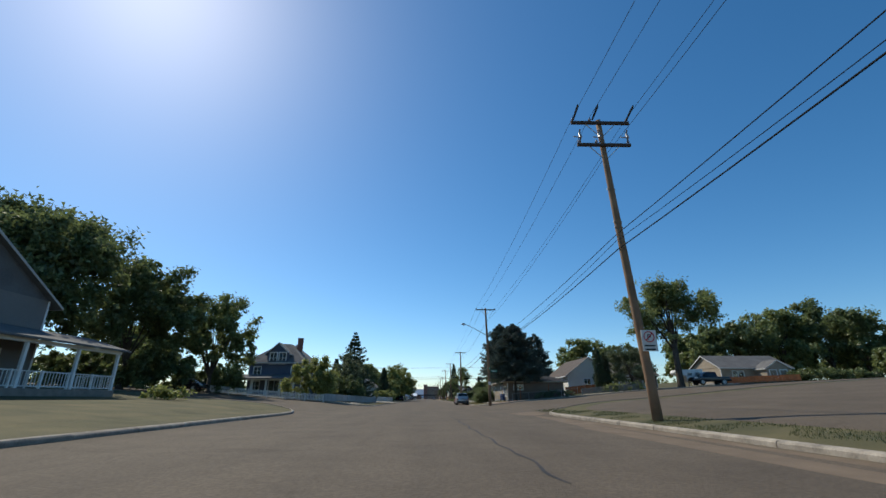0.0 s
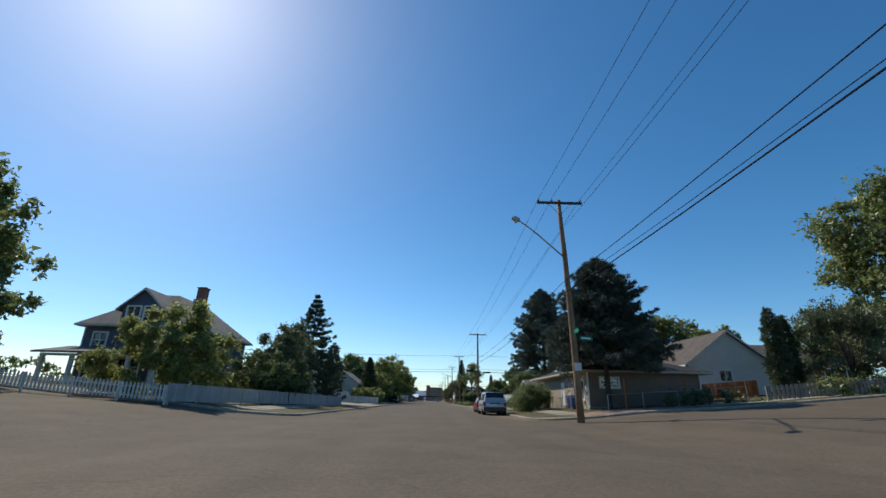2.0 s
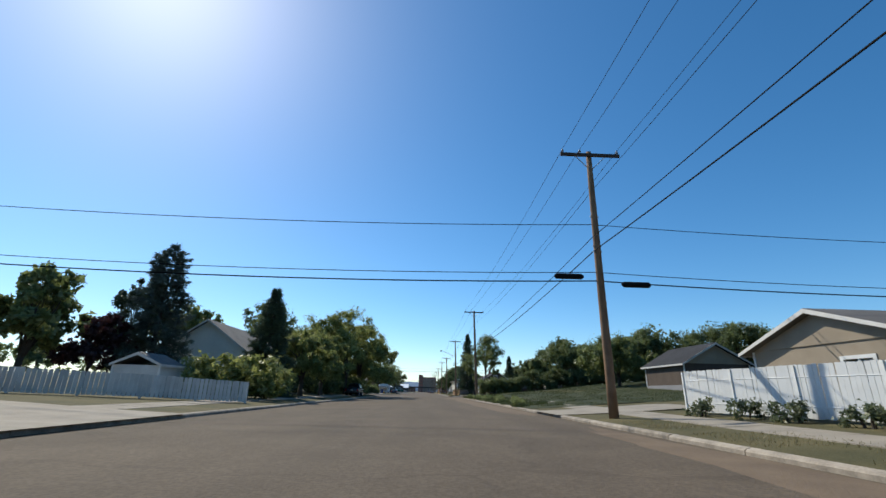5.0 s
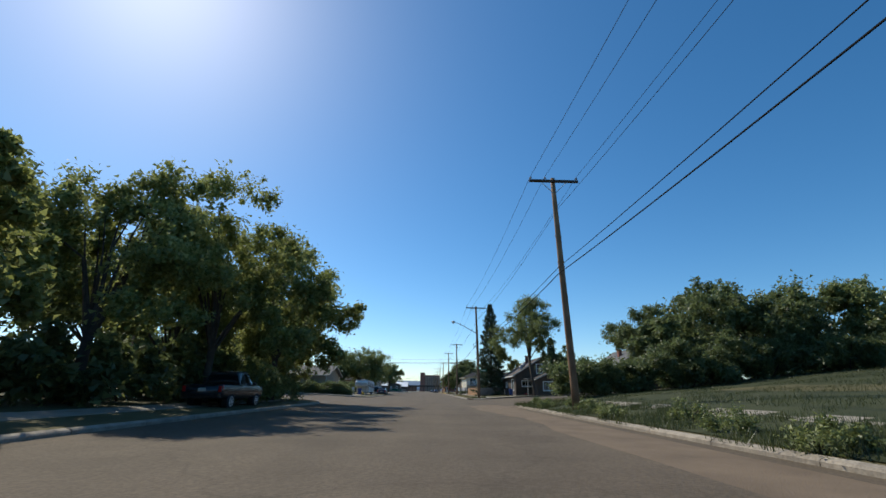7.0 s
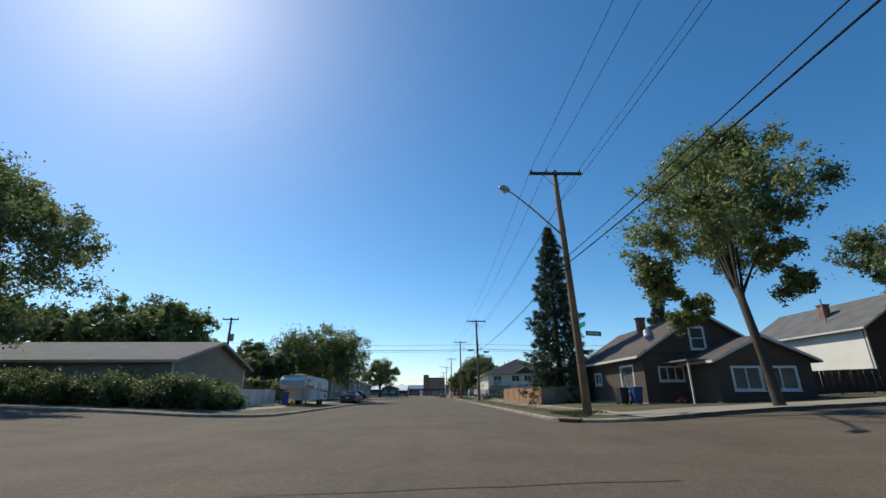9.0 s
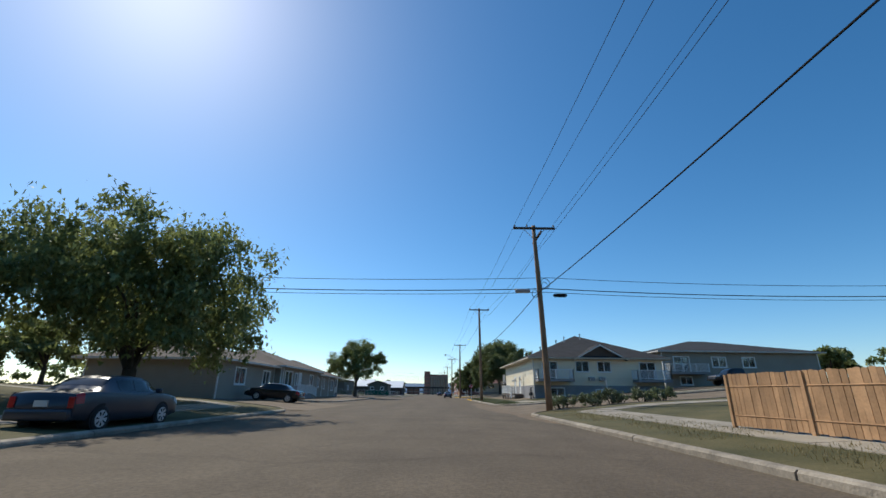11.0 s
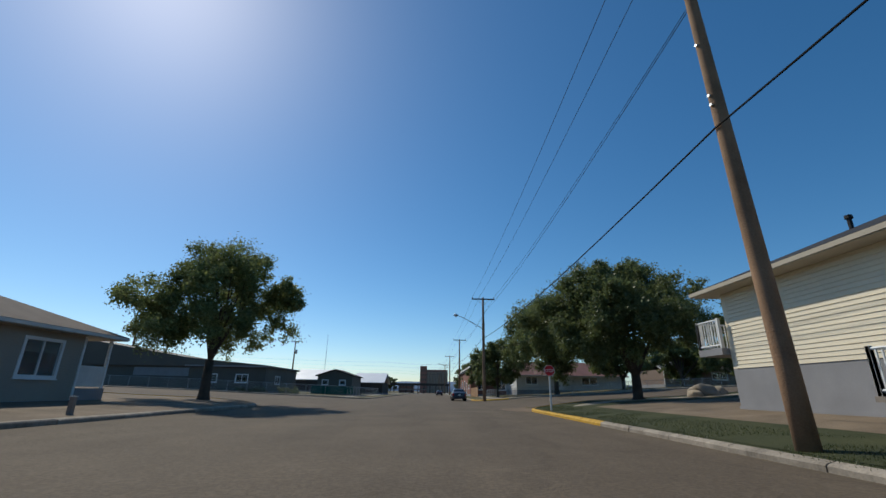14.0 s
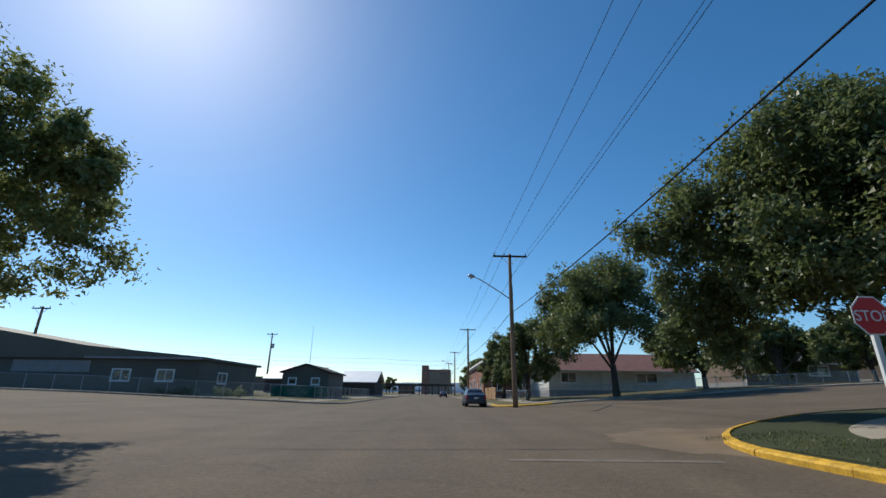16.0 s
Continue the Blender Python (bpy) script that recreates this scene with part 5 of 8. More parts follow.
# ---- street poles and cables ----
# lean tilts a pole to match its skewed look from the camera
POLES = [(8.5, 17.2, 14.2, dict(second=True, signs=(("parking", 2.5),), lean=(-0.35, 0.7), label="tall utility pole, tilted to fit the view, with two crossarms and cutouts")),
         (8.0, 61.3, 13.5, dict(lamp=True, lean=(-0.15, 0.5), signs=(("street", 4.3), ("plate", 2.6)), label="wooden utility pole with street lamp and name plates")),
         (7.71, 113.6, 12.45, dict(label="wooden utility pole beside a white fence")),
         (7.55, 161.5, 13.1, dict(lean=(-0.4, -0.1), label="weathered utility pole at the edge of the grass lot")),
         (7.1, 201.0, 13.0, dict(lamp=True, lean=(-0.25, 0.7), signs=(("street", 3.6),), label="wooden utility pole with street lamp on the corner")),
         (7.0, 247.6, 12.3, dict(lean=(-0.1, 0.8), side_arm=True, label="pale wooden utility pole beside the gravel lane")),
         (6.55, 281.9, 12.85, dict(lean=(-0.1, 0.4), label="wooden utility pole in the grass strip")),
         (6.22, 327.3, 12.5, dict(lamp=True, label="wooden utility pole with a curved lamp arm")),
         (6.0, 372, 12.4, {}), (5.8, 420, 12.4, dict(lamp=True)), (5.6, 468, 12.4, {}), (5.3, 516, 12.4, {}), (5.0, 565, 12.4, {})]
for i, (px, py, pt, kw) in enumerate(POLES):
    utility_pole(px, py, pt, i + 1, **kw)
AXIS = [(7.8, -32, 14.0, {})] + POLES


def on_pole(p, f):
    """Axis of a leaning pole at a fraction of its height."""
    ln = p[3].get("lean", (0, 0))
    return p[0] + ln[0] * f, p[1] + ln[1] * f


for dx in (-1.35, -0.5, 1.35):
    cable([(on_pole(p, 1)[0] + dx, on_pole(p, 1)[1] - 0.16, p[2] + 0.03) for p in AXIS], 0.55, 0.011, "thin overhead power conductor along the street")
cable([(on_pole(p, 0.85)[0] + 0.15, on_pole(p, 0.85)[1], p[2] - 1.9) for p in AXIS], 0.6, 0.011, "thin overhead neutral wire along the street")
cable([(on_pole(p, 0.58)[0] - 0.2, on_pole(p, 0.58)[1], 7.3 if p[1] < 260 else (6.9 if p[1] < 300 else 7.3)) for p in AXIS], 0.5, 0.024, "thick black telephone cable along the street", "telephone_cable")
cable([(on_pole(p, 0.6)[0] - 0.22, on_pole(p, 0.6)[1], 7.95 if p[1] < 120 else 7.62) for p in AXIS[:6]], 0.42, 0.017, "black telephone cable along the street", "telephone_cable")
cable([(on_pole(p, 0.6)[0] - 0.2, on_pole(p, 0.6)[1], 7.7) for p in AXIS[:3]], 0.75, 0.012, "slack thin telephone cable along the street", "telephone_cable")
# crossings at the back lanes
for yy, zs in ((113.6, (5.9, 6.3, 8.6)), (248.2, (7.75, 7.5, 8.5))):
    for k, z in enumerate(zs):
        cable([(-60, yy + 1, z + 1.2), (-24, yy + 0.5, z + 0.3), (7.5, yy, z), (40, yy + 1, z + 0.3), (80, yy + 2, z + 1.5)], 0.35, 0.03 if k == 0 else 0.018, "black overhead cable crossing the street at the lane")
for yy in (398, 446):
    for k, z in enumerate((7.6, 8.6)):
        cable([(-70, yy, z + 1.5), (-12, yy, z), (5.9, yy, z), (60, yy, z + 1.2)], 0.4, 0.015, "thin overhead cable crossing the street")
for (bx, dz) in ((5.6, 0), (8.6, 0.3)):
    bm = bmesh.new()
    tube(bm, [(bx, 113.5, 6.05 - dz), (bx + 0.1, 113.5, 6.05 - dz), (bx + 1.2, 113.5, 6.05 - dz), (bx + 1.3, 113.5, 6.05 - dz)], [0.06, 0.13, 0.13, 0.06], 10)
    tagged(part("splice_case", bm, CABLE), "black cable splice case hung on the cables", "cable fitting")
bm = bmesh.new()
tube(bm, [(5.35, 248.1, 7.55), (5.45, 248.1, 7.55), (6.25, 248.1, 7.55), (6.35, 248.1, 7.55)], [0.06, 0.14, 0.14, 0.06], 10)
tagged(part("splice_case", bm, PORCELAIN), "grey cable splice case hung beside the pole", "cable fitting")
bm = bmesh.new()
tube(bm, [(7.9, 248.2, 7.3), (8.0, 248.2, 7.3), (8.7, 248.2, 7.3), (8.8, 248.2, 7.3)], [0.06, 0.12, 0.12, 0.06], 10)
tagged(part("splice_case", bm, CABLE), "black cable splice case hung on the cables", "cable fitting")
for k, (cx, cz, cr) in enumerate(((7.3, 8.0, 0.28), (7.25, 7.85, 0.2), (6.6, 7.3, 0.2))):
    bm = bmesh.new()
    tube(bm, [(cx + cr * math.cos(a), 247.75 + 0.05 * math.sin(a * 2), cz + cr * 1.2 * math.sin(a)) for a in [q * math.tau / 18 for q in range(19)]], 0.018, 5, False)
    tagged(part("cable_coil", bm, CABLE), "slack loop of black cable on the pole", "cable fitting")
for k, (cx, cz, cr) in enumerate(((6.75, 7.4, 0.3), (6.55, 7.25, 0.22))):
    bm = bmesh.new()
    tube(bm, [(cx + cr * math.cos(a), 201.2 + 0.05 * math.sin(a * 2), cz + cr * 1.2 * math.sin(a)) for a in [q * math.tau / 18 for q in range(19)]], 0.018, 5, False)
    tagged(part("cable_coil", bm, CABLE), "slack loop of black cable on the pole", "cable fitting")
for (x, y, z, tr) in ((-27.7, 240, 11.2, True), (-35, 386, 12.8, True), (-44, 205, 10.5, False), (44, 216, 10.5, False), (-48, 345, 10.5, False)):
    utility_pole(x, y, z, int(x), arm=2.2, transformer=tr, label="slim wooden service pole in a back lane")

# white paint greyed: shade and haze over the fence are put into the colour
GREY_PAINT = material("shade_greyed_paint", (0.40, 0.385, 0.36), 0.8, vary=0.15, scale=1.5, fine=20, bump=0.15, obj=0.12)

# ---- first corner, left: house with a white veranda ----
zb = up(-25, 24)
h = house("veranda_house", "grey two-storey house with a white railed veranda", -34, -24.3, 12, 27.4, zb, 5.4, SID_DIM, {"E": [(15, 16.6, 1.0, 2.5, "window"), (20, 21.6, 1.0, 2.5, "window"), (24.3, 25.2, 0.2, 2.2, "door"), (20, 21.2, 3.6, 4.8, "window_sash")]})
roof_gable(h, "x", 12, 27.4, -34, -24.3, zb + 5.4, 4.6, 0.7, SHINGLE_GREY, fascia=GREY_PAINT)
gable_end(h, "x", 12, 27.4, -24.5, zb + 5.4, 4.6, SHINGLE_GREY)
part("veranda_floor", boxed(-24.28, -21.6, 12, 31.2, zb - 0.8, zb + 0.1), PLANK, h)
bm = bmesh.new()
prism(bm, [(-24.3, zb + 3.45), (-21.3, zb + 2.62), (-21.3, zb + 2.74), (-24.3, zb + 3.6)], "y", 11.6, 31.6)
part("veranda_roof", bm, SHINGLE_GREY, h)
part("veranda_beam", boxed(-21.9, -21.7, 12, 31.3, zb + 2.45, zb + 2.66), WHITE, h)
for py in (12.3, 16, 20, 24, 27.6, 31.1):
    part("veranda_post", boxed(-21.88, -21.72, py - 0.09, py + 0.09, zb + 0.1, zb + 2.46, 0.02), WHITE, h, "white square veranda post")
railing(h, (-21.8, 12.3), (-21.8, 31.1), zb + 0.1, zb + 1.0, WHITE, 0.22)
railing(h, (-24.2, 31.1), (-21.8, 31.1), zb + 0.1, zb + 1.0, WHITE, 0.22)
shrub(-19.5, 33.5, 3, 2, 0.9, 5, LEAF_YEL, "low yellow-green border shrub by the veranda", count=60)
tree(-39.5, 40, 20.0, 11.0, 11, LEAF_DARK, 0.5, 0.12, "very large dense dark-leaved corner tree", 170, 170, 0.3, fine=1.05)
tree(-34, 50, 17.4, 7.2, 12, LEAF_DARK, 0.3, 0.08, "dense dark-leaved tree behind the corner", 120, 130, 0.27, fine=1.0)
tree(-29.6, 60.5, 15.4, 6.2, 13, LEAF, 0.32, 0.02, "leafy broad tree beside the side street", 95, 130, 0.24, fine=1.0)
shrub(-30.5, 62.5, 9, 3, 3.0, 18, LEAF_DARK, "dark shrubs below the side street tree", "hedge", 0.16, 160, 90)
shrub(-36, 52, 14, 6, 4.5, 14, LEAF_DARK, "dense dark hedge of mixed shrubs", "hedge", 0.22, 120)
shrub(-46, 62, 16, 6, 5.0, 15, LEAF, "dense green hedge of mixed shrubs", "hedge", 0.22, 100)
tree(-50, 74, 13, 8, 16, LEAF_DARK, 0.35, 0.15, "leafy green yard tree with dense crown", 80, 110, 0.32)
tree(-62, 60, 15, 9, 17, LEAF_DARK, 0.35, 0.15, "leafy green yard tree with dense crown", 80, 110, 0.32)

# ---- blue house behind the picket fence ----
zb = up(-25, 76) - 0.1
h = house("blue_house", "slate-blue house with hipped roof and white-posted porch", -30.4, -21.6, 75, 87, zb, 5.2, SID_BLUE, {"S": [(-29.8, -28.4, 0.9, 2.4, "window_sash"), (-26.9, -25.1, 0.8, 2.5, "window_blind"), (-24.1, -23.1, 0.1, 2.15, "door"), (-29.6, -28.4, 3.4, 4.7, "window_sash"), (-23.4, -22.2, 3.4, 4.7, "window_sash")], "E": [(78, 79.5, 1, 2.4, "window_sash"), (82, 83.5, 3.4, 4.7, "window_sash")]})
roof_hip(h, -30.4, -21.6, 75, 87, zb + 5.2, 3.5, 0.6, SHINGLE_GREY, flat=0.9)
# front dormer with a pair of sash windows
part("dormer", boxed(-27.6, -24.0, 74.9, 79.5, zb + 5.0, zb + 6.9), SID_BLUE, h)
gable_end(h, "y", -27.6, -24.0, 74.9, zb + 6.9, 1.6, SID_BLUE, 4.5)
roof_gable(h, "y", -27.6, -24.0, 74.9, 80.5, zb + 6.9, 1.6, 0.35, SHINGLE_GREY)
for u in (-27.1, -25.6):
    opening(h, "S", 74.78, u, u + 1.15, zb + 5.2, zb + 7.0, "window_sash")
for dx in (0, 1.5):
    part("roof_vent", boxed(-26.2 + dx, -25.7 + dx, 80.3, 80.7, zb + 8.4, zb + 8.95, 0.02), OFF_WHITE, h)
chimney(h, -23.9, 80.4, zb + 6, zb + 10.0, 0.8)
part("porch_floor", boxed(-30.8, -21.8, 71.8, 75, zb - 0.6, zb + 0.08), PLANK, h)
bm = bmesh.new()
prism(bm, [(71.3, zb + 2.6), (75.0, zb + 3.35), (75.0, zb + 3.5), (71.3, zb + 2.75)], "x", -31.2, -21.5)
part("porch_roof", bm, SHINGLE_GREY, h)
part("porch_beam", boxed(-30.9, -21.7, 71.85, 72.05, zb + 2.42, zb + 2.62), WHITE, h)
for px in (-30.7, -28.4, -26.2, -24.0, -21.9):
    part("porch_post", boxed(px - 0.13, px + 0.13, 71.83, 72.09, zb + 0.08, zb + 2.43, 0.02), WHITE, h, "square white porch post")
fence("board_fence", "tall grey-tan board fence beside the driveway", [(-15.6, 84.5), (-15.2, 99.6)], 2.0, 0.16, 0.155, GREY_PAINT, pointed=False)
fence("picket_fence", "low white picket fence along the corner", [(-29.5, 60.8), (-14.6, 61.8)], 0.85, 0.2, 0.11, OFF_WHITE)
fence("board_fence", "pale solid board fence, greyed for shade and haze", [(-14.5, 61.9), (-12.4, 76), (-11.0, 91.5)], 0.95, 0.16, 0.155, GREY_PAINT, pointed=False)
shrub(-17.6, 66.5, 6.5, 5.5, 6.5, 21, LEAF_YEL, "large rounded yellow-green shrub behind the fence", "shrub", 0.13, 230, 100)
shrub(-14.5, 78, 5.5, 9, 4.8, 22, LEAF_DARK, "tall dark lilac hedge behind the board fence", "hedge", 0.12, 240, 140)
shrub(-18.4, 87, 5.0, 8, 4.4, 23, LEAF, "tall overgrown hedge behind the board fence", "hedge", 0.10, 330, 120)
tree(-17.6, 90.5, 10.2, 3.8, 24, LEAF_GREY, 0.14, 0.1, "grey-leaved weeping small tree", 60, 130, 0.16, fine=1.4)
tree(-15.2, 80.5, 8.0, 3.6, 25, LEAF_GREY, 0.12, 0.1, "grey-leaved small tree over the fence", 40, 110, 0.16)
spruce(-16.9, 97.6, 15.0, 5.6, 26, NEEDLE_G, 0.06, "tall open-branched dark spruce", levels=26, arms=9, gap=1.6, power=0.8, sprays=38, tuft=18)
spruce(-21, 99, 9.4, 2.2, 27, NEEDLE_G, 0.06, "small dark spruce beside the hedge")

# ---- garage on the left and what lies behind ----
zb = up(-21, 107) - 0.05
h = house("garage", "off-white garage with a wide panel door", -29, -18.8, 99.8, 112.6, zb, 2.15, OFF_WHITE, {"E": [(102.4, 110.2, 0.02, 1.95, "garage")]}, "garage")
roof_gable(h, "x", 99.8, 112.6, -29, -18.8, zb + 2.15, 2.2, 0.6, SHINGLE_BROWN, 0.5)
gable_end(h, "x", 99.8, 112.6, -19.0, zb + 2.15, 2.2, OFF_WHITE)
fence("board_fence", "white board fence beside the driveway", [(-21, 115.0), (-10.2, 121.5)], 1.1, 0.2, 0.17, OFF_WHITE, pointed=False)
part_shed = house("shed", "small white garden shed with grey roof", -19, -16.2, 123, 125.5, up(-17, 124), 1.7, OFF_WHITE, category="shed")
roof_gable(part_shed, "y", -19, -16.2, 123, 125.5, up(-17, 124) + 1.7, 0.6, 0.15, SHINGLE_GREY, 0.15)
tree(-23.5, 131, 10, 2.6, 31, NEEDLE_G, 0.3, 0.05, "tall narrow dark cedar by the garage", 70, 110, 0.16, name="cedar_tree")
spruce(-21.2, 130, 12.2, 2.5, 32, NEEDLE, 0.04, "tall dark column-shaped cedar", dome=0.8, levels=30, arms=12)
tree(-24.2, 128, 6.2, 2.8, 33, PURPLE, 0.2, 0.1, "purple-leaved ornamental tree with low crown", 50, 90, 0.2)
tree(-26.4, 125, 8.8, 3.6, 34, LEAF, 0.25, 0.1, "leafy green tree in the back yard", 60, 100, 0.24)
spruce(-30.6, 124, 10.6, 1.9, 35, NEEDLE_G, 0.06, "slim dark spruce in the back yard")
tree(-28, 146, 10.5, 4.5, 36, LEAF, 0.25, 0.1, "leafy green tree in the back yard", 60, 100, 0.26)
zb = up(-19, 140)
h = house("pale_house", "pale blue-grey gabled house among trees", -24, -16.5, 136, 148, zb, 3.6, SID_WHITE, {"S": [(-21, -19.8, 1.2, 2.5, "window_sash")]})
roof_gable(h, "y", -24, -16.5, 136, 148, zb + 3.6, 2.6, 0.4, SHINGLE_GREY)
gable_end(h, "y", -24, -16.5, 135.95, zb + 3.6, 2.6, SID_WHITE)
spruce(-14.1, 135, 9.8, 2.8, 37, NEEDLE_G, 0.05, "dark pointed spruce beside the street")
shrub(-13, 127.5, 6, 5, 2.9, 38, LEAF_YEL, "yellow-green overgrown shrub beside the road", "shrub", 0.18, 110, 80)
for i, (x, y, top, r, lf) in enumerate([(-12.8, 142, 7.0, 3.4, LEAF_YEL), (-12.4, 149, 7.4, 3.2, LEAF_YEL), (-14.2, 157.5, 12.2, 5.2, LEAF_YEL), (-12.2, 164.0, 13.4, 5.2, LEAF_YEL), (-11.4, 172.2, 12.6, 5.2, LEAF_YEL), (-17.5, 169, 10.5, 4.6, LEAF), (-22, 158, 13, 6, LEAF_DARK), (-25, 172, 13.5, 6.5, LEAF_DARK)]):
    tree(x, y, top, r, 40 + i, lf, 0.26, 0.12, "leafy roadside tree with yellow-green foliage" if lf is LEAF_YEL else "leafy dark roadside tree", 90, 105, 0.2, fine=1.4 if x > -16 else 0.8, boughs=((5.0, 0.8, 6.2, 1.8, 9), (4.2, -0.6, 3.6, 1.7, 8)) if y > 163 and x > -13 else ())
shrub(-15, 162, 5, 18, 3.4, 49, LEAF_DARK, "dark undergrowth below the roadside trees", "hedge", 0.2, 110, 150)
shrub(-15.5, 172, 5, 9, 3.0, 50, LEAF_DARK, "dark undergrowth below the roadside trees", "hedge", 0.2, 110, 120)
tree(-12.6, 176.0, 7.4, 3.3, 53, LEAF_YEL, 0.12, 0.03, "low bushy roadside tree with yellow-green foliage", 80, 110, 0.2, fine=1.5)
shrub(-11.6, 170.5, 3.2, 10, 2.6, 52, LEAF, "overgrown shrubs below the roadside trees", "hedge", 0.13, 120, 90)

# ---- first corner, right ----
zb = up(13, 80)
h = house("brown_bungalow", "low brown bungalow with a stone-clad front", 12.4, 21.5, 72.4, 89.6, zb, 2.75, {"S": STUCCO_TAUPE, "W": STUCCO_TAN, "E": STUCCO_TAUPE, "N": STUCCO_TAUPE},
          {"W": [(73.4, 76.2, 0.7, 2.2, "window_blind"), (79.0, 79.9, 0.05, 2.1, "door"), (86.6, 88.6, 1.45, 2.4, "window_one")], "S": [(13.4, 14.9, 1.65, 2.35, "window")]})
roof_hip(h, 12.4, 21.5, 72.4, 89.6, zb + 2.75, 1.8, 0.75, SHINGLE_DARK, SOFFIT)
chimney(h, 16.8, 83, zb + 3.2, zb + 5.3, 0.7, STONE)
rnd = random.Random(5)
for k in range(260):      # stone cladding round the front window
    yy, zz = rnd.uniform(72.6, 78.4), rnd.uniform(0.1, 2.55)
    if 73.1 < yy < 76.5 and 0.5 < zz < 2.35:
        continue
    s = rnd.uniform(0.14, 0.3)
    bm = bmesh.new()
    n = rnd.choice((5, 6, 7))
    ring = [(yy + s * math.cos(q * math.tau / n + rnd.uniform(-.3, .3)), zb + zz + s * 0.7 * math.sin(q * math.tau / n + rnd.uniform(-.3, .3))) for q in range(n)]
    prism(bm, ring, "x", 12.4 - rnd.uniform(0.04, 0.075), 12.42)
    part("stone", bm, STONE, h)
spruce(13.4, 70.9, 12.6, 4.6, 61, NEEDLE, 0.42, "massive rounded blue spruce before the brown house", dome=0.45, power=0.8, levels=36, arms=15, sprays=40, tuft=20)
spruce(16.1, 100.6, 17.4, 4.8, 62, NEEDLE, 0.42, "tall bushy blue spruce", dome=0.65, levels=36, arms=14, sprays=32, tuft=14)
spruce(24.2, 101, 15.2, 5.0, 63, NEEDLE, 0.1, "broad dark spruce behind the bungalow", dome=0.5, levels=32, arms=14, sprays=24)
shrub(9.3, 79.4, 2.6, 3.6, 2.7, 65, LEAF_DARK, "overgrown dark shrub at the kerb", "shrub", 0.06, 480, 60)
shrub(9.8, 84, 3, 4, 2.3, 66, LEAF_DARK, "overgrown shrub beside the pavement", "shrub", 0.06, 450, 50)
chain_link("chain_link_fence", [(11.2, 70.5), (11.2, 79)], 1.0, "low dark wire fence before the bungalow", BLACK)
chain_link("chain_link_fence", [(12.4, 68.6), (22.5, 68.6)], 1.0, "low wire fence along the side street", BLACK)
for px in (13.6, 18.0):
    bm = bmesh.new()
    tube(bm, [(px, 68.4, up(px, 68.4) - 0.2), (px, 68.4, up(px, 68.4) + 2.0)], 0.05, 7)
    tagged(part("marker_post", bm, ORANGE_WOOD), "upright orange marker post by the fence", "post")


def bin_cart(x, y, mat, label, turn=0):
    t = thing("wheelie_bin", label, "bin", (x, y, up(x, y)), turn, group="refuse carts")
    bm = bmesh.new()
    lo, hi = [(-0.22, -0.26), (0.22, -0.26), (0.22, 0.26), (-0.22, 0.26)], [(-0.29, -0.33), (0.29, -0.33), (0.29, 0.35), (-0.29, 0.35)]
    a = [bm.verts.new((u, v, 0.06)) for u, v in lo]
    b = [bm.verts.new((u, v, 0.98)) for u, v in hi]
    bm.faces.new(a[::-1])
    bm.faces.new(b)
    for i in range(4):
        bm.faces.new((a[i], a[(i + 1) % 4], b[(i + 1) % 4], b[i]))
    part("body", bm, mat, t)
    part("lid", boxed(-0.31, 0.31, -0.37, 0.36, 0.98, 1.05, 0.02), mat, t)
    bm = bmesh.new()
    tube(bm, [(-0.3, 0.42, 0.95), (0.3, 0.42, 0.95)], 0.025, 6)
    part("handle", bm, mat, t)
    for s in (-1, 1):
        bm = bmesh.new()
        tube(bm, [(s * 0.27, 0.28, 0.12), (s * 0.33, 0.28, 0.12)], 0.12, 12)
        part("wheel", bm, BLACK, t)


bin_cart(12.0, 75.3, BLUE_BIN, "blue plastic refuse cart before the bungalow")
bin_cart(12.05, 76.2, BLUE_BIN, "blue plastic refuse cart before the bungalow")
bin_cart(11.2, 81.0, DARK_BIN, "dark plastic refuse cart by the pavement")
# white gabled house, orange fence, cypresses
zb = up(28, 78)
h = house("white_gable_house", "white-sided gabled house with brown roof", 24.2, 32.2, 78.2, 92, zb, 3.0, SID_WHITE, {"S": [(27.0, 28.2, 1.3, 2.3, "window")]})
roof_gable(h, "y", 24.2, 32.2, 78.2, 92, zb + 3.0, 2.9, 0.55, SHINGLE_BROWN)
gable_end(h, "y", 24.2, 32.2, 78.15, zb + 3.0, 2.9, SID_WHITE)
h2 = house("house_wing", "low brown-roofed wing of the white house", 32.3, 41, 80, 89, zb, 3.0, STUCCO_TAUPE, {"S": [(34, 36.4, 0.8, 2.3, "window"), (38.4, 39.8, 0.9, 2.2, "window")]})
roof_gable(h2, "x", 80, 89, 32.3, 41, zb + 3.0, 2.4, 0.5, SHINGLE_BROWN)
fence("wood_fence", "orange-stained wooden fence of upright boards", [(22.5, 74.4), (27.6, 74.4)], 1.25, 0.15, 0.135, ORANGE_WOOD, False)
fence("wood_fence", "low grey weathered wooden fence", [(22.5, 66.6), (31, 66.2)], 0.9, 0.3, 0.2, PLANK, False)
spruce(26.9, 70.6, 8.7, 0.75, 71, NEEDLE_G, 0.02, "narrow dark columnar cypress", dome=0.9, levels=26, arms=10, sprays=12)
spruce(28.2, 71.0, 8.2, 0.72, 72, NEEDLE_G, 0.02, "narrow dark columnar cypress", dome=0.9, levels=26, arms=10, sprays=12)
tree(31.6, 69.5, 9.2, 4.4, 73, LEAF_GREY, 0.14, 0.05, "weeping birch with hanging grey-green foliage", 95, 140, 0.15, droop=0.6, fine=1.2)
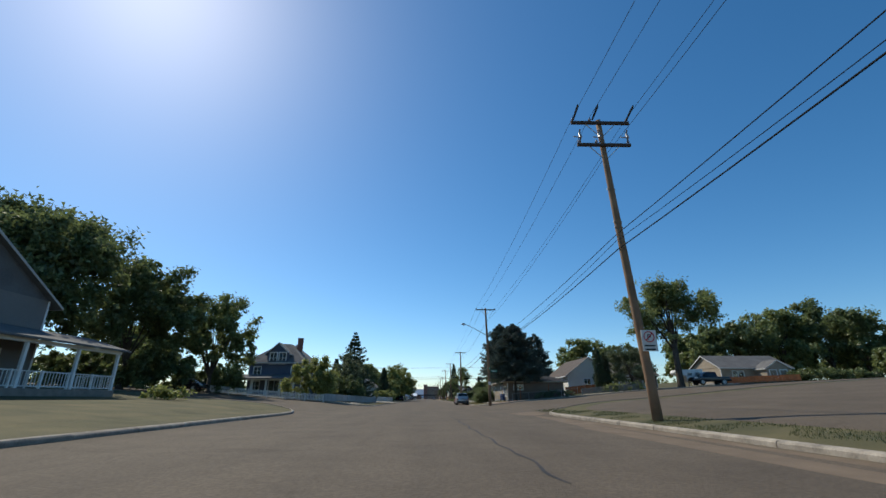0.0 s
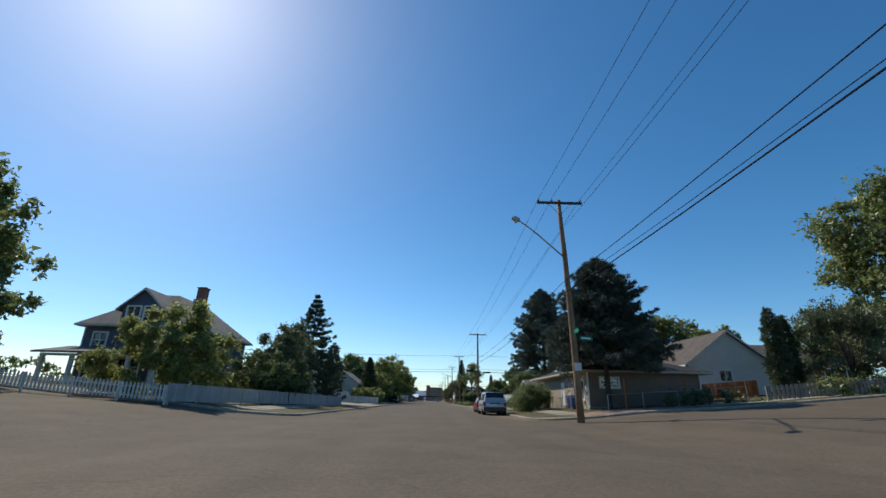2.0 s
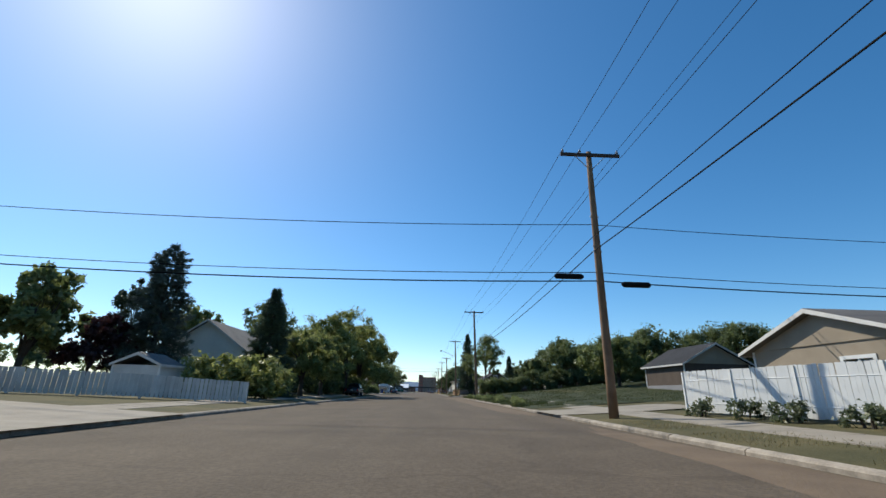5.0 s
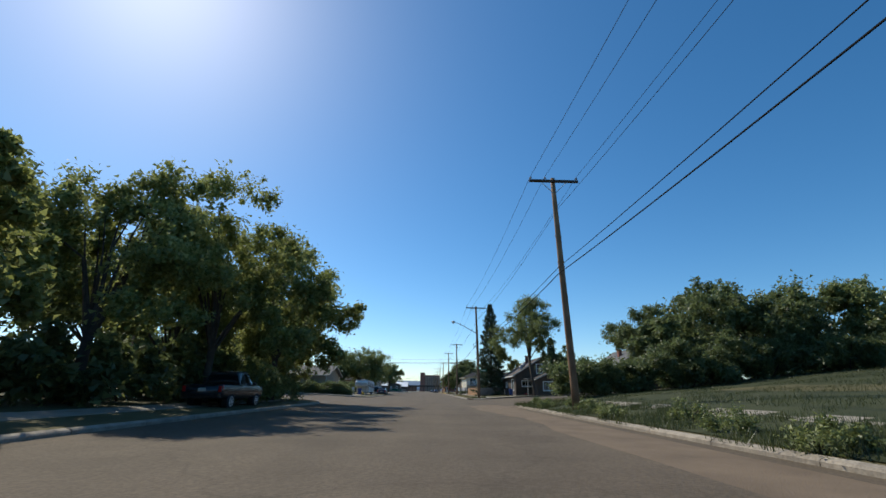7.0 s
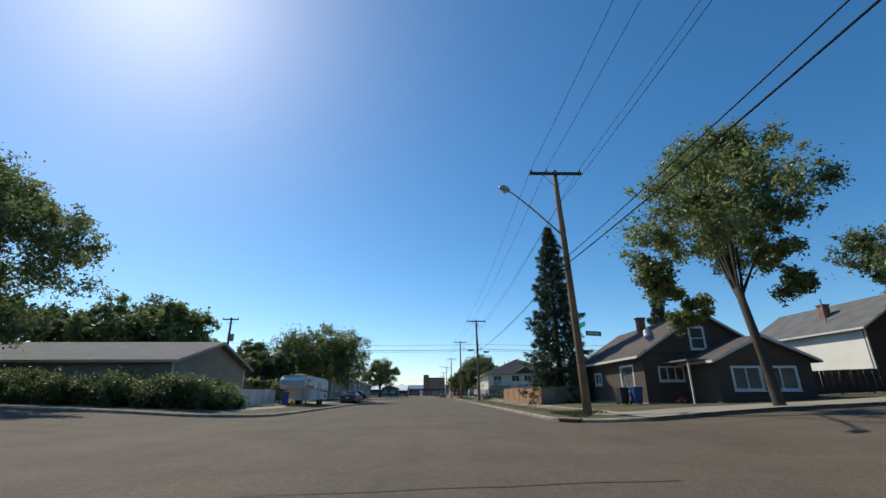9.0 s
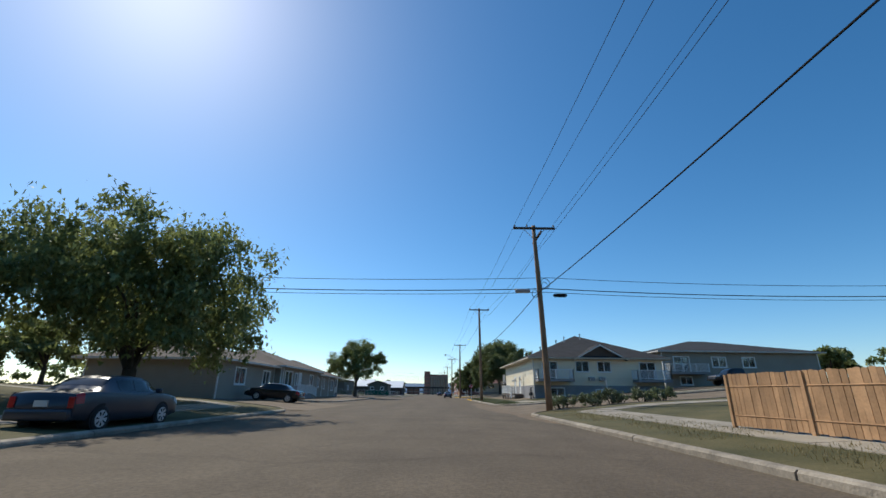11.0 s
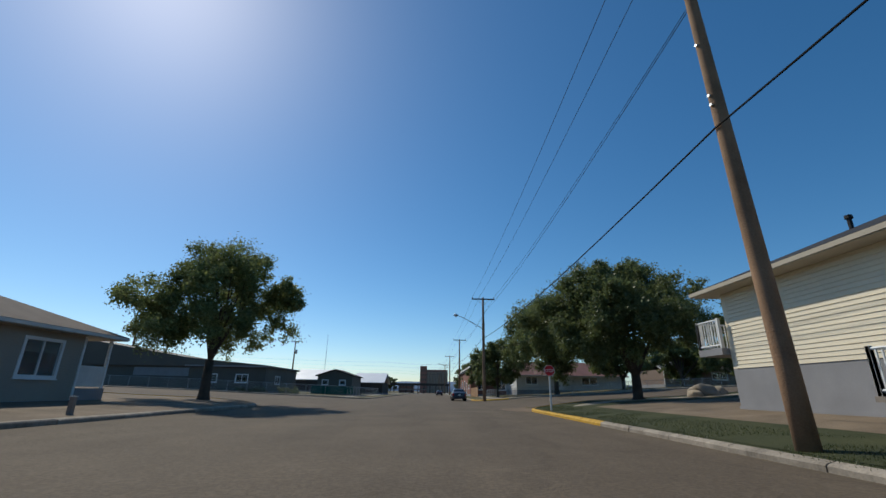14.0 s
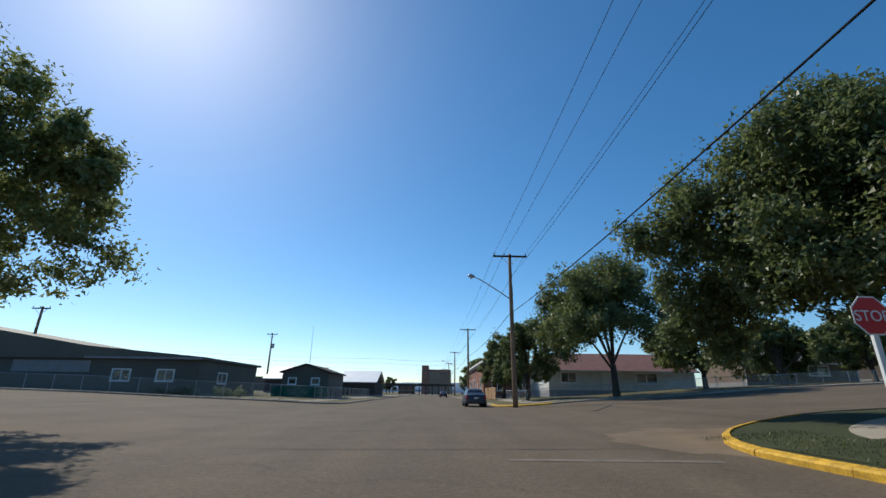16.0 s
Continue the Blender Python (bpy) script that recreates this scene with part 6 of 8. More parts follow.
tree(37.6, 66.4, 20.0, 7.4, 74, LEAF, 0.5, 0.30, "tall spreading elm with open crown", 105, 130, 0.24, fine=1.0)
shrub(29, 67.2, 6, 2, 1.3, 75, LEAF_YEL, "weedy yellow-green border plants", "shrub", 0.14, 80)
shrub(19, 67.4, 7, 1.6, 1.0, 76, LEAF_GREY, "weedy border plants along the wire fence", "shrub", 0.13, 70)
tree(38, 108, 15.3, 7, 77, LEAF, 0.35, 0.15, "rounded bright-green yard tree with dense crown", 90, 110, 0.3)
tree(48, 112, 14.5, 7, 78, LEAF, 0.35, 0.15, "rounded bright-green yard tree with dense crown", 80, 110, 0.3)
zb = up(52, 77)
h = house("tan_bungalow", "tan stucco bungalow with a grey roof and porch", 50.5, 63, 76, 85, zb, 2.7, STUCCO_TAN, {"S": [(52.5, 54.5, 1.0, 2.1, "window"), (61.2, 62.4, 0.9, 2.1, "window")]})
roof_gable(h, "x", 76, 85, 50.5, 63, zb + 2.7, 2.2, 0.5, SHINGLE_GREY)
gable_end(h, "x", 76, 85, 50.45, zb + 2.7, 2.2, STUCCO_TAN)
part("porch_room", boxed(56.5, 60.5, 73.2, 76, zb, zb + 2.4), STUCCO_TAN, h)
roof_gable(h, "y", 56.5, 60.5, 73.2, 76, zb + 2.4, 1.2, 0.3, SHINGLE_GREY, 0.2)
gable_end(h, "y", 56.5, 60.5, 73.15, zb + 2.4, 1.2, STUCCO_TAN)
opening(h, "S", 73.2, 57.0, 58.2, zb + 0.9, zb + 2.1, "window")
opening(h, "S", 73.2, 58.8, 60.0, zb + 0.9, zb + 2.1, "window")
fence("wood_fence", "low orange wooden fence along the pavement", [(45, 69), (58, 68.4)], 0.9, 0.18, 0.16, ORANGE_WOOD, False)
shrub(66, 71, 14, 3, 1.6, 79, LEAF_DARK, "clipped dark hedge along the pavement", "hedge", 0.18, 120, 80)
for i, (x, y, top, r) in enumerate([(58, 96, 15, 7), (68, 98, 18, 8.5), (79, 97, 21, 9.5), (90, 96, 24, 10), (101, 99, 22, 10), (113, 96, 21, 9), (85, 76, 10, 5)]):
    tree(x, y, top, r, 80 + i, LEAF_DARK if i % 2 else LEAF, 0.4, 0.1, "large dense dark-green yard tree", 110, 120, 0.36)
PAINT_DARK = material("black_car_paint", (0.012, 0.013, 0.016), 0.25, vary=0.1, spec=0.6, bump=0.0)
PAINT_SILVER = material("silver_car_paint", (0.46, 0.47, 0.48), 0.35, metal=0.5, vary=0.06, spec=0.5, bump=0.0)
PAINT_RED = material("red_car_paint", (0.24, 0.012, 0.014), 0.28, vary=0.08, spec=0.6, bump=0.0)
PAINT_BLUE = material("dark_blue_car_paint", (0.025, 0.03, 0.045), 0.28, vary=0.08, spec=0.6, bump=0.0)
SEDAN = [(0, 0.3, 0.9, 0.9, 0.82, 0.5), (0.35, 0.28, 0.96, 0.96, 0.88, 0.5), (0.75, 0.24, 0.97, 0.97, 0.9, 0.55), (1.35, 0.22, 0.97, 1.36, 0.91, 0.62), (1.9, 0.22, 0.96, 1.43, 0.91, 0.66), (2.6, 0.22, 0.95, 1.41, 0.91, 0.66), (3.1, 0.22, 0.94, 1.28, 0.9, 0.62), (3.55, 0.22, 0.93, 0.93, 0.9, 0.6), (4.2, 0.24, 0.84, 0.84, 0.86, 0.6), (4.55, 0.3, 0.7, 0.7, 0.76, 0.5)]
HATCH = [(0, 0.36, 0.97, 0.97, 0.81, 0.5), (0.06, 0.28, 1.03, 1.04, 0.85, 0.58), (0.17, 0.25, 1.06, 1.22, 0.86, 0.61), (0.36, 0.23, 1.05, 1.41, 0.87, 0.64), (0.62, 0.22, 1.04, 1.47, 0.87, 0.66), (1.1, 0.22, 1.01, 1.49, 0.87, 0.66), (1.7, 0.22, 0.98, 1.48, 0.87, 0.66), (2.2, 0.22, 0.95, 1.41, 0.87, 0.64), (2.65, 0.22, 0.92, 1.25, 0.87, 0.62), (3.1, 0.22, 0.89, 0.9, 0.86, 0.6), (3.7, 0.25, 0.76, 0.76, 0.82, 0.6), (3.98, 0.3, 0.62, 0.62, 0.72, 0.5)]
VAN = [(0, 0.34, 1.0, 1.0, 0.93, 0.7), (0.08, 0.3, 1.06, 1.1, 0.95, 0.72), (0.3, 0.27, 1.08, 1.66, 0.96, 0.74), (0.7, 0.24, 1.07, 1.73, 0.97, 0.77), (1.7, 0.24, 1.05, 1.76, 0.97, 0.79), (2.6, 0.24, 1.03, 1.74, 0.97, 0.78), (3.2, 0.24, 1.02, 1.55, 0.97, 0.74), (3.9, 0.24, 1.0, 1.0, 0.95, 0.7), (4.5, 0.26, 0.9, 0.9, 0.9, 0.65), (4.85, 0.32, 0.75, 0.75, 0.8, 0.55)]
TRUCK = [(0, 0.5, 1.1, 1.1, 0.95, 0.7), (1.9, 0.45, 1.12, 1.12, 0.97, 0.7), (2.0, 0.45, 1.15, 1.72, 0.97, 0.72), (2.4, 0.45, 1.15, 1.82, 0.97, 0.74), (3.2, 0.45, 1.15, 1.82, 0.97, 0.74), (3.7, 0.45, 1.14, 1.62, 0.97, 0.72), (4.2, 0.45, 1.13, 1.13, 0.96, 0.7), (5.0, 0.48, 1.08, 1.08, 0.94, 0.7), (5.35, 0.5, 0.95, 0.95, 0.88, 0.6)]
car("pickup_truck", "dark pickup truck parked by the side street", 44.0, 65.2, 90, PAINT_DARK, TRUCK, wheel_at=(1.1, 4.3), wheel_r=0.38, half=0.95, category="truck")
ct = thing("truck_camper", "white cab-over camper parked behind the dark pickup", "camper", (38.2, 67.6, up(40, 67.6)), 90)
bm = bmesh.new()
prism(bm, [(-3.2, 0.55), (-0.6, 0.55), (-0.5, 1.5), (0.7, 1.65), (0.85, 1.95), (0.6, 2.35), (-3.2, 2.45)], "x", -1.05, 1.05)
bmesh.ops.bevel(bm, geom=list(bm.edges), offset=0.05, segments=2, affect="EDGES")
part("body", bm, WHITE, ct)
for yy in (-2.6, -1.4):
    part("side_window", boxed(-1.07, -1.045, yy, yy + 0.7, 1.5, 1.95, 0.008), GLASS, ct)
for sx in (-0.9, 0.9):
    for yy in (-3.0, -0.8):
        part("jack_leg", boxed(sx - 0.05, sx + 0.05, yy - 0.05, yy + 0.05, -0.15, 0.7), STEEL, ct)
v = car("minivan", "silver minivan with dark lower bumper, parked at the kerb", 5.3, 75.2, 0, PAINT_SILVER, VAN, 1.05, wheel_at=(0.95, 3.85), wheel_r=0.33, half=0.96, dark_lower=True, category="van")
for sx in (-1, 1):
    bm = bmesh.new()
    tube(bm, [(sx * 0.66, 0.6, 1.8), (sx * 0.68, 1.6, 1.83), (sx * 0.66, 2.5, 1.8)], 0.02, 6)
    part("roof_rail", bm, BLACK, v)
    for yy in (2.15, 3.0):
        part("door_handle", boxed(sx * 0.975 - 0.02, sx * 0.975 + 0.02, yy, yy + 0.22, 0.86, 0.91, 0.01), BLACK, v)
part("garnish", boxed(-0.42, 0.42, -0.02, 0.03, 0.86, 0.95, 0.02), DARK_BIN, v)
car("hatchback", "red hatchback parked in front of the minivan", 5.3, 82.7, 0, PAINT_RED, HATCH, 0.97, wheel_at=(0.62, 3.1), wheel_r=0.31, half=0.86)
car("sedan", "black sedan parked in the side street", -33, 57.4, -90, PAINT_DARK, SEDAN, wheel_at=(0.85, 3.5), half=0.9)

# ---- white board fence and garage on the right ----
fence("board_fence", "tall white painted board fence", [(11.2, 114.2), (14.3, 94.2)], 1.62, 0.16, 0.152, WHITE, False, posts=2.4)
for i in range(6):
    shrub(10.75 + 0.32 * i, 112.6 - i * 1.9, 0.8, 0.9, 0.7 + 0.12 * (i % 3), 141 + 5 * i, LEAF_GREY, "tall dusty weeds at the foot of the white fence", "weed_clump", 0.07, 60, 8, stems=3, category="weed")
zb = up(16, 97)
h = house("shed", "small white gabled shed behind the white fence", 15.2, 17.4, 96.0, 98.6, zb, 1.9, OFF_WHITE, category="shed")
roof_gable(h, "y", 15.2, 17.4, 96.0, 98.6, zb + 1.9, 0.9, 0.15, SHINGLE_GREY, 0.15)
gable_end(h, "y", 15.2, 17.4, 95.95, zb + 1.9, 0.9, OFF_WHITE)
zb = up(18, 108) - 0.05
h = house("low_garage", "low tan garage with shallow gabled roof", 15.6, 30, 108.3, 115.6, zb, 2.5, STUCCO_TAN, {"W": [(110, 111.2, 1.0, 1.9, "window")]}, "garage")
roof_gable(h, "x", 108.3, 115.6, 15.6, 30, zb + 2.5, 1.25, 0.5, SHINGLE_GREY)
gable_end(h, "x", 108.3, 115.6, 15.55, zb + 2.5, 1.25, STUCCO_TAN)
h = house("dark_shed", "small dark gabled shed with tan front", 23.0, 29.0, 134, 141, up(26, 136), 2.0, STUCCO_BROWN, category="shed")
roof_gable(h, "y", 23.0, 29.0, 134, 141, up(26, 136) + 2.0, 1.7, 0.3, SHINGLE_DARK)
gable_end(h, "y", 23.0, 29.0, 133.95, up(26, 136) + 2.0, 1.7, STUCCO_TAN)
for i, (x, y, top, r) in enumerate([(24, 150, 8.5, 5), (31, 152, 10, 6), (40, 150, 10.5, 6.5), (50, 148, 11, 6.5), (20.4, 174.5, 7.2, 3.6), (27.5, 175, 11.6, 6.2), (35, 175.5, 11.2, 5.6), (44, 175, 10.5, 5), (55, 172, 10.5, 5)]):
    tree(x, y, top, r, 100 + i, LEAF_DARK if i % 3 else LEAF, 0.25, 0.08, "dense dark-green tree behind the grass lot", 90, 120, 0.22, fine=1.2)
for i in range(7):
    shrub(12.6 + i * 6.0, 171.4 - (i % 2), 6.6, 3.6, 3.0 + 0.4 * (i % 3), 120 + i, LEAF_DARK, "dense dark hedge along the lot", "hedge", 0.10, 300, 95)
h = house("low_roof_house", "low house with a brown roof behind the hedge", 46, 60, 156, 164, up(52, 160), 2.6, STUCCO_TAN, {"W": [(158, 160, 1, 2, "window")]})
roof_hip(h, 46, 60, 156, 164, up(52, 160) + 2.6, 1.8, 0.6, SHINGLE_BROWN)
GRASSBLADE = leaf_material("grass_blade", (0.036, 0.053, 0.014), (0.10, 0.115, 0.042))
DRYBLADE = leaf_material("dry_grass_blade", (0.12, 0.10, 0.045), (0.30, 0.25, 0.12))
weeds("tall_weeds", kerb_right(150) + 0.15, 9.6, 126, 172, 26000, 0.22, 130, GRASSBLADE, "tall green weeds along the kerb")
weeds("meadow_grass", 9.5, 30, 124, 172, 60000, 0.14, 131, GRASSBLADE, "rough green meadow grass of the vacant lot")
for i in range(14):
    shrub(6.95 + 0.5 * (i % 3), 128 + i * 3.1, 0.9, 0.9, 0.55, 140 + i, LEAF, "clump of grey-green roadside weeds", "weed_clump", 0.04, 150, 9, stems=2, category="weed")
weeds("verge_grass", kerb_right(230) + 0.3, 8.4, 204, 246, 9000, 0.08, 132, DRYBLADE, "short dry grass of the boulevard")
weeds("verge_grass", 6.2, 8.2, 200.0, 204.5, 3500, 0.16, 137, GRASSBLADE, "longer green grass round a pole")
weeds("verge_grass", kerb_right(280) + 0.3, 8.4, 261, 303, 22000, 0.045, 133, GRASSBLADE, "short green grass of the boulevard")
weeds("verge_grass", kerb_right(20) + 0.9, 9.8, 0, 34, 12000, 0.06, 134, GRASSBLADE, "short green grass of the boulevard")
weeds("verge_grass", -11.5, -8.6, 70, 98, 8000, 0.06, 135, DRYBLADE, "short dry grass of the boulevard")
weeds("verge_grass", 6.9, 9.2, 66, 112, 8000, 0.06, 136, DRYBLADE, "short dry grass of the boulevard")
car("pickup_truck", "dark pickup truck in the shade of the trees", -10.6, 160.5, 0, PAINT_DARK, TRUCK, wheel_at=(1.1, 4.3), wheel_r=0.36, half=0.95, category="truck")

# ---- second corner, right: brown stucco house ----
zb = up(15, 210) - 0.1
h = house("brown_house", "dark brown stucco house with steep gable and porch wing", 13.8, 22.2, 209, 221.5, zb, 3.2, STUCCO_BROWN,
          {"S": [(14.8, 16.4, 1.5, 2.3, "window_three")], "W": [(210.6, 212.6, 0.9, 2.5, "window_one"), (216.5, 217.8, 1.4, 2.2, "window")]}, trim=False)
roof_gable(h, "y", 13.8, 22.2, 209, 221.5, zb + 3.2, 2.6, 0.5, SHINGLE_BROWN, fascia=OFF_WHITE)
gable_end(h, "y", 13.8, 22.2, 208.95, zb + 3.2, 2.6, STUCCO_BROWN)
opening(h, "S", 208.93, 17.2, 18.1, zb + 3.5, zb + 4.85, "window_sash")
w = house("porch_wing", "brown stucco porch wing with boarded windows", 16.4, 22.0, 205.6, 208.9, zb, 2.55, STUCCO_BROWN, {"S": [(17.3, 18.9, 0.9, 2.1, "window_blind"), (19.2, 21.0, 0.9, 2.1, "window_blind")]}, "house wing", trim=False)
roof_gable(w, "y", 16.4, 22.0, 205.6, 208.6, zb + 2.55, 1.25, 0.4, SHINGLE_BROWN, fascia=OFF_WHITE)
gable_end(w, "y", 16.4, 22.0, 205.55, zb + 2.55, 1.25, STUCCO_BROWN)
part("canopy", boxed(14.9, 16.35, 205.9, 209, zb + 2.5, zb + 2.6), SHINGLE_GREY, w)
part("canopy_post", boxed(15.0, 15.08, 206.0, 206.08, zb - 0.1, zb + 2.5, 0.01), OFF_WHITE, w)
chimney(h, 17.2, 215.5, zb + 4.6, zb + 6.5, 0.55)
for (sx, sy) in ((15.0, 210.2), (15.6, 211.4)):
    d = thing("satellite_dish", "small grey satellite dish on the roof", "dish", (sx, sy, zb + 4.0 + (sx - 15) * 0.6))
    bm = bmesh.new()
    tube(bm, [(0, 0, -0.4), (0, 0, 0.4)], 0.025, 6)
    part("mast", bm, STEEL, d)
    bm = bmesh.new()
    tube(bm, [(0, -0.02, 0.42), (0.0, -0.08, 0.46), (0, -0.12, 0.47)], [0.05, 0.3, 0.36], 16)
    part("reflector", bm, STEEL, d, smooth=True)
bin_cart(12.9, 208.6, BLUE_BIN, "blue plastic refuse cart beside the brown house")
bin_cart(12.3, 209.2, DARK_BIN, "dark plastic refuse cart beside the brown house")
bk = thing("tricycle", "toppled red children's tricycle on the grass", "toy", (14.8, 206.8, up(14.8, 206.8)), 20)
for wx in (-0.35, 0.3):
    bm = bmesh.new()
    tube(bm, [(wx + 0.16 * math.cos(a), 0.16 * math.sin(a), 0.14) for a in [k * math.tau / 14 for k in range(15)]], 0.02, 5, False)
    part("wheel", bm, BLACK, bk)
bm = bmesh.new()
tube(bm, [(-0.35, 0, 0.14), (0, 0.1, 0.3), (0.3, 0, 0.16), (0.35, 0.25, 0.3)], 0.022, 6)
part("frame", bm, RED_SIGN, bk)
fence("board_fence", "new orange-brown cedar board fence", [(9.2, 218.2), (8.4, 233)], 1.35, 0.15, 0.14, CEDAR, False)
fence("board_fence", "dark weathered fence of upright boards", [(9.3, 218.2), (13.6, 219.2)], 1.3, 0.15, 0.14, PLANK, False)
spruce(11.6, 220.5, 17.0, 3.1, 150, NEEDLE_G, 0.05, "very tall narrow dark spruce", levels=48, arms=11, power=0.7)
spruce(24.5, 226, 11.5, 2.2, 151, NEEDLE_G, 0.06, "small spruce behind the brown house")
tree(14.3, 198.8, 14.7, 5.6, 152, LEAF, 0.21, 0.28, "leaning boulevard tree with open ragged crown", 60, 110, 0.2, lean=(-1.5, 0.4), fine=1.7, boughs=((-4.4, 0, 5.4, 1.5, 9), (-2.6, 0.5, 4.2, 1.2, 6), (1.4, -0.4, 5.6, 1.3, 7)))
zb = up(33, 214)
# south front and gable in brown: the front's shade is put into its colour
h = house("white_sided_house", "tall white-sided house, shaded front coloured dark brown, grey roof", 32.2, 40.6, 211.8, 224, zb, 4.7, {"W": SID_WHITE, "S": STUCCO_BROWN, "E": SID_WHITE, "N": SID_WHITE}, {"S": [(34.3, 35.6, 0.9, 2.2, "window"), (34.3, 35.4, 3.0, 4.2, "window_sash")], "W": [(220, 220.8, 1.5, 2.2, "window_one")]})
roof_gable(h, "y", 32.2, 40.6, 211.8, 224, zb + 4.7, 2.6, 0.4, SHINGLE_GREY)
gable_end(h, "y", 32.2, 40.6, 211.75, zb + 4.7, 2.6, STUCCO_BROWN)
chimney(h, 34.4, 217, zb + 5.4, zb + 7.2, 0.6)
bm = bmesh.new()
tube(bm, [(33.4, 216, zb + 5.0), (33.4, 216, zb + 7.6)], 0.06, 7)
part("stove_pipe", bm, STEEL, h)
fence("board_fence", "brown solid fence of upright boards", [(22.6, 209.5), (31.8, 209.8)], 1.5, 0.15, 0.145, DARK_WOOD, False)
for i, (x, y, top, r) in enumerate([(32.8, 204.0, 14.2, 6.0), (40, 204.4, 13.4, 5.6), (45, 210, 13, 6), (52, 216, 13, 6.5), (28, 236, 11, 5), (62, 212, 13, 7)]):
    tree(x, y, top, r, 155 + i, LEAF_DARK, 0.26, 0.08 if i else 0.42, "dense dark-green tree beside the white house", 110, 120, 0.2, fine=1.2)
shrub(39, 203.5, 9, 3, 3.6, 161, LEAF_DARK, "dark shrubs before the white house", "hedge", 0.18, 110, 70)

# ---- second corner, left ----
zb = up(-16, 212) - 0.1
h = house("hedge_house", "low tan house with a long grey roof behind a hedge", -42, -15.5, 207.3, 217.5, zb, 2.75, STUCCO_TAN)
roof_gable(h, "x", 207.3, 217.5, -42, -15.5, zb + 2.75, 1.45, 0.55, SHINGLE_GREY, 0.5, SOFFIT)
gable_end(h, "x", 207.3, 217.5, -15.75, zb + 2.75, 1.45, STUCCO_TAN)
for i in range(4):
    shrub(-14.6 - i * 4.9, 205.8 + 0.1 * i, 5.6, 2.0, 1.65 + 0.12 * (i % 2), 165 + i, LEAF_DARK, "dense dark clipped hedge on the corner", "hedge", 0.075, 330, 64)
shrub(-12.7, 207.6, 1.7, 3.2, 1.6, 171, LEAF_DARK, "dense dark hedge beside the house", "hedge", 0.11, 170, 40)
fence("board_fence", "white solid fence panel beside the pavement", [(-12.7, 209.4), (-12.8, 217.4)], 1.1, 0.3, 0.295, OFF_WHITE, False)
bin_cart(-11.75, 216.9, BLUE_BIN, "dark blue refuse cart beside the white panel", 20)
bm = bmesh.new()
tube(bm, [(-11.3, 217.2, up(-11.3, 217.2) - 0.02), (-11.3, 217.2, up(-11.3, 217.2) + 0.25), (-11.25, 217.15, up(-11.3, 217.2) + 0.42), (-11.2, 217.1, up(-11.3, 217.2) + 0.5)], [0.3, 0.28, 0.2, 0.04], 10)
tagged(part("yard_sack", bm, YELLOW, smooth=True), "bright yellow sack beside the camper", "sack")
rv = thing("camper_trailer", "old white and tan camper trailer with raised front overhang", "trailer", (-11.75, 218.5, up(-11.7, 220)), -3)
bm = bmesh.new()
prism(bm, [(1.55, 0.38), (6.6, 0.38), (6.75, 1.0), (6.7, 2.05), (6.3, 2.2), (0.35, 2.34), (0.02, 2.05), (0.0, 1.5), (0.25, 1.32), (1.5, 1.24)], "x", -1.12, 1.12)
bmesh.ops.bevel(bm, geom=list(bm.edges), offset=0.05, segments=2, affect="EDGES")
part("body", bm, WHITE, rv)
bm = bmesh.new()
prism(bm, [(0.2, 1.42), (6.7, 1.0), (6.7, 1.22), (0.1, 1.62)], "x", -1.135, 1.135)
part("stripe", bm, STUCCO_TAN, rv)
part("front_cap", boxed(-0.98, 0.98, -0.03, 0.02, 1.62, 1.98, 0.01), OFF_WHITE, rv)
bm = bmesh.new()
prism(bm, [(0.3, 2.34), (6.3, 2.2), (6.3, 2.28), (0.3, 2.42)], "x", -1.0, 1.0)
part("roof_rim", bm, OFF_WHITE, rv)
part("roof_hatch", boxed(-0.4, 0.3, 1.4, 2.1, 2.34, 2.55, 0.04), OFF_WHITE, rv)
for yy, z0 in ((0.55, 1.62), (2.2, 1.35), (4.6, 1.28)):
    part("side_window", boxed(1.11, 1.14, yy, yy + 0.85, z0, z0 + 0.5, 0.008), GLASS, rv)
part("side_door", boxed(1.11, 1.145, 3.45, 4.1, 0.5, 1.95, 0.01), OFF_WHITE, rv)
part("hatch_door", boxed(1.11, 1.14, 5.6, 6.2, 0.5, 0.9, 0.01), STUCCO_TAN, rv)
for sx in (-1, 1):
    for wy in (4.3, 5.0):
        bm = bmesh.new()
        tube(bm, [(sx * 0.9, wy, 0.3), (sx * 1.1, wy, 0.3)], 0.3, 18)
        part("wheel", bm, BLACK, rv)
    part("jack_stand", boxed(sx * 0.7 - 0.05, sx * 0.7 + 0.05, 1.6, 1.7, -0.1, 0.4), STEEL, rv)
    part("front_leg", boxed(sx * 0.7 - 0.05, sx * 0.7 + 0.05, 0.8, 0.9, -0.1, 1.32), STEEL, rv)
tree(-15.5, 243.6, 10.8, 7.1, 175, LEAF, 0.4, 0.02, "broad rounded willow with hanging foliage", 190, 140, 0.2, droop=0.45)
for i, (x, y, top, r, lf) in enumerate([(-33, 236, 12.5, 5.5, LEAF), (-41, 239, 14.8, 6.5, LEAF), (-52, 236, 13.5, 7, LEAF_DARK), (-62, 232, 13.5, 7, LEAF_DARK), (-21, 236, 6.5, 3.5, LEAF_DARK), (-27.6, 203.5, 16.6, 7.0, LEAF)]):
    tree(x, y, top, r, 180 + i, lf, 0.3, 0.15 if y > 210 else 0.03, "leafy tree behind the low house", 85 if y > 210 else 130, 120, 0.27 if y > 210 else 0.2, fine=None if y > 210 else 1.3)
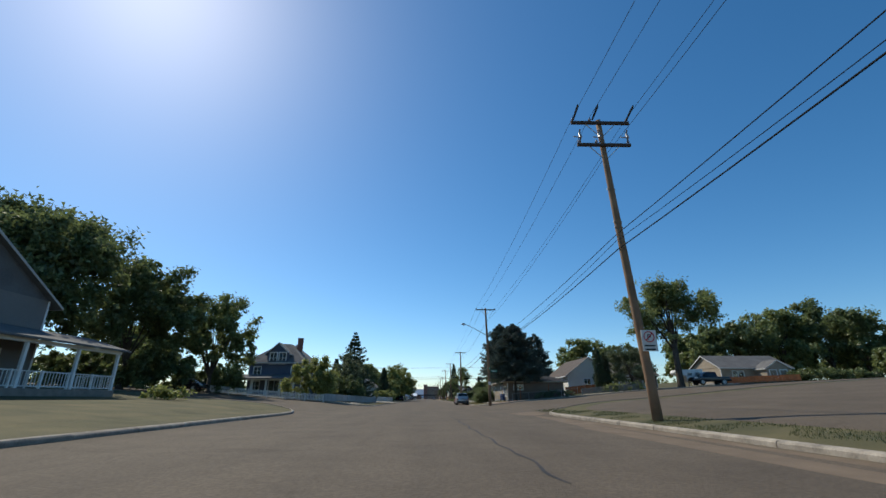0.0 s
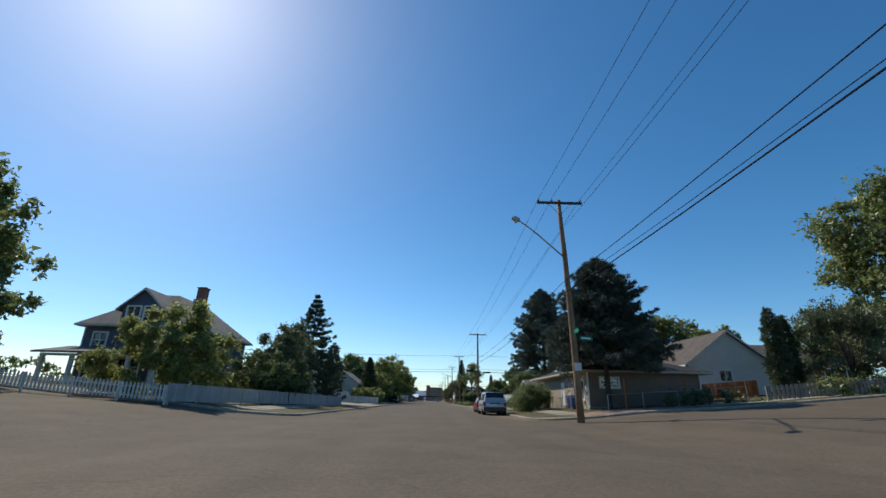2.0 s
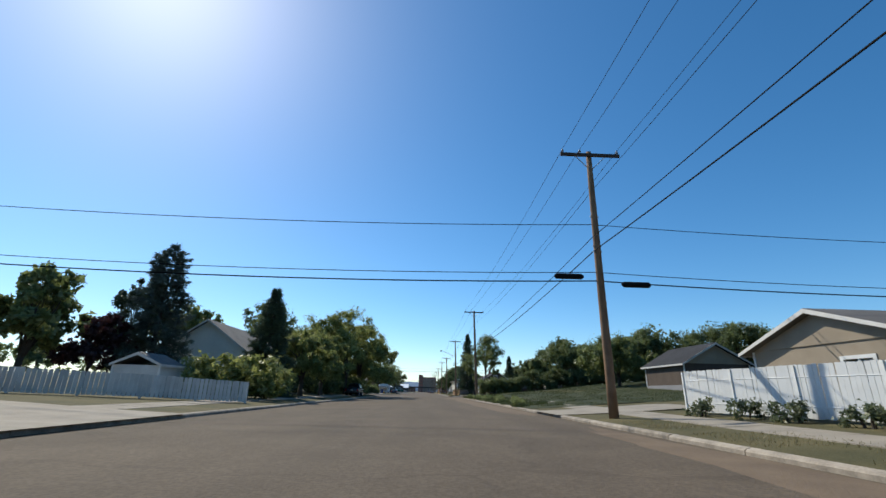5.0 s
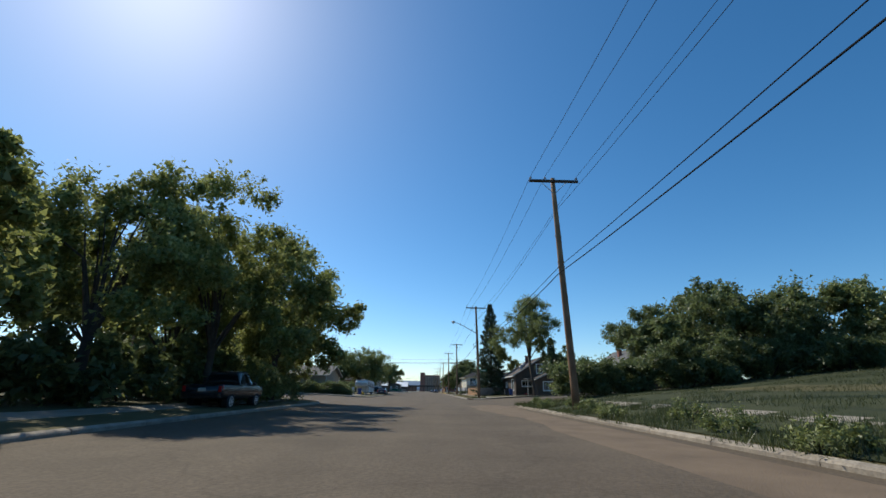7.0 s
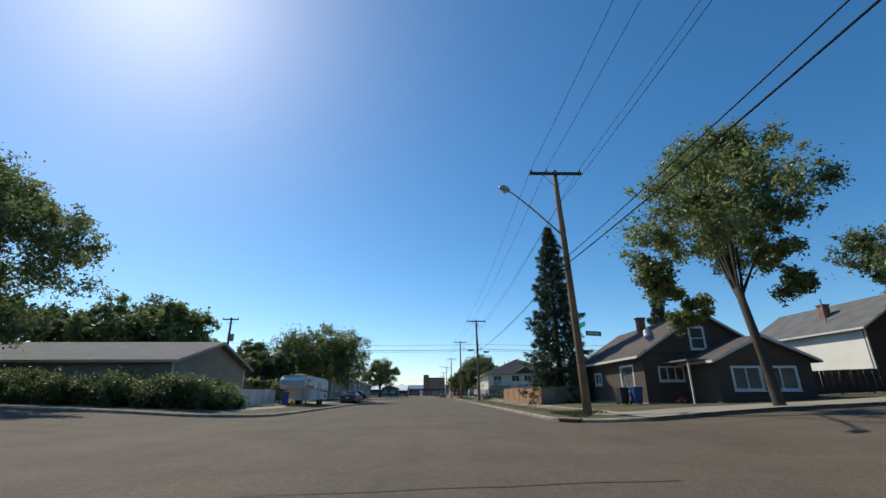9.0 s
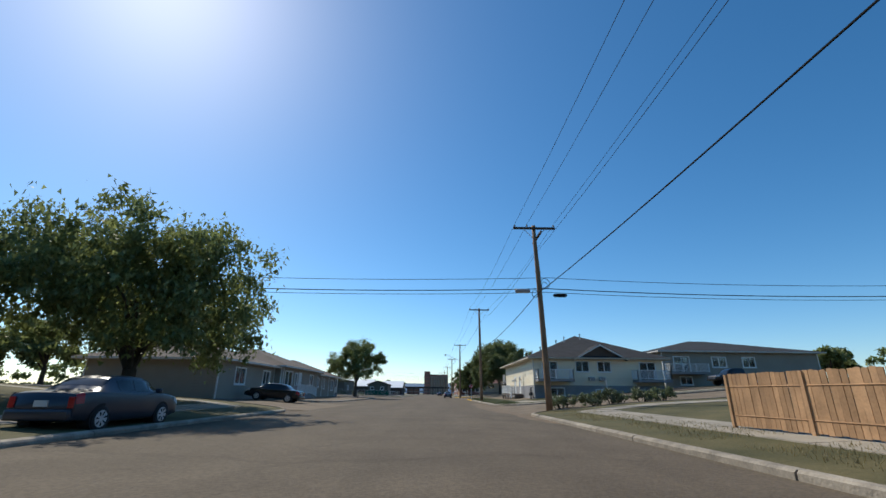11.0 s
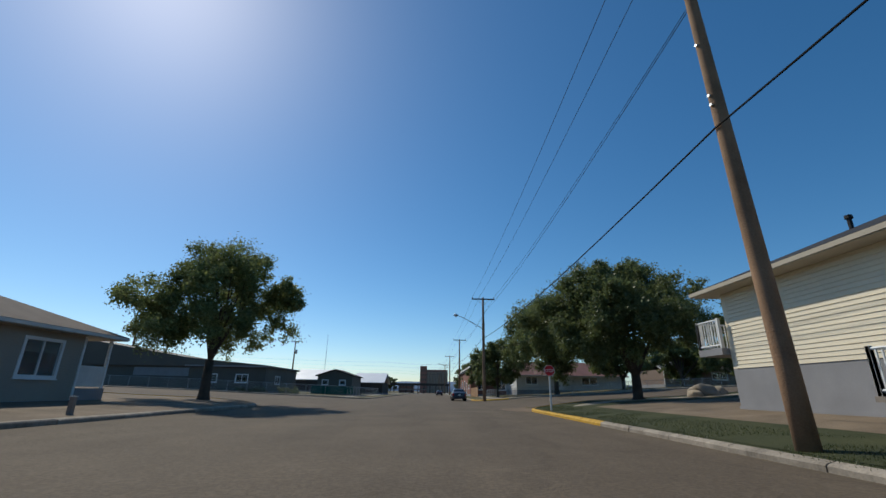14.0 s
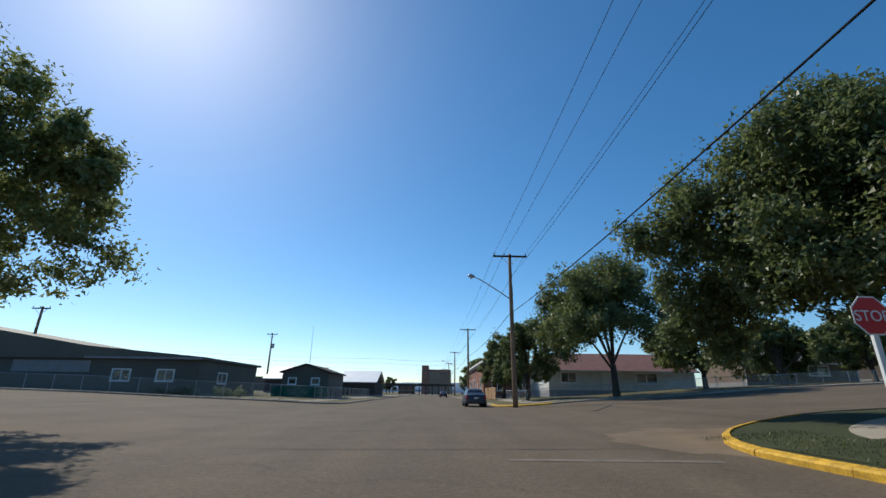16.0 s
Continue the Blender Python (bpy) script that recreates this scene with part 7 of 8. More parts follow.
shrub(-31.0, 203.6, 9, 3.2, 4.4, 188, LEAF_DARK, "tall dark shrubs at the foot of the yard tree", "hedge", 0.12, 220, 110)
shrub(-17, 224, 7, 4, 2.4, 187, LEAF_DARK, "dark shrubs behind the white panel", "shrub", 0.18, 100, 50)
car("sedan", "dark sedan parked along the grassy kerb", -9.6, 232, 0, PAINT_BLUE, SEDAN, wheel_at=(0.85, 3.5))

# ---- pale two-level building on the right ----
zb = up(11.5, 271) - 0.05
Z = lambda z: zb + z
X0, X1, Y0, Y1 = 11.3, 26.0, 270.5, 290.3
h = house("pale_apartments", "cream-sided two-level building on a grey base", X0, X1, Y0, Y1, zb, 1.45, GREY_WALL,
          {"S": [(13.0, 14.6, 0.35, 1.15, "window"), (18.2, 19.4, 0.3, 1.0, "window"), (22.4, 23.6, 0.3, 1.0, "window")], "W": [(278.4, 279.4, 0.54, 1.45, None), (281.8, 282.8, 0.54, 1.45, None)]}, "apartment building", trim=False)
upper = {"S": [(12.3, 14.0, 2.05, 4.0, "window_bare"), (16.1, 17.6, 2.95, 4.05, "window_bare"), (18.6, 20.1, 2.95, 4.05, "window_bare"), (23.4, 25.2, 2.05, 4.0, "window_bare")], "W": [(278.4, 279.4, 1.452, 2.62, None), (281.8, 282.8, 1.452, 2.62, None)], "E": [], "N": []}
for face, axis, a0, a1, plane, sgn in (("S", "x", X0, X1, Y0, 1), ("N", "x", X0, X1, Y1, -1), ("W", "y", Y0 + .22, Y1 - .22, X0, 1), ("E", "y", Y0 + .22, Y1 - .22, X1, -1)):
    hs = [(a, b, Z(c), Z(d)) for a, b, c, d, _ in upper[face]]
    part("wall", wall_panel(bmesh.new(), axis, a0, a1, plane, sgn * .22, Z(1.452), Z(4.3), hs), SID_CREAM, h)
    for a, b, c, d, kind in upper[face]:
        opening(h, face, plane, a, b, Z(c), Z(d), kind, f=0.045)
    if face == "W":
        for a in (278.4, 281.8):
            opening(h, face, plane, a, a + 1.0, Z(0.54), Z(2.62), "door")
    if face in "SW":        # lapped siding boards
        zz = 1.46
        while zz < 4.28:
            cuts = sorted((a - 0.1, b + 0.1) for a, b, c, d, _ in upper[face] if c - 0.1 < zz + 0.07 and zz + 0.07 < d + 0.1)
            u = a0
            for ca, cb in cuts + [(a1, a1)]:
                if ca - u > 0.05:
                    bm = bmesh.new()
                    s = 1 if axis == "x" else 0
                    prof = [(plane, Z(zz)), (plane - 0.028, Z(zz)), (plane - 0.02, Z(zz) + 0.012), (plane - 0.004, Z(zz) + 0.142), (plane, Z(zz) + 0.142)]
                    prism(bm, prof, axis, u, ca)
                    part("siding_board", bm, SID_CREAM, h)
                u = cb
            zz += 0.142
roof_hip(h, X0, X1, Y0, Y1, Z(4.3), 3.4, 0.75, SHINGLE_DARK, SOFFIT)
h2_pale = h
gx0, gx1 = 16.3, 21.4
roof_gable(h, "y", gx0, gx1, Y0 - 0.4, Y0 + 6, Z(4.42), 1.35, 0.5, SHINGLE_DARK, 0.3, OFF_WHITE)
gable_end(h, "y", gx0, gx1, Y0 - 0.35, Z(4.42), 1.35, STUCCO_BROWN)
for q, (vx, vy) in enumerate(((14.5, 280), (14.2, 284), (15.6, 276), (16.4, 275.2), (14.0, 287), (18.7, 276))):
    bm = bmesh.new()
    vz = Z(4.46) + min(vx - X0 + .75, 7) * 0.42
    tube(bm, [(vx, vy, vz - 0.2), (vx, vy, vz + 0.35), (vx, vy, vz + 0.36), (vx, vy, vz + 0.48)], [0.07, 0.07, 0.12, 0.11], 8)
    part("roof_vent", bm, STEEL if q % 2 else BLACK, h)


def balcony(x0, x1, y0, y1, z):
    b = thing("balcony", "", "")
    b.parent = h
    part("balcony_floor", boxed(x0, x1, y0, y1, z - 0.25, z), GREY_WALL, b)
    railing(b, (x0 + 0.06, y0 + 0.06), (x1 - 0.06, y0 + 0.06), z, z + 1.0, WHITE, 0.14)
    railing(b, (x0 + 0.06, y1), (x0 + 0.06, y0 + 0.06), z, z + 1.0, WHITE, 0.14)
    railing(b, (x1 - 0.06, y1), (x1 - 0.06, y0 + 0.06), z, z + 1.0, WHITE, 0.14)


balcony(11.4, 15.4, 269.0, 270.45, Z(2.08))
balcony(22.4, 26.2, 269.0, 270.45, Z(2.08))
bm = bmesh.new()
tube(bm, [(11.25, 270.4, Z(4.3)), (11.25, 270.4, Z(0.1))], 0.045, 6)
part("downpipe", bm, OFF_WHITE, h)
for k in range(3):     # gas meters at the corner
    m = thing("gas_meter", "grey gas meter with risers on the wall", "meter", (11.05, 271.0 + k * 0.38, Z(0.35)), group="gas meters")
    part("case", boxed(-0.16, 0.1, -0.12, 0.12, 0, 0.34, 0.07), DARK_BIN, m)
    bm = bmesh.new()
    tube(bm, [(0, -0.06, 0.3), (0, -0.06, 0.85), (0.18, -0.06, 0.88)], 0.035, 6)
    tube(bm, [(0, 0.06, 0.3), (0, 0.06, -0.6)], 0.035, 6)
    part("pipework", bm, DARK_BIN, m)
for ux in (17.7, 18.9):
    a = thing("air_conditioner", "boxy wall air conditioner under a window", "air conditioner", (ux, 270.3, Z(1.95)))
    part("case", boxed(-0.3, 0.3, -0.3, 0.18, 0, 0.42, 0.02), STEEL, a)
    for k in range(4):
        part("louvre", boxed(-0.26, 0.26, -0.315, -0.3, 0.06 + k * 0.09, 0.09 + k * 0.09), BLACK, a)
for yy in (278.0, 281.4, 283.3):
    l = thing("wall_lantern", "small white wall lantern by a door", "lamp", (11.2, yy, Z(2.25)))
    part("bracket", boxed(-0.02, 0.1, -0.05, 0.05, -0.08, 0.08, 0.01), OFF_WHITE, l)
    bm = bmesh.new()
    tube(bm, [(-0.08, 0, -0.12), (-0.08, 0, 0.0), (-0.08, 0, 0.12), (-0.08, 0, 0.18)], [0.05, 0.075, 0.09, 0.02], 8)
    part("lantern", bm, OFF_WHITE, l)
# side landing with steps
d = thing("entry_landing", "raised timber landing with white railings and steps", "deck")
part("deck", boxed(9.5, 11.22, 277.0, 283.4, Z(0.40), Z(0.52)), PLANK, d)
for yy in (277.1, 279.1, 281.2, 283.2):
    part("deck_post", boxed(9.6, 9.78, yy - 0.09, yy + 0.09, Z(-0.5), Z(0.4)), PLANK, d)
railing(d, (9.58, 277.1), (9.58, 283.3), Z(0.52), Z(1.52), WHITE, 0.14)
railing(d, (9.58, 283.3), (11.2, 283.3), Z(0.52), Z(1.52), WHITE, 0.14)
for k in range(3):
    part("step", boxed(9.7, 11.2, 277.0 - 0.3 * (k + 1), 277.0 - 0.3 * k + 0.03, Z(0.46 - 0.17 * (k + 1)), Z(0.51 - 0.17 * (k + 1))), PLANK, d)
for sx in (9.68, 11.15):
    bm = bmesh.new()
    tube(bm, [(sx, 277.1, Z(0.4)), (sx, 276.0, Z(-0.15))], 0.06, 4)
    part("stringer", bm, PLANK, d)
railing(d, (9.6, 276.1), (9.6, 277.0), Z(0.0), Z(0.95), WHITE, 0.14, Z(0.0), Z(0.55))
b = thing("balcony", "", "")
b.parent = h2_pale
part("balcony_floor", boxed(11.0, 14.6, 290.32, 291.8, Z(1.98), Z(2.23)), GREY_WALL, b)
railing(b, (11.06, 291.74), (14.54, 291.74), Z(2.23), Z(3.31), WHITE, 0.14)
railing(b, (11.06, 290.36), (11.06, 291.74), Z(2.23), Z(3.31), WHITE, 0.14)
# second building of the row
zb2 = up(31, 278)
h = house("grey_apartments", "grey-sided two-level building behind the lot", 29.5, 50, 277, 295, zb2, 4.4, SID_GREY, {"S": [(31, 33, 1.9, 3.8, "slider"), (36, 37.8, 2.6, 3.8, "window"), (40, 41.6, 2.6, 3.8, "window"), (31.5, 33, 0.4, 1.3, "window")], "W": [(281, 282.5, 2.6, 3.8, "window")]}, "apartment building")
roof_hip(h, 29.5, 50, 277, 295, zb2 + 4.4, 2.3, 0.7, SHINGLE_DARK, OFF_WHITE)
part("balcony_floor", boxed(29.6, 34.6, 275.4, 276.95, zb2 + 1.6, zb2 + 1.85), GREY_WALL, h)
railing(h, (29.7, 275.5), (34.5, 275.5), zb2 + 1.85, zb2 + 2.85, WHITE, 0.16)
railing(h, (29.7, 275.5), (29.7, 276.9), zb2 + 1.85, zb2 + 2.85, WHITE, 0.16)
car("pickup_truck", "black pickup truck parked before the grey building", 36.5, 270, 90, PAINT_DARK, TRUCK, wheel_at=(1.1, 4.3), wheel_r=0.38, half=0.95, category="truck")
bm = bmesh.new()
tube(bm, [(18.3, 267.5, up(18.3, 267.5) - .2), (18.25, 267.5, up(18.3, 267.5) + 1.5)], 0.06, 8)
tagged(part("bollard", bm, OFF_WHITE), "white leaning bollard at the lot edge", "bollard")
shrub(12.9, 269.2, 0.8, 0.7, 0.55, 190, LEAF_GREY, "dry weed clump by the building", "weed_clump", 0.07, 60, 8, category="weed")
for i in range(5):
    shrub(8.6 + 1.7 * i, 250.5 - 0.6 * (i % 2), 1.5, 1.2, 0.8, 191 + i, LEAF_GREY, "brown-green bush on the gravel lane", "weed_clump", 0.09, 70, 12, category="weed")

# ---- grey bungalow with ramp on the left ----
zb = up(-16.5, 275) - 0.1
h = house("grey_bungalow", "long grey-sided bungalow with white trim", -27, -16.0, 267.6, 282.4, zb, 3.15, SID_GREY,
          {"E": [(269.0, 271.5, 1.25, 2.8, "window_bare"), (272.5, 273.3, 1.35, 2.7, "window"), (273.9, 274.9, 0.75, 2.8, "door"), (278.6, 280.2, 1.5, 2.75, "window")]})
roof_hip(h, -27, -16.0, 267.6, 282.4, zb + 3.15, 2.2, 0.7, SHINGLE_BROWN)
near = house("bungalow_wing", "near wing of the grey bungalow with a white-framed window", -27, -16.7, 255.5, 267.5, zb, 3.0, SID_GREY, {"E": [(258.5, 260.5, 1.3, 2.6, "window"), (264.6, 266.4, 1.3, 2.6, "window")]}, "house wing")
roof_hip(near, -27, -16.7, 255.5, 266.7, zb + 3.0, 2.0, 0.7, SHINGLE_BROWN)
h2 = house("bungalow_wing", "stepped-back wing of the grey bungalow with an end porch", -27, -16.25, 282.5, 294.6, zb - 0.1, 2.95, SID_GREY, {"E": [(282.9, 284.3, 1.5, 2.6, "window"), (286.8, 287.6, 1.3, 2.6, "window"), (291.6, 293.4, 1.1, 2.55, "window")]}, "house wing")
roof_hip(h2, -27, -16.25, 283.2, 296.0, zb + 2.85, 2.3, 0.6, SHINGLE_BROWN)
part("porch_post", boxed(-16.3, -16.18, 296.2, 296.32, zb - 0.3, zb + 2.86), WHITE, h2)
part("porch_floor", boxed(-19.0, -16.15, 294.65, 296.4, zb - 0.3, zb + 0.55), GREY_WALL, h2)
part("porch_panel", boxed(-16.26, -16.2, 294.65, 296.18, zb + 0.62, zb + 1.55, 0.01), OFF_WHITE, h2, "white solid porch railing panel")
for (dx, dy, dz) in ((-15.92, 268.1, .6), (-16.17, 285.7, .35), (-16.17, 290.0, .35)):
    bm = bmesh.new()
    tube(bm, [(dx, dy, zb + 2.5 + dz), (dx, dy, zb + 0.1)], 0.045, 6)
    part("downpipe", bm, WHITE, h if dy < 282 else h2)
for vy in (274.5, 276, 279):
    bm = bmesh.new()
    tube(bm, [(-20.6, vy, zb + 4.7), (-20.6, vy, zb + 5.3)], 0.06, 7)
    part("roof_vent", bm, BLACK, h)
r = thing("wheelchair_ramp", "concrete wheelchair ramp with white railings", "ramp")
part("ramp_wall", boxed(-15.95, -14.5, 266.5, 274.6, zb - 0.6, zb + 0.42), GREY_WALL, r)
bm = bmesh.new()
prism(bm, [(274.6, zb - 0.6), (274.6, zb + 0.42), (277.0, zb + 0.1), (277.0, zb - 0.6)], "x", -15.95, -14.5)
part("ramp_slope", bm, CONCRETE, r)
part("parapet", boxed(-14.7, -14.52, 266.5, 268.9, zb + 0.42, zb + 1.3, 0.015), GREY_WALL, r)
railing(r, (-14.56, 269.0), (-14.56, 274.6), zb + 0.42, zb + 1.42, WHITE, 0.16)
railing(r, (-14.56, 274.6), (-14.56, 276.9), zb + 0.42, zb + 1.42, WHITE, 0.16, zb + 0.42, zb + 0.1)
sd = car("sedan", "black sedan parked on the gravel lane", -11.4, 259.8, 90, PAINT_DARK, SEDAN, wheel_at=(0.85, 3.5), wheel_r=0.33)
sd.matrix_basis = sd.matrix_basis @ Matrix.Rotation(radians(4.8), 4, "X")
tree(-14.2, 302.3, 11.0, 5.3, 200, LEAF, 0.34, 0.12, "spreading corner tree with forked trunk", 100, 110, 0.2, fine=2.0, boughs=((4.2, 0.4, 6.6, 1.5, 10), (-4.0, 0, 5.0, 1.6, 9)))
sp = thing("marker_post", "short weathered wooden marker post beside the kerb", "post", (-11.3, 288.4, up(-11.3, 288.4)))
part("post", boxed(-0.07, 0.07, -0.07, 0.07, -0.3, 0.5, 0.012), PLANK, sp)
part("cap", boxed(-0.085, 0.085, -0.085, 0.085, 0.5, 0.53, 0.008), OFF_WHITE, sp)
for i, (x, y, top, r_) in enumerate([(-41, 279, 13, 5.5), (-47, 275, 10, 5.5), (-38, 252, 11, 5), (-50, 250, 12, 6)]):
    tree(x, y, top, r_, 205 + i, LEAF, 0.3, 0.15, "leafy tree behind the grey bungalow", 70, 110, 0.27)

# ---- third corner ----
s = thing("stop_sign", "red octagonal stop sign on a white post", "road sign", (6.5, 298.6, up(6.5, 298.6) - 0.08), 2)
part("post", boxed(-0.045, 0.045, -0.02, 0.03, -0.3, 1.9, 0.006), WHITE, s)
bm = bmesh.new()
prism(bm, [(0.32 * math.cos(radians(22.5 + 45 * k)), 2.16 + 0.32 * math.sin(radians(22.5 + 45 * k))) for k in range(8)], "y", -0.035, -0.028)
part("border", bm, WHITE, s)
bm = bmesh.new()
prism(bm, [(0.295 * math.cos(radians(22.5 + 45 * k)), 2.16 + 0.295 * math.sin(radians(22.5 + 45 * k))) for k in range(8)], "y", -0.041, -0.034)
f = part("face", bm, RED_SIGN, s, "red face with white lettering")
writing("STOP", (0, -0.046, 2.16 - 0.085), 0.235, WHITE, s)
tree(13.4, 303.0, 10.8, 5.6, 210, LEAF_DARK, 0.36, 0.03, "large dense dark-green boulevard tree with dense crown", 180, 130, 0.2, fine=2.1, boughs=((-5.2, 2.5, 5.2, 2.4, 16), (-3.8, -0.6, 3.4, 2.2, 16), (-4.6, 3.4, 3.0, 2.0, 12)))
tree(16.5, 333.0, 14.4, 7.4, 211, LEAF_DARK, 0.34, 0.10, "broad dense dark-green tree across the side street", 170, 140, 0.21, fine=1.2)
tree(9.4, 338, 8.6, 3.8, 212, LEAF_DARK, 0.2, 0.10, "smaller dark-green boulevard tree with dense crown", 80, 130, 0.18, fine=1.2)
tree(25.2, 306.0, 9.2, 3.4, 213, LEAF_DARK, 0.17, 0.16, "dark-green boulevard tree with dense crown", 90, 120, 0.22, lean=(-0.4, 0))
for i, (x, y, top, r_) in enumerate([(27, 336.5, 9.6, 5.5), (37, 339, 9.5, 5.0), (46, 338, 10.5, 5.5), (9.8, 356, 8.5, 3.6), (11, 384, 9, 4), (11, 398, 9, 4), (10.5, 415, 9, 4)] ):
    tree(x, y, top, r_, 214 + i, LEAF_DARK, 0.28, 0.05, "dark-green street tree with dense crown", 80, 120, 0.23)
for i, (bx, by, sc) in enumerate(((18.2, 303.6, 1.0), (19.4, 304.0, 0.7), (17.3, 303.2, 0.6))):
    bm = bmesh.new()
    bmesh.ops.create_icosphere(bm, subdivisions=3, radius=1.0)
    for vtx in bm.verts:
        k = 1 + 0.28 * noise.noise(vtx.co * 1.3 + Vector((i * 5, 0, 0))) + 0.08 * noise.noise(vtx.co * 4)
        vtx.co = Vector((vtx.co.x * 1.0, vtx.co.y * 0.75, vtx.co.z * 0.55)) * k * sc
    b = part("boulder", bm, ROCK, smooth=True)
    b.matrix_basis = pose(bx, by, up(bx, by) + 0.2 * sc, 0, 0, i * 40)
    tagged(b, "rounded tan landscape boulder on bare ground", "rock")
chain_link("chain_link_fence", [(8.6, 346), (8.6, 334.0), (60, 334.0)], 1.05, "low chain-link fence round a yard")
zb = up(24, 350)
h = house("red_roof_house", "white bungalow with a red metal roof", 13.5, 31, 345, 355, zb, 2.5, OFF_WHITE, {"S": [(15, 16.8, 1, 2.1, "window"), (20, 21, 0.1, 2.1, "door"), (24, 26.5, 1, 2.1, "window")], "W": [(348, 350, 1, 2.1, "window")]})
roof_gable(h, "x", 345, 355, 13.5, 31, zb + 2.5, 2.1, 0.6, SHINGLE_RED)
gable_end(h, "x", 345, 355, 13.45, zb + 2.5, 2.1, OFF_WHITE)
# walls coloured darker to stand for the shade of the trees
for i, (x0, x1, y0, lbl, wm) in enumerate(((38, 52, 346, "low bungalow behind the trees, tree shade put into its taupe walls", STUCCO_TAUPE), (56, 70, 344, "bungalow behind the trees, tree shade put into its brown walls", STUCCO_BROWN))):
    z3 = up((x0 + x1) / 2, y0)
    h = house("bungalow", lbl, x0, x1, y0, y0 + 9, z3, 2.5, wm, {"S": [(x0 + 2, x0 + 4, 1, 2.1, "window"), (x0 + 8, x0 + 10.5, 1, 2.1, "window")]})
    roof_gable(h, "x", y0, y0 + 9, x0, x1, z3 + 2.5, 2.0, 0.5, SHINGLE_GREY)
fence("board_fence", "short orange-brown board fence", [(7.7, 349), (7.3, 357)], 1.5, 0.16, 0.15, CEDAR, False)
z3 = up(12, 366)
h = house("brick_shop", "flat-roofed red brick commercial building", 7.6, 26, 362, 392, z3, 4.6, RUST, {"S": [(9, 10.5, 1, 2.6, "window"), (13, 14.5, 1, 2.6, "window")], "W": [(365, 367, 1.2, 2.8, "window"), (371, 372, 0.1, 2.2, "door"), (376, 379, 1.2, 2.8, "window"), (384, 387, 1.2, 2.8, "window")]}, "shop", trim=False)
part("roof", boxed(7.3, 26.3, 361.7, 392.3, z3 + 4.6, z3 + 5.1), SHINGLE_DARK, h)
part("parapet", boxed(7.45, 7.7, 361.9, 392, z3 + 5.1, z3 + 5.5), OFF_WHITE, h)
car("sedan", "dark blue sedan parked at the kerb", 3.4, 329.6, 0, PAINT_BLUE, SEDAN, wheel_at=(0.85, 3.5), wheel_r=0.32)

# ---- third corner, left: workshop yard ----
z3 = up(-22, 336)
h = house("dark_workshop", "long dark sheet-clad workshop, roof slope fitted to the view", -64, -23.0, 336, 350, z3, 3.3, SID_DARK, {"S": [(-31.3, -29.6, 1.3, 2.3, "window"), (-27.0, -25.4, 1.3, 2.3, "window")], "E": [(340, 342, 1.2, 2.2, "window")]}, "workshop", trim=False)
# roof slope shaped to follow the roofline as the camera sees it
bm = bmesh.new()
prism(bm, [(-64.4, z3 + 3.3), (-22.6, z3 + 3.3), (-22.6, z3 + 3.55), (-34, z3 + 4.5), (-64.4, z3 + 9.2)], "y", 335.6, 350.4)
part("roof", bm, SID_DARK, h)
part("pale_panel", boxed(-41, -33.5, 335.93, 335.97, z3 + 2.0, z3 + 3.1), GREY_WALL, h)
part("roof_trim", boxed(-34, -22.6, 335.52, 335.58, z3 + 3.3, z3 + 3.5), GREY_WALL, h)
chain_link("chain_link_fence", [(-55, 333.4), (-14.0, 333.4), (-11.6, 336), (-11.6, 372)], 1.3, "wire fence round the workshop yard")
chain_link("screened_fence", [(-19, 344.5), (-12.2, 344.5), (-12.0, 356)], 1.3, "fence with green screening mesh", GREEN_MESH)
gs = thing("screen_cloth", "green screening cloth tied to the yard fence", "screen")
for k in range(4):
    part("cloth", boxed(-18.8 + k * 1.65, -17.2 + k * 1.65, 344.42, 344.45, up(-16, 344.4) + 0.08, up(-16, 344.4) + 1.25, 0.01), GREEN_MESH, gs)
z3 = up(-16, 347)
h = house("dark_hut", "small dark hut with a low gabled roof", -18.6, -13.0, 347, 356, z3, 2.9, SID_DARK, {"S": [(-17.8, -16.9, 1.5, 2.2, "window"), (-15, -14.1, 1.5, 2.2, "window")]}, "hut", trim=False)
roof_gable(h, "y", -18.6, -13.0, 347, 356, z3 + 2.9, 0.85, 0.3, SHINGLE_DARK, 0.3, SHINGLE_DARK)
gable_end(h, "y", -18.6, -13.0, 346.95, z3 + 2.9, 0.85, SID_DARK)
for i, (x0, x1, y0, y1) in enumerate(((-30, -21, 372, 384), (-18.2, -11.4, 378, 392))):
    z4 = up(x0, y0)
    h = house("metal_shed", "storage shed with a bright white metal roof", x0, x1, y0, y1, z4, 2.4, DARK_WOOD, category="shed", trim=False)
    roof_gable(h, "x", y0, y1, x0, x1, z4 + 2.4, 2.2, 0.3, METAL_ROOF)
bm = bmesh.new()
tube(bm, [(-30.3, 400, 0), (-30.3, 400, 9), (-30.3, 400, 16.4)], [0.12, 0.07, 0.03], 6)
tagged(part("antenna_mast", bm, STEEL), "thin steel antenna mast in the yard", "mast")
shrub(-22, 334.6, 8, 1.2, 0.7, 230, LEAF_GREY, "weeds along the yard fence", "weed_clump", 0.1, 60, 30, category="weed")

# ---- far end of the street ----
t = thing("grain_terminal", "large reddish concrete grain terminal at the street's end", "industrial building")
part("head_house", boxed(-8.2, -3.6, 583, 600, -1, 17.8, 0.05), TOWER_RED, t)
part("main_block", boxed(-3.6, 11.0, 584, 604, -1, 14.2, 0.05), TOWER_CON, t)
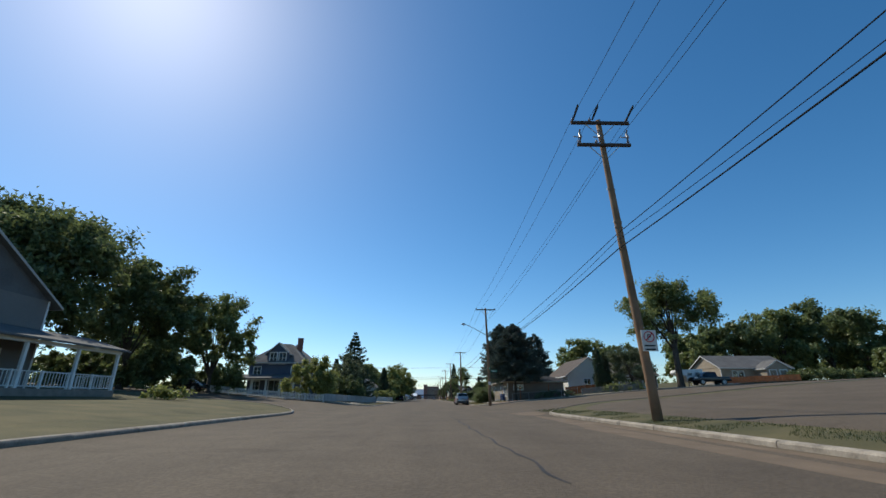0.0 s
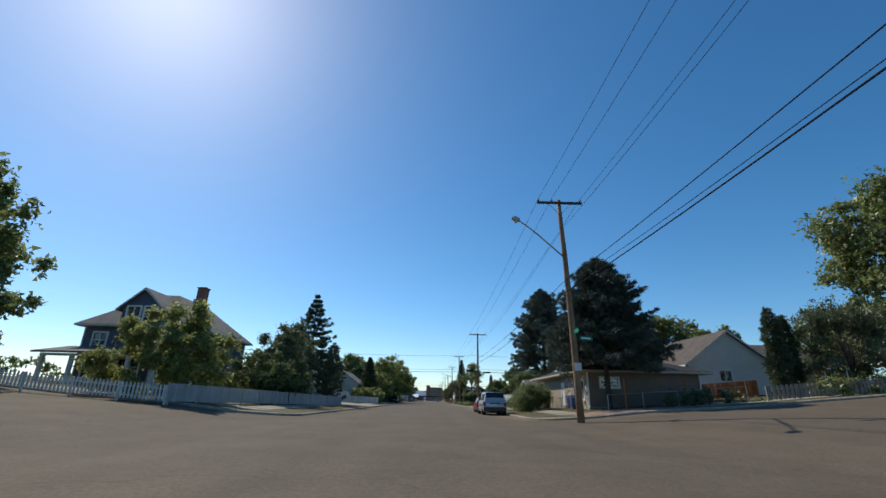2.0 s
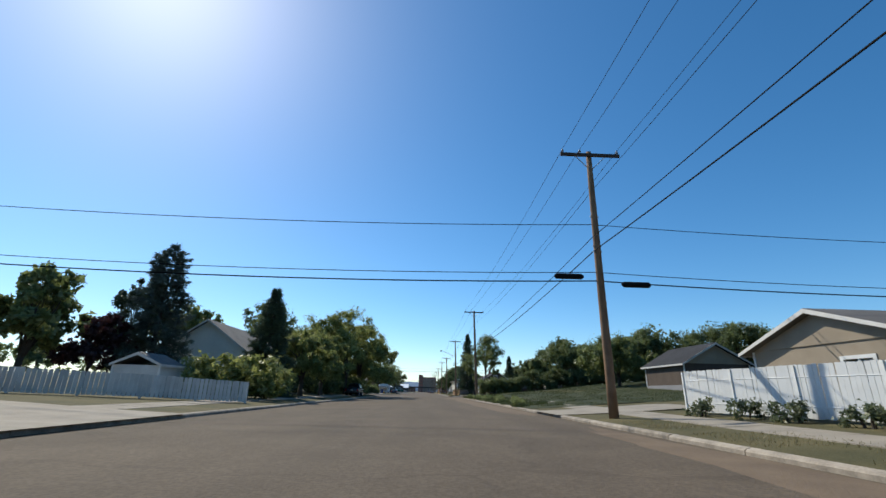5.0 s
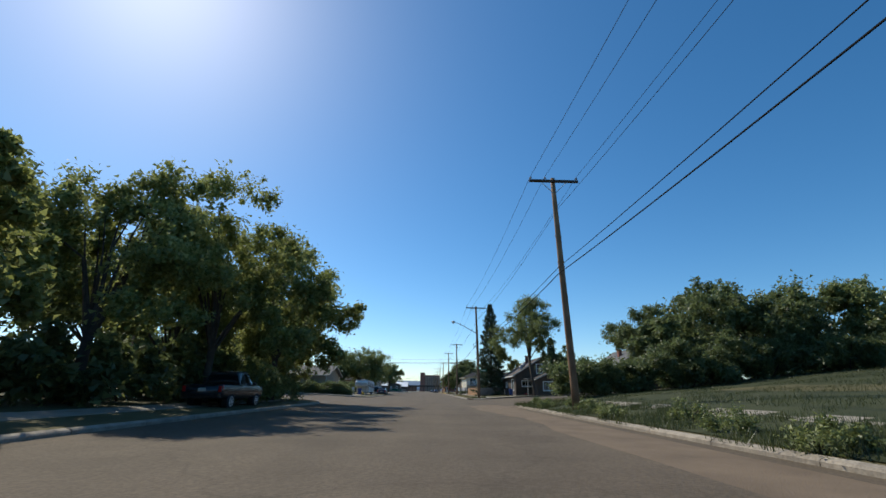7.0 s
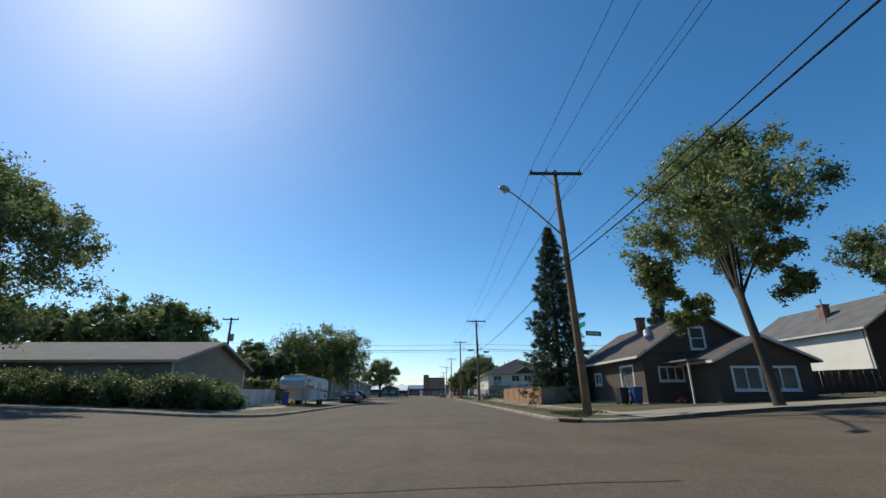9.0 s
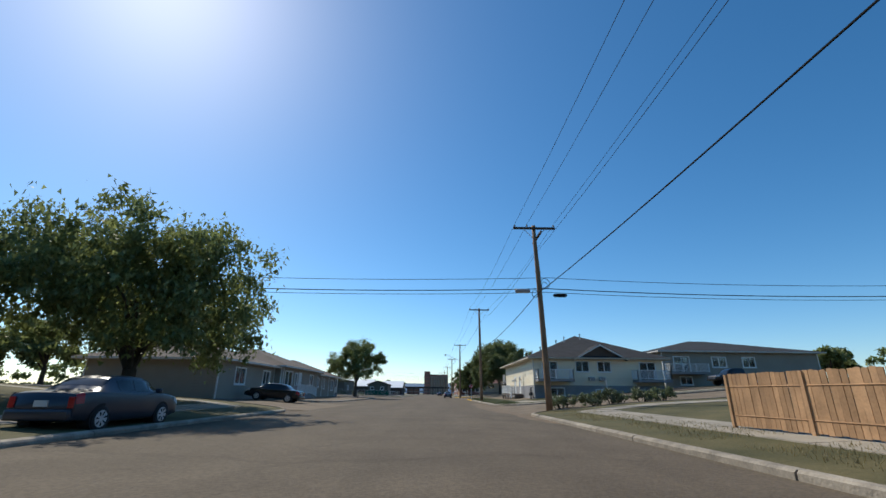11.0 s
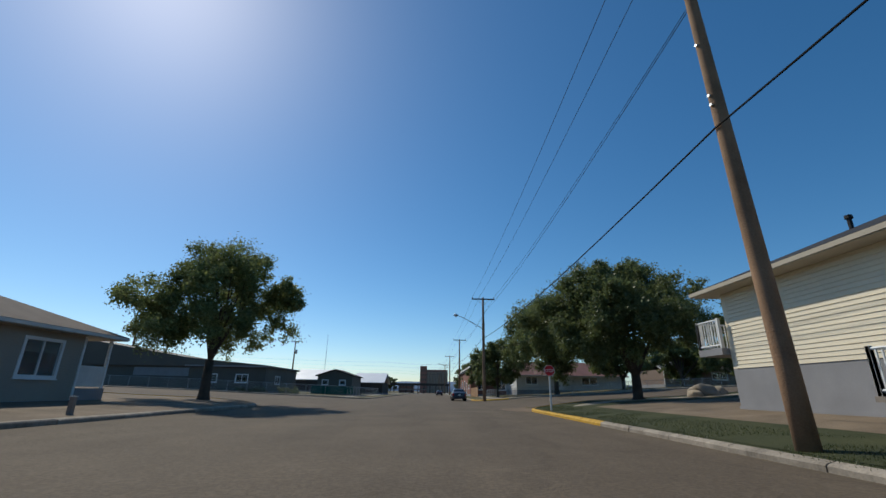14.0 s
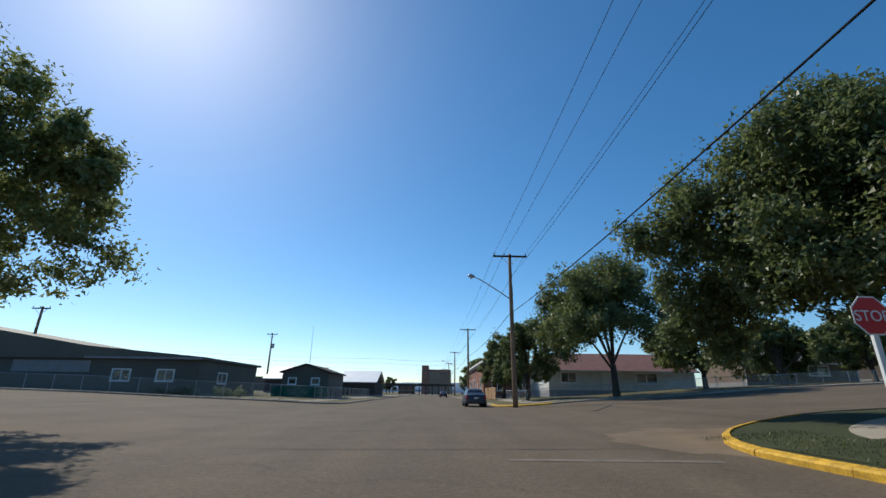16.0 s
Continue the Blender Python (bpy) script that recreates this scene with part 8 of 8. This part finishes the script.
part("gallery", boxed(-3.6, 11.0, 588, 600, 14.2, 15.6, 0.05), TOWER_RED, t)
for k in range(7):
    bm = bmesh.new()
    tube(bm, [(-2.6 + k * 2.05, 584.2, -1), (-2.6 + k * 2.05, 584.2, 13.6)], 1.0, 14)
    part("silo", bm, TOWER_CON, t)
for k in range(3):
    for q in range(5):
        part("window", boxed(-7.6 + k * 1.4, -6.9 + k * 1.4, 582.94, 583.0, 2 + q * 3.0, 3.4 + q * 3.0), SID_DARK, t)
c = thing("trestle", "long timber trestle crossing behind the street's end", "bridge")
part("deck", boxed(-60, 9, 492, 495, 3.7, 4.7), DARK_WOOD, c)
for k in range(24):
    part("post", boxed(-59 + k * 2.9, -58.6 + k * 2.9, 492.2, 492.6, -0.5, 3.7), DARK_WOOD, c)
part("lower_rail", boxed(-60, 9, 492.1, 492.3, 1.7, 2.1), TOWER_CON, c)
for i, (x, y, w_, d_, hh, m_) in enumerate([(-34, 470, 16, 10, 3.2, SID_DARK), (-14, 520, 8, 10, 3.4, RUST), (24, 480, 18, 14, 4, OFF_WHITE), (-60, 440, 20, 12, 4, STUCCO_TAUPE), (-30, 425, 10, 8, 2.6, OFF_WHITE), (26, 420, 14, 10, 3, STUCCO_TAN)]):
    h = house("depot", "low flat-roofed depot building by the tracks", x - w_ / 2, x + w_ / 2, y, y + d_, up(x, y), hh, m_, category="building", trim=False)
    part("roof", boxed(x - w_ / 2 - .3, x + w_ / 2 + .3, y - .3, y + d_ + .3, up(x, y) + hh, up(x, y) + hh + 0.4), SHINGLE_GREY, h)
rr = random.Random(9)
for i in range(26):
    x = rr.choice((-1, 1)) * rr.uniform(16, 140)
    tree(x, rr.uniform(400, 620), rr.uniform(6, 10), rr.uniform(4, 7), 300 + i, LEAF_DARK, 0.3, 0.1, "leafy dark-green tree beside the depots", 40, 60, 0.5)
for i in range(16):
    x = rr.choice((-1, 1)) * rr.uniform(62, 120)
    tree(x, rr.uniform(90, 330), rr.uniform(10, 15), rr.uniform(5, 8), 330 + i, LEAF_DARK if i % 2 else LEAF, 0.3, 0.1, "leafy green tree in a fenced yard", 60, 80, 0.42)
car("sedan", "dark sedan standing on the street", 2.2, 400, 0, PAINT_BLUE, SEDAN, wheel_at=(0.85, 3.5))


def tree_belt(name, label, pts, height, seed, mat=LEAF_DARK):
    """A far wood: one uncountable mass of foliage."""
    rng = np.random.default_rng(seed)
    cen = []
    for (xa, ya), (xb, yb) in zip(pts, pts[1:]):
        n = int(math.dist((xa, ya), (xb, yb)) / 1.6)
        for i in range(n):
            u = rng.random()
            x, y = xa + (xb - xa) * u + rng.normal() * 3, ya + (yb - ya) * u + rng.normal() * 4
            hh = height * (0.55 + 0.45 * (0.5 + noise.noise((x * 0.03, y * 0.03, seed))))
            cen.append((x, y, float(rise(x, y)) + hh * rng.random() ** 0.7))
    V, F = leaves(rng, np.array(cen), rng.uniform(1.4, 3.0, len(cen)), 50, 0.75)
    tagged(raw(name, V, F, mat), label, "woods", kind="stuff")


tree_belt("far_trees", "belt of dark trees along the tracks", [(-500, 660), (-40, 640)], 9, 1)
tree_belt("far_trees", "belt of dark trees along the tracks", [(26, 640), (500, 660)], 9, 2)
tree_belt("far_trees", "row of trees in the yards beyond", [(-135, -40), (-140, 420)], 11, 3, LEAF)
tree_belt("far_trees", "row of trees in the yards beyond", [(135, -40), (140, 420)], 12, 4, LEAF)


# ---- storm drain and paving slabs ----
dr = thing("storm_drain", "rusty cast-iron storm drain set in the kerb", "drain", (5.62, 199.1, 0.0), -50)
part("hood", boxed(-0.5, 0.5, -0.06, 0.25, 0.12, 0.17, 0.02), KERB, dr)
# solid black box stands for the unlit opening behind the bars
part("mouth_shade", boxed(-0.45, 0.45, -0.03, 0.02, -0.02, 0.12), BLACK, dr)
for q in range(7):
    part("grate_bar", boxed(-0.42 + q * 0.135, -0.38 + q * 0.135, -0.07, -0.02, -0.02, 0.13, 0.008), RUST, dr)

srnd = random.Random(77)
for pv, ra, rb, _ in SLABS:
    n = len(ra)
    for i in range(n):
        j = (i + 1) % n
        mx, my = (ra[i][0] + rb[i][0]) / 2, (ra[i][1] + ra[j][1]) / 2
        if abs(mx) > 20 or not -2 < my < 345:
            continue
        a, b, c, d = Vector(ra[i]), Vector(ra[j]), Vector(rb[j]), Vector(rb[i])
        if (a - b).length < 1.15:
            continue
        m = (a + b + c + d) / 4
        tip = srnd.uniform(-0.006, 0.006)
        top = [q.lerp(m, 0.012) for q in (a, b, c, d)]
        zt = 0.138 + srnd.uniform(-0.006, 0.006)
        V = [(*q, up(*q, zt + (tip if e < 2 else -tip))) for e, q in enumerate(top)] + [(*q, up(*q, 0.05)) for q in top]
        raw("paving_slab", V, [(0, 1, 2, 3), (0, 4, 5, 1), (1, 5, 6, 2), (2, 6, 7, 3), (3, 7, 4, 0)], CONCRETE, pv)
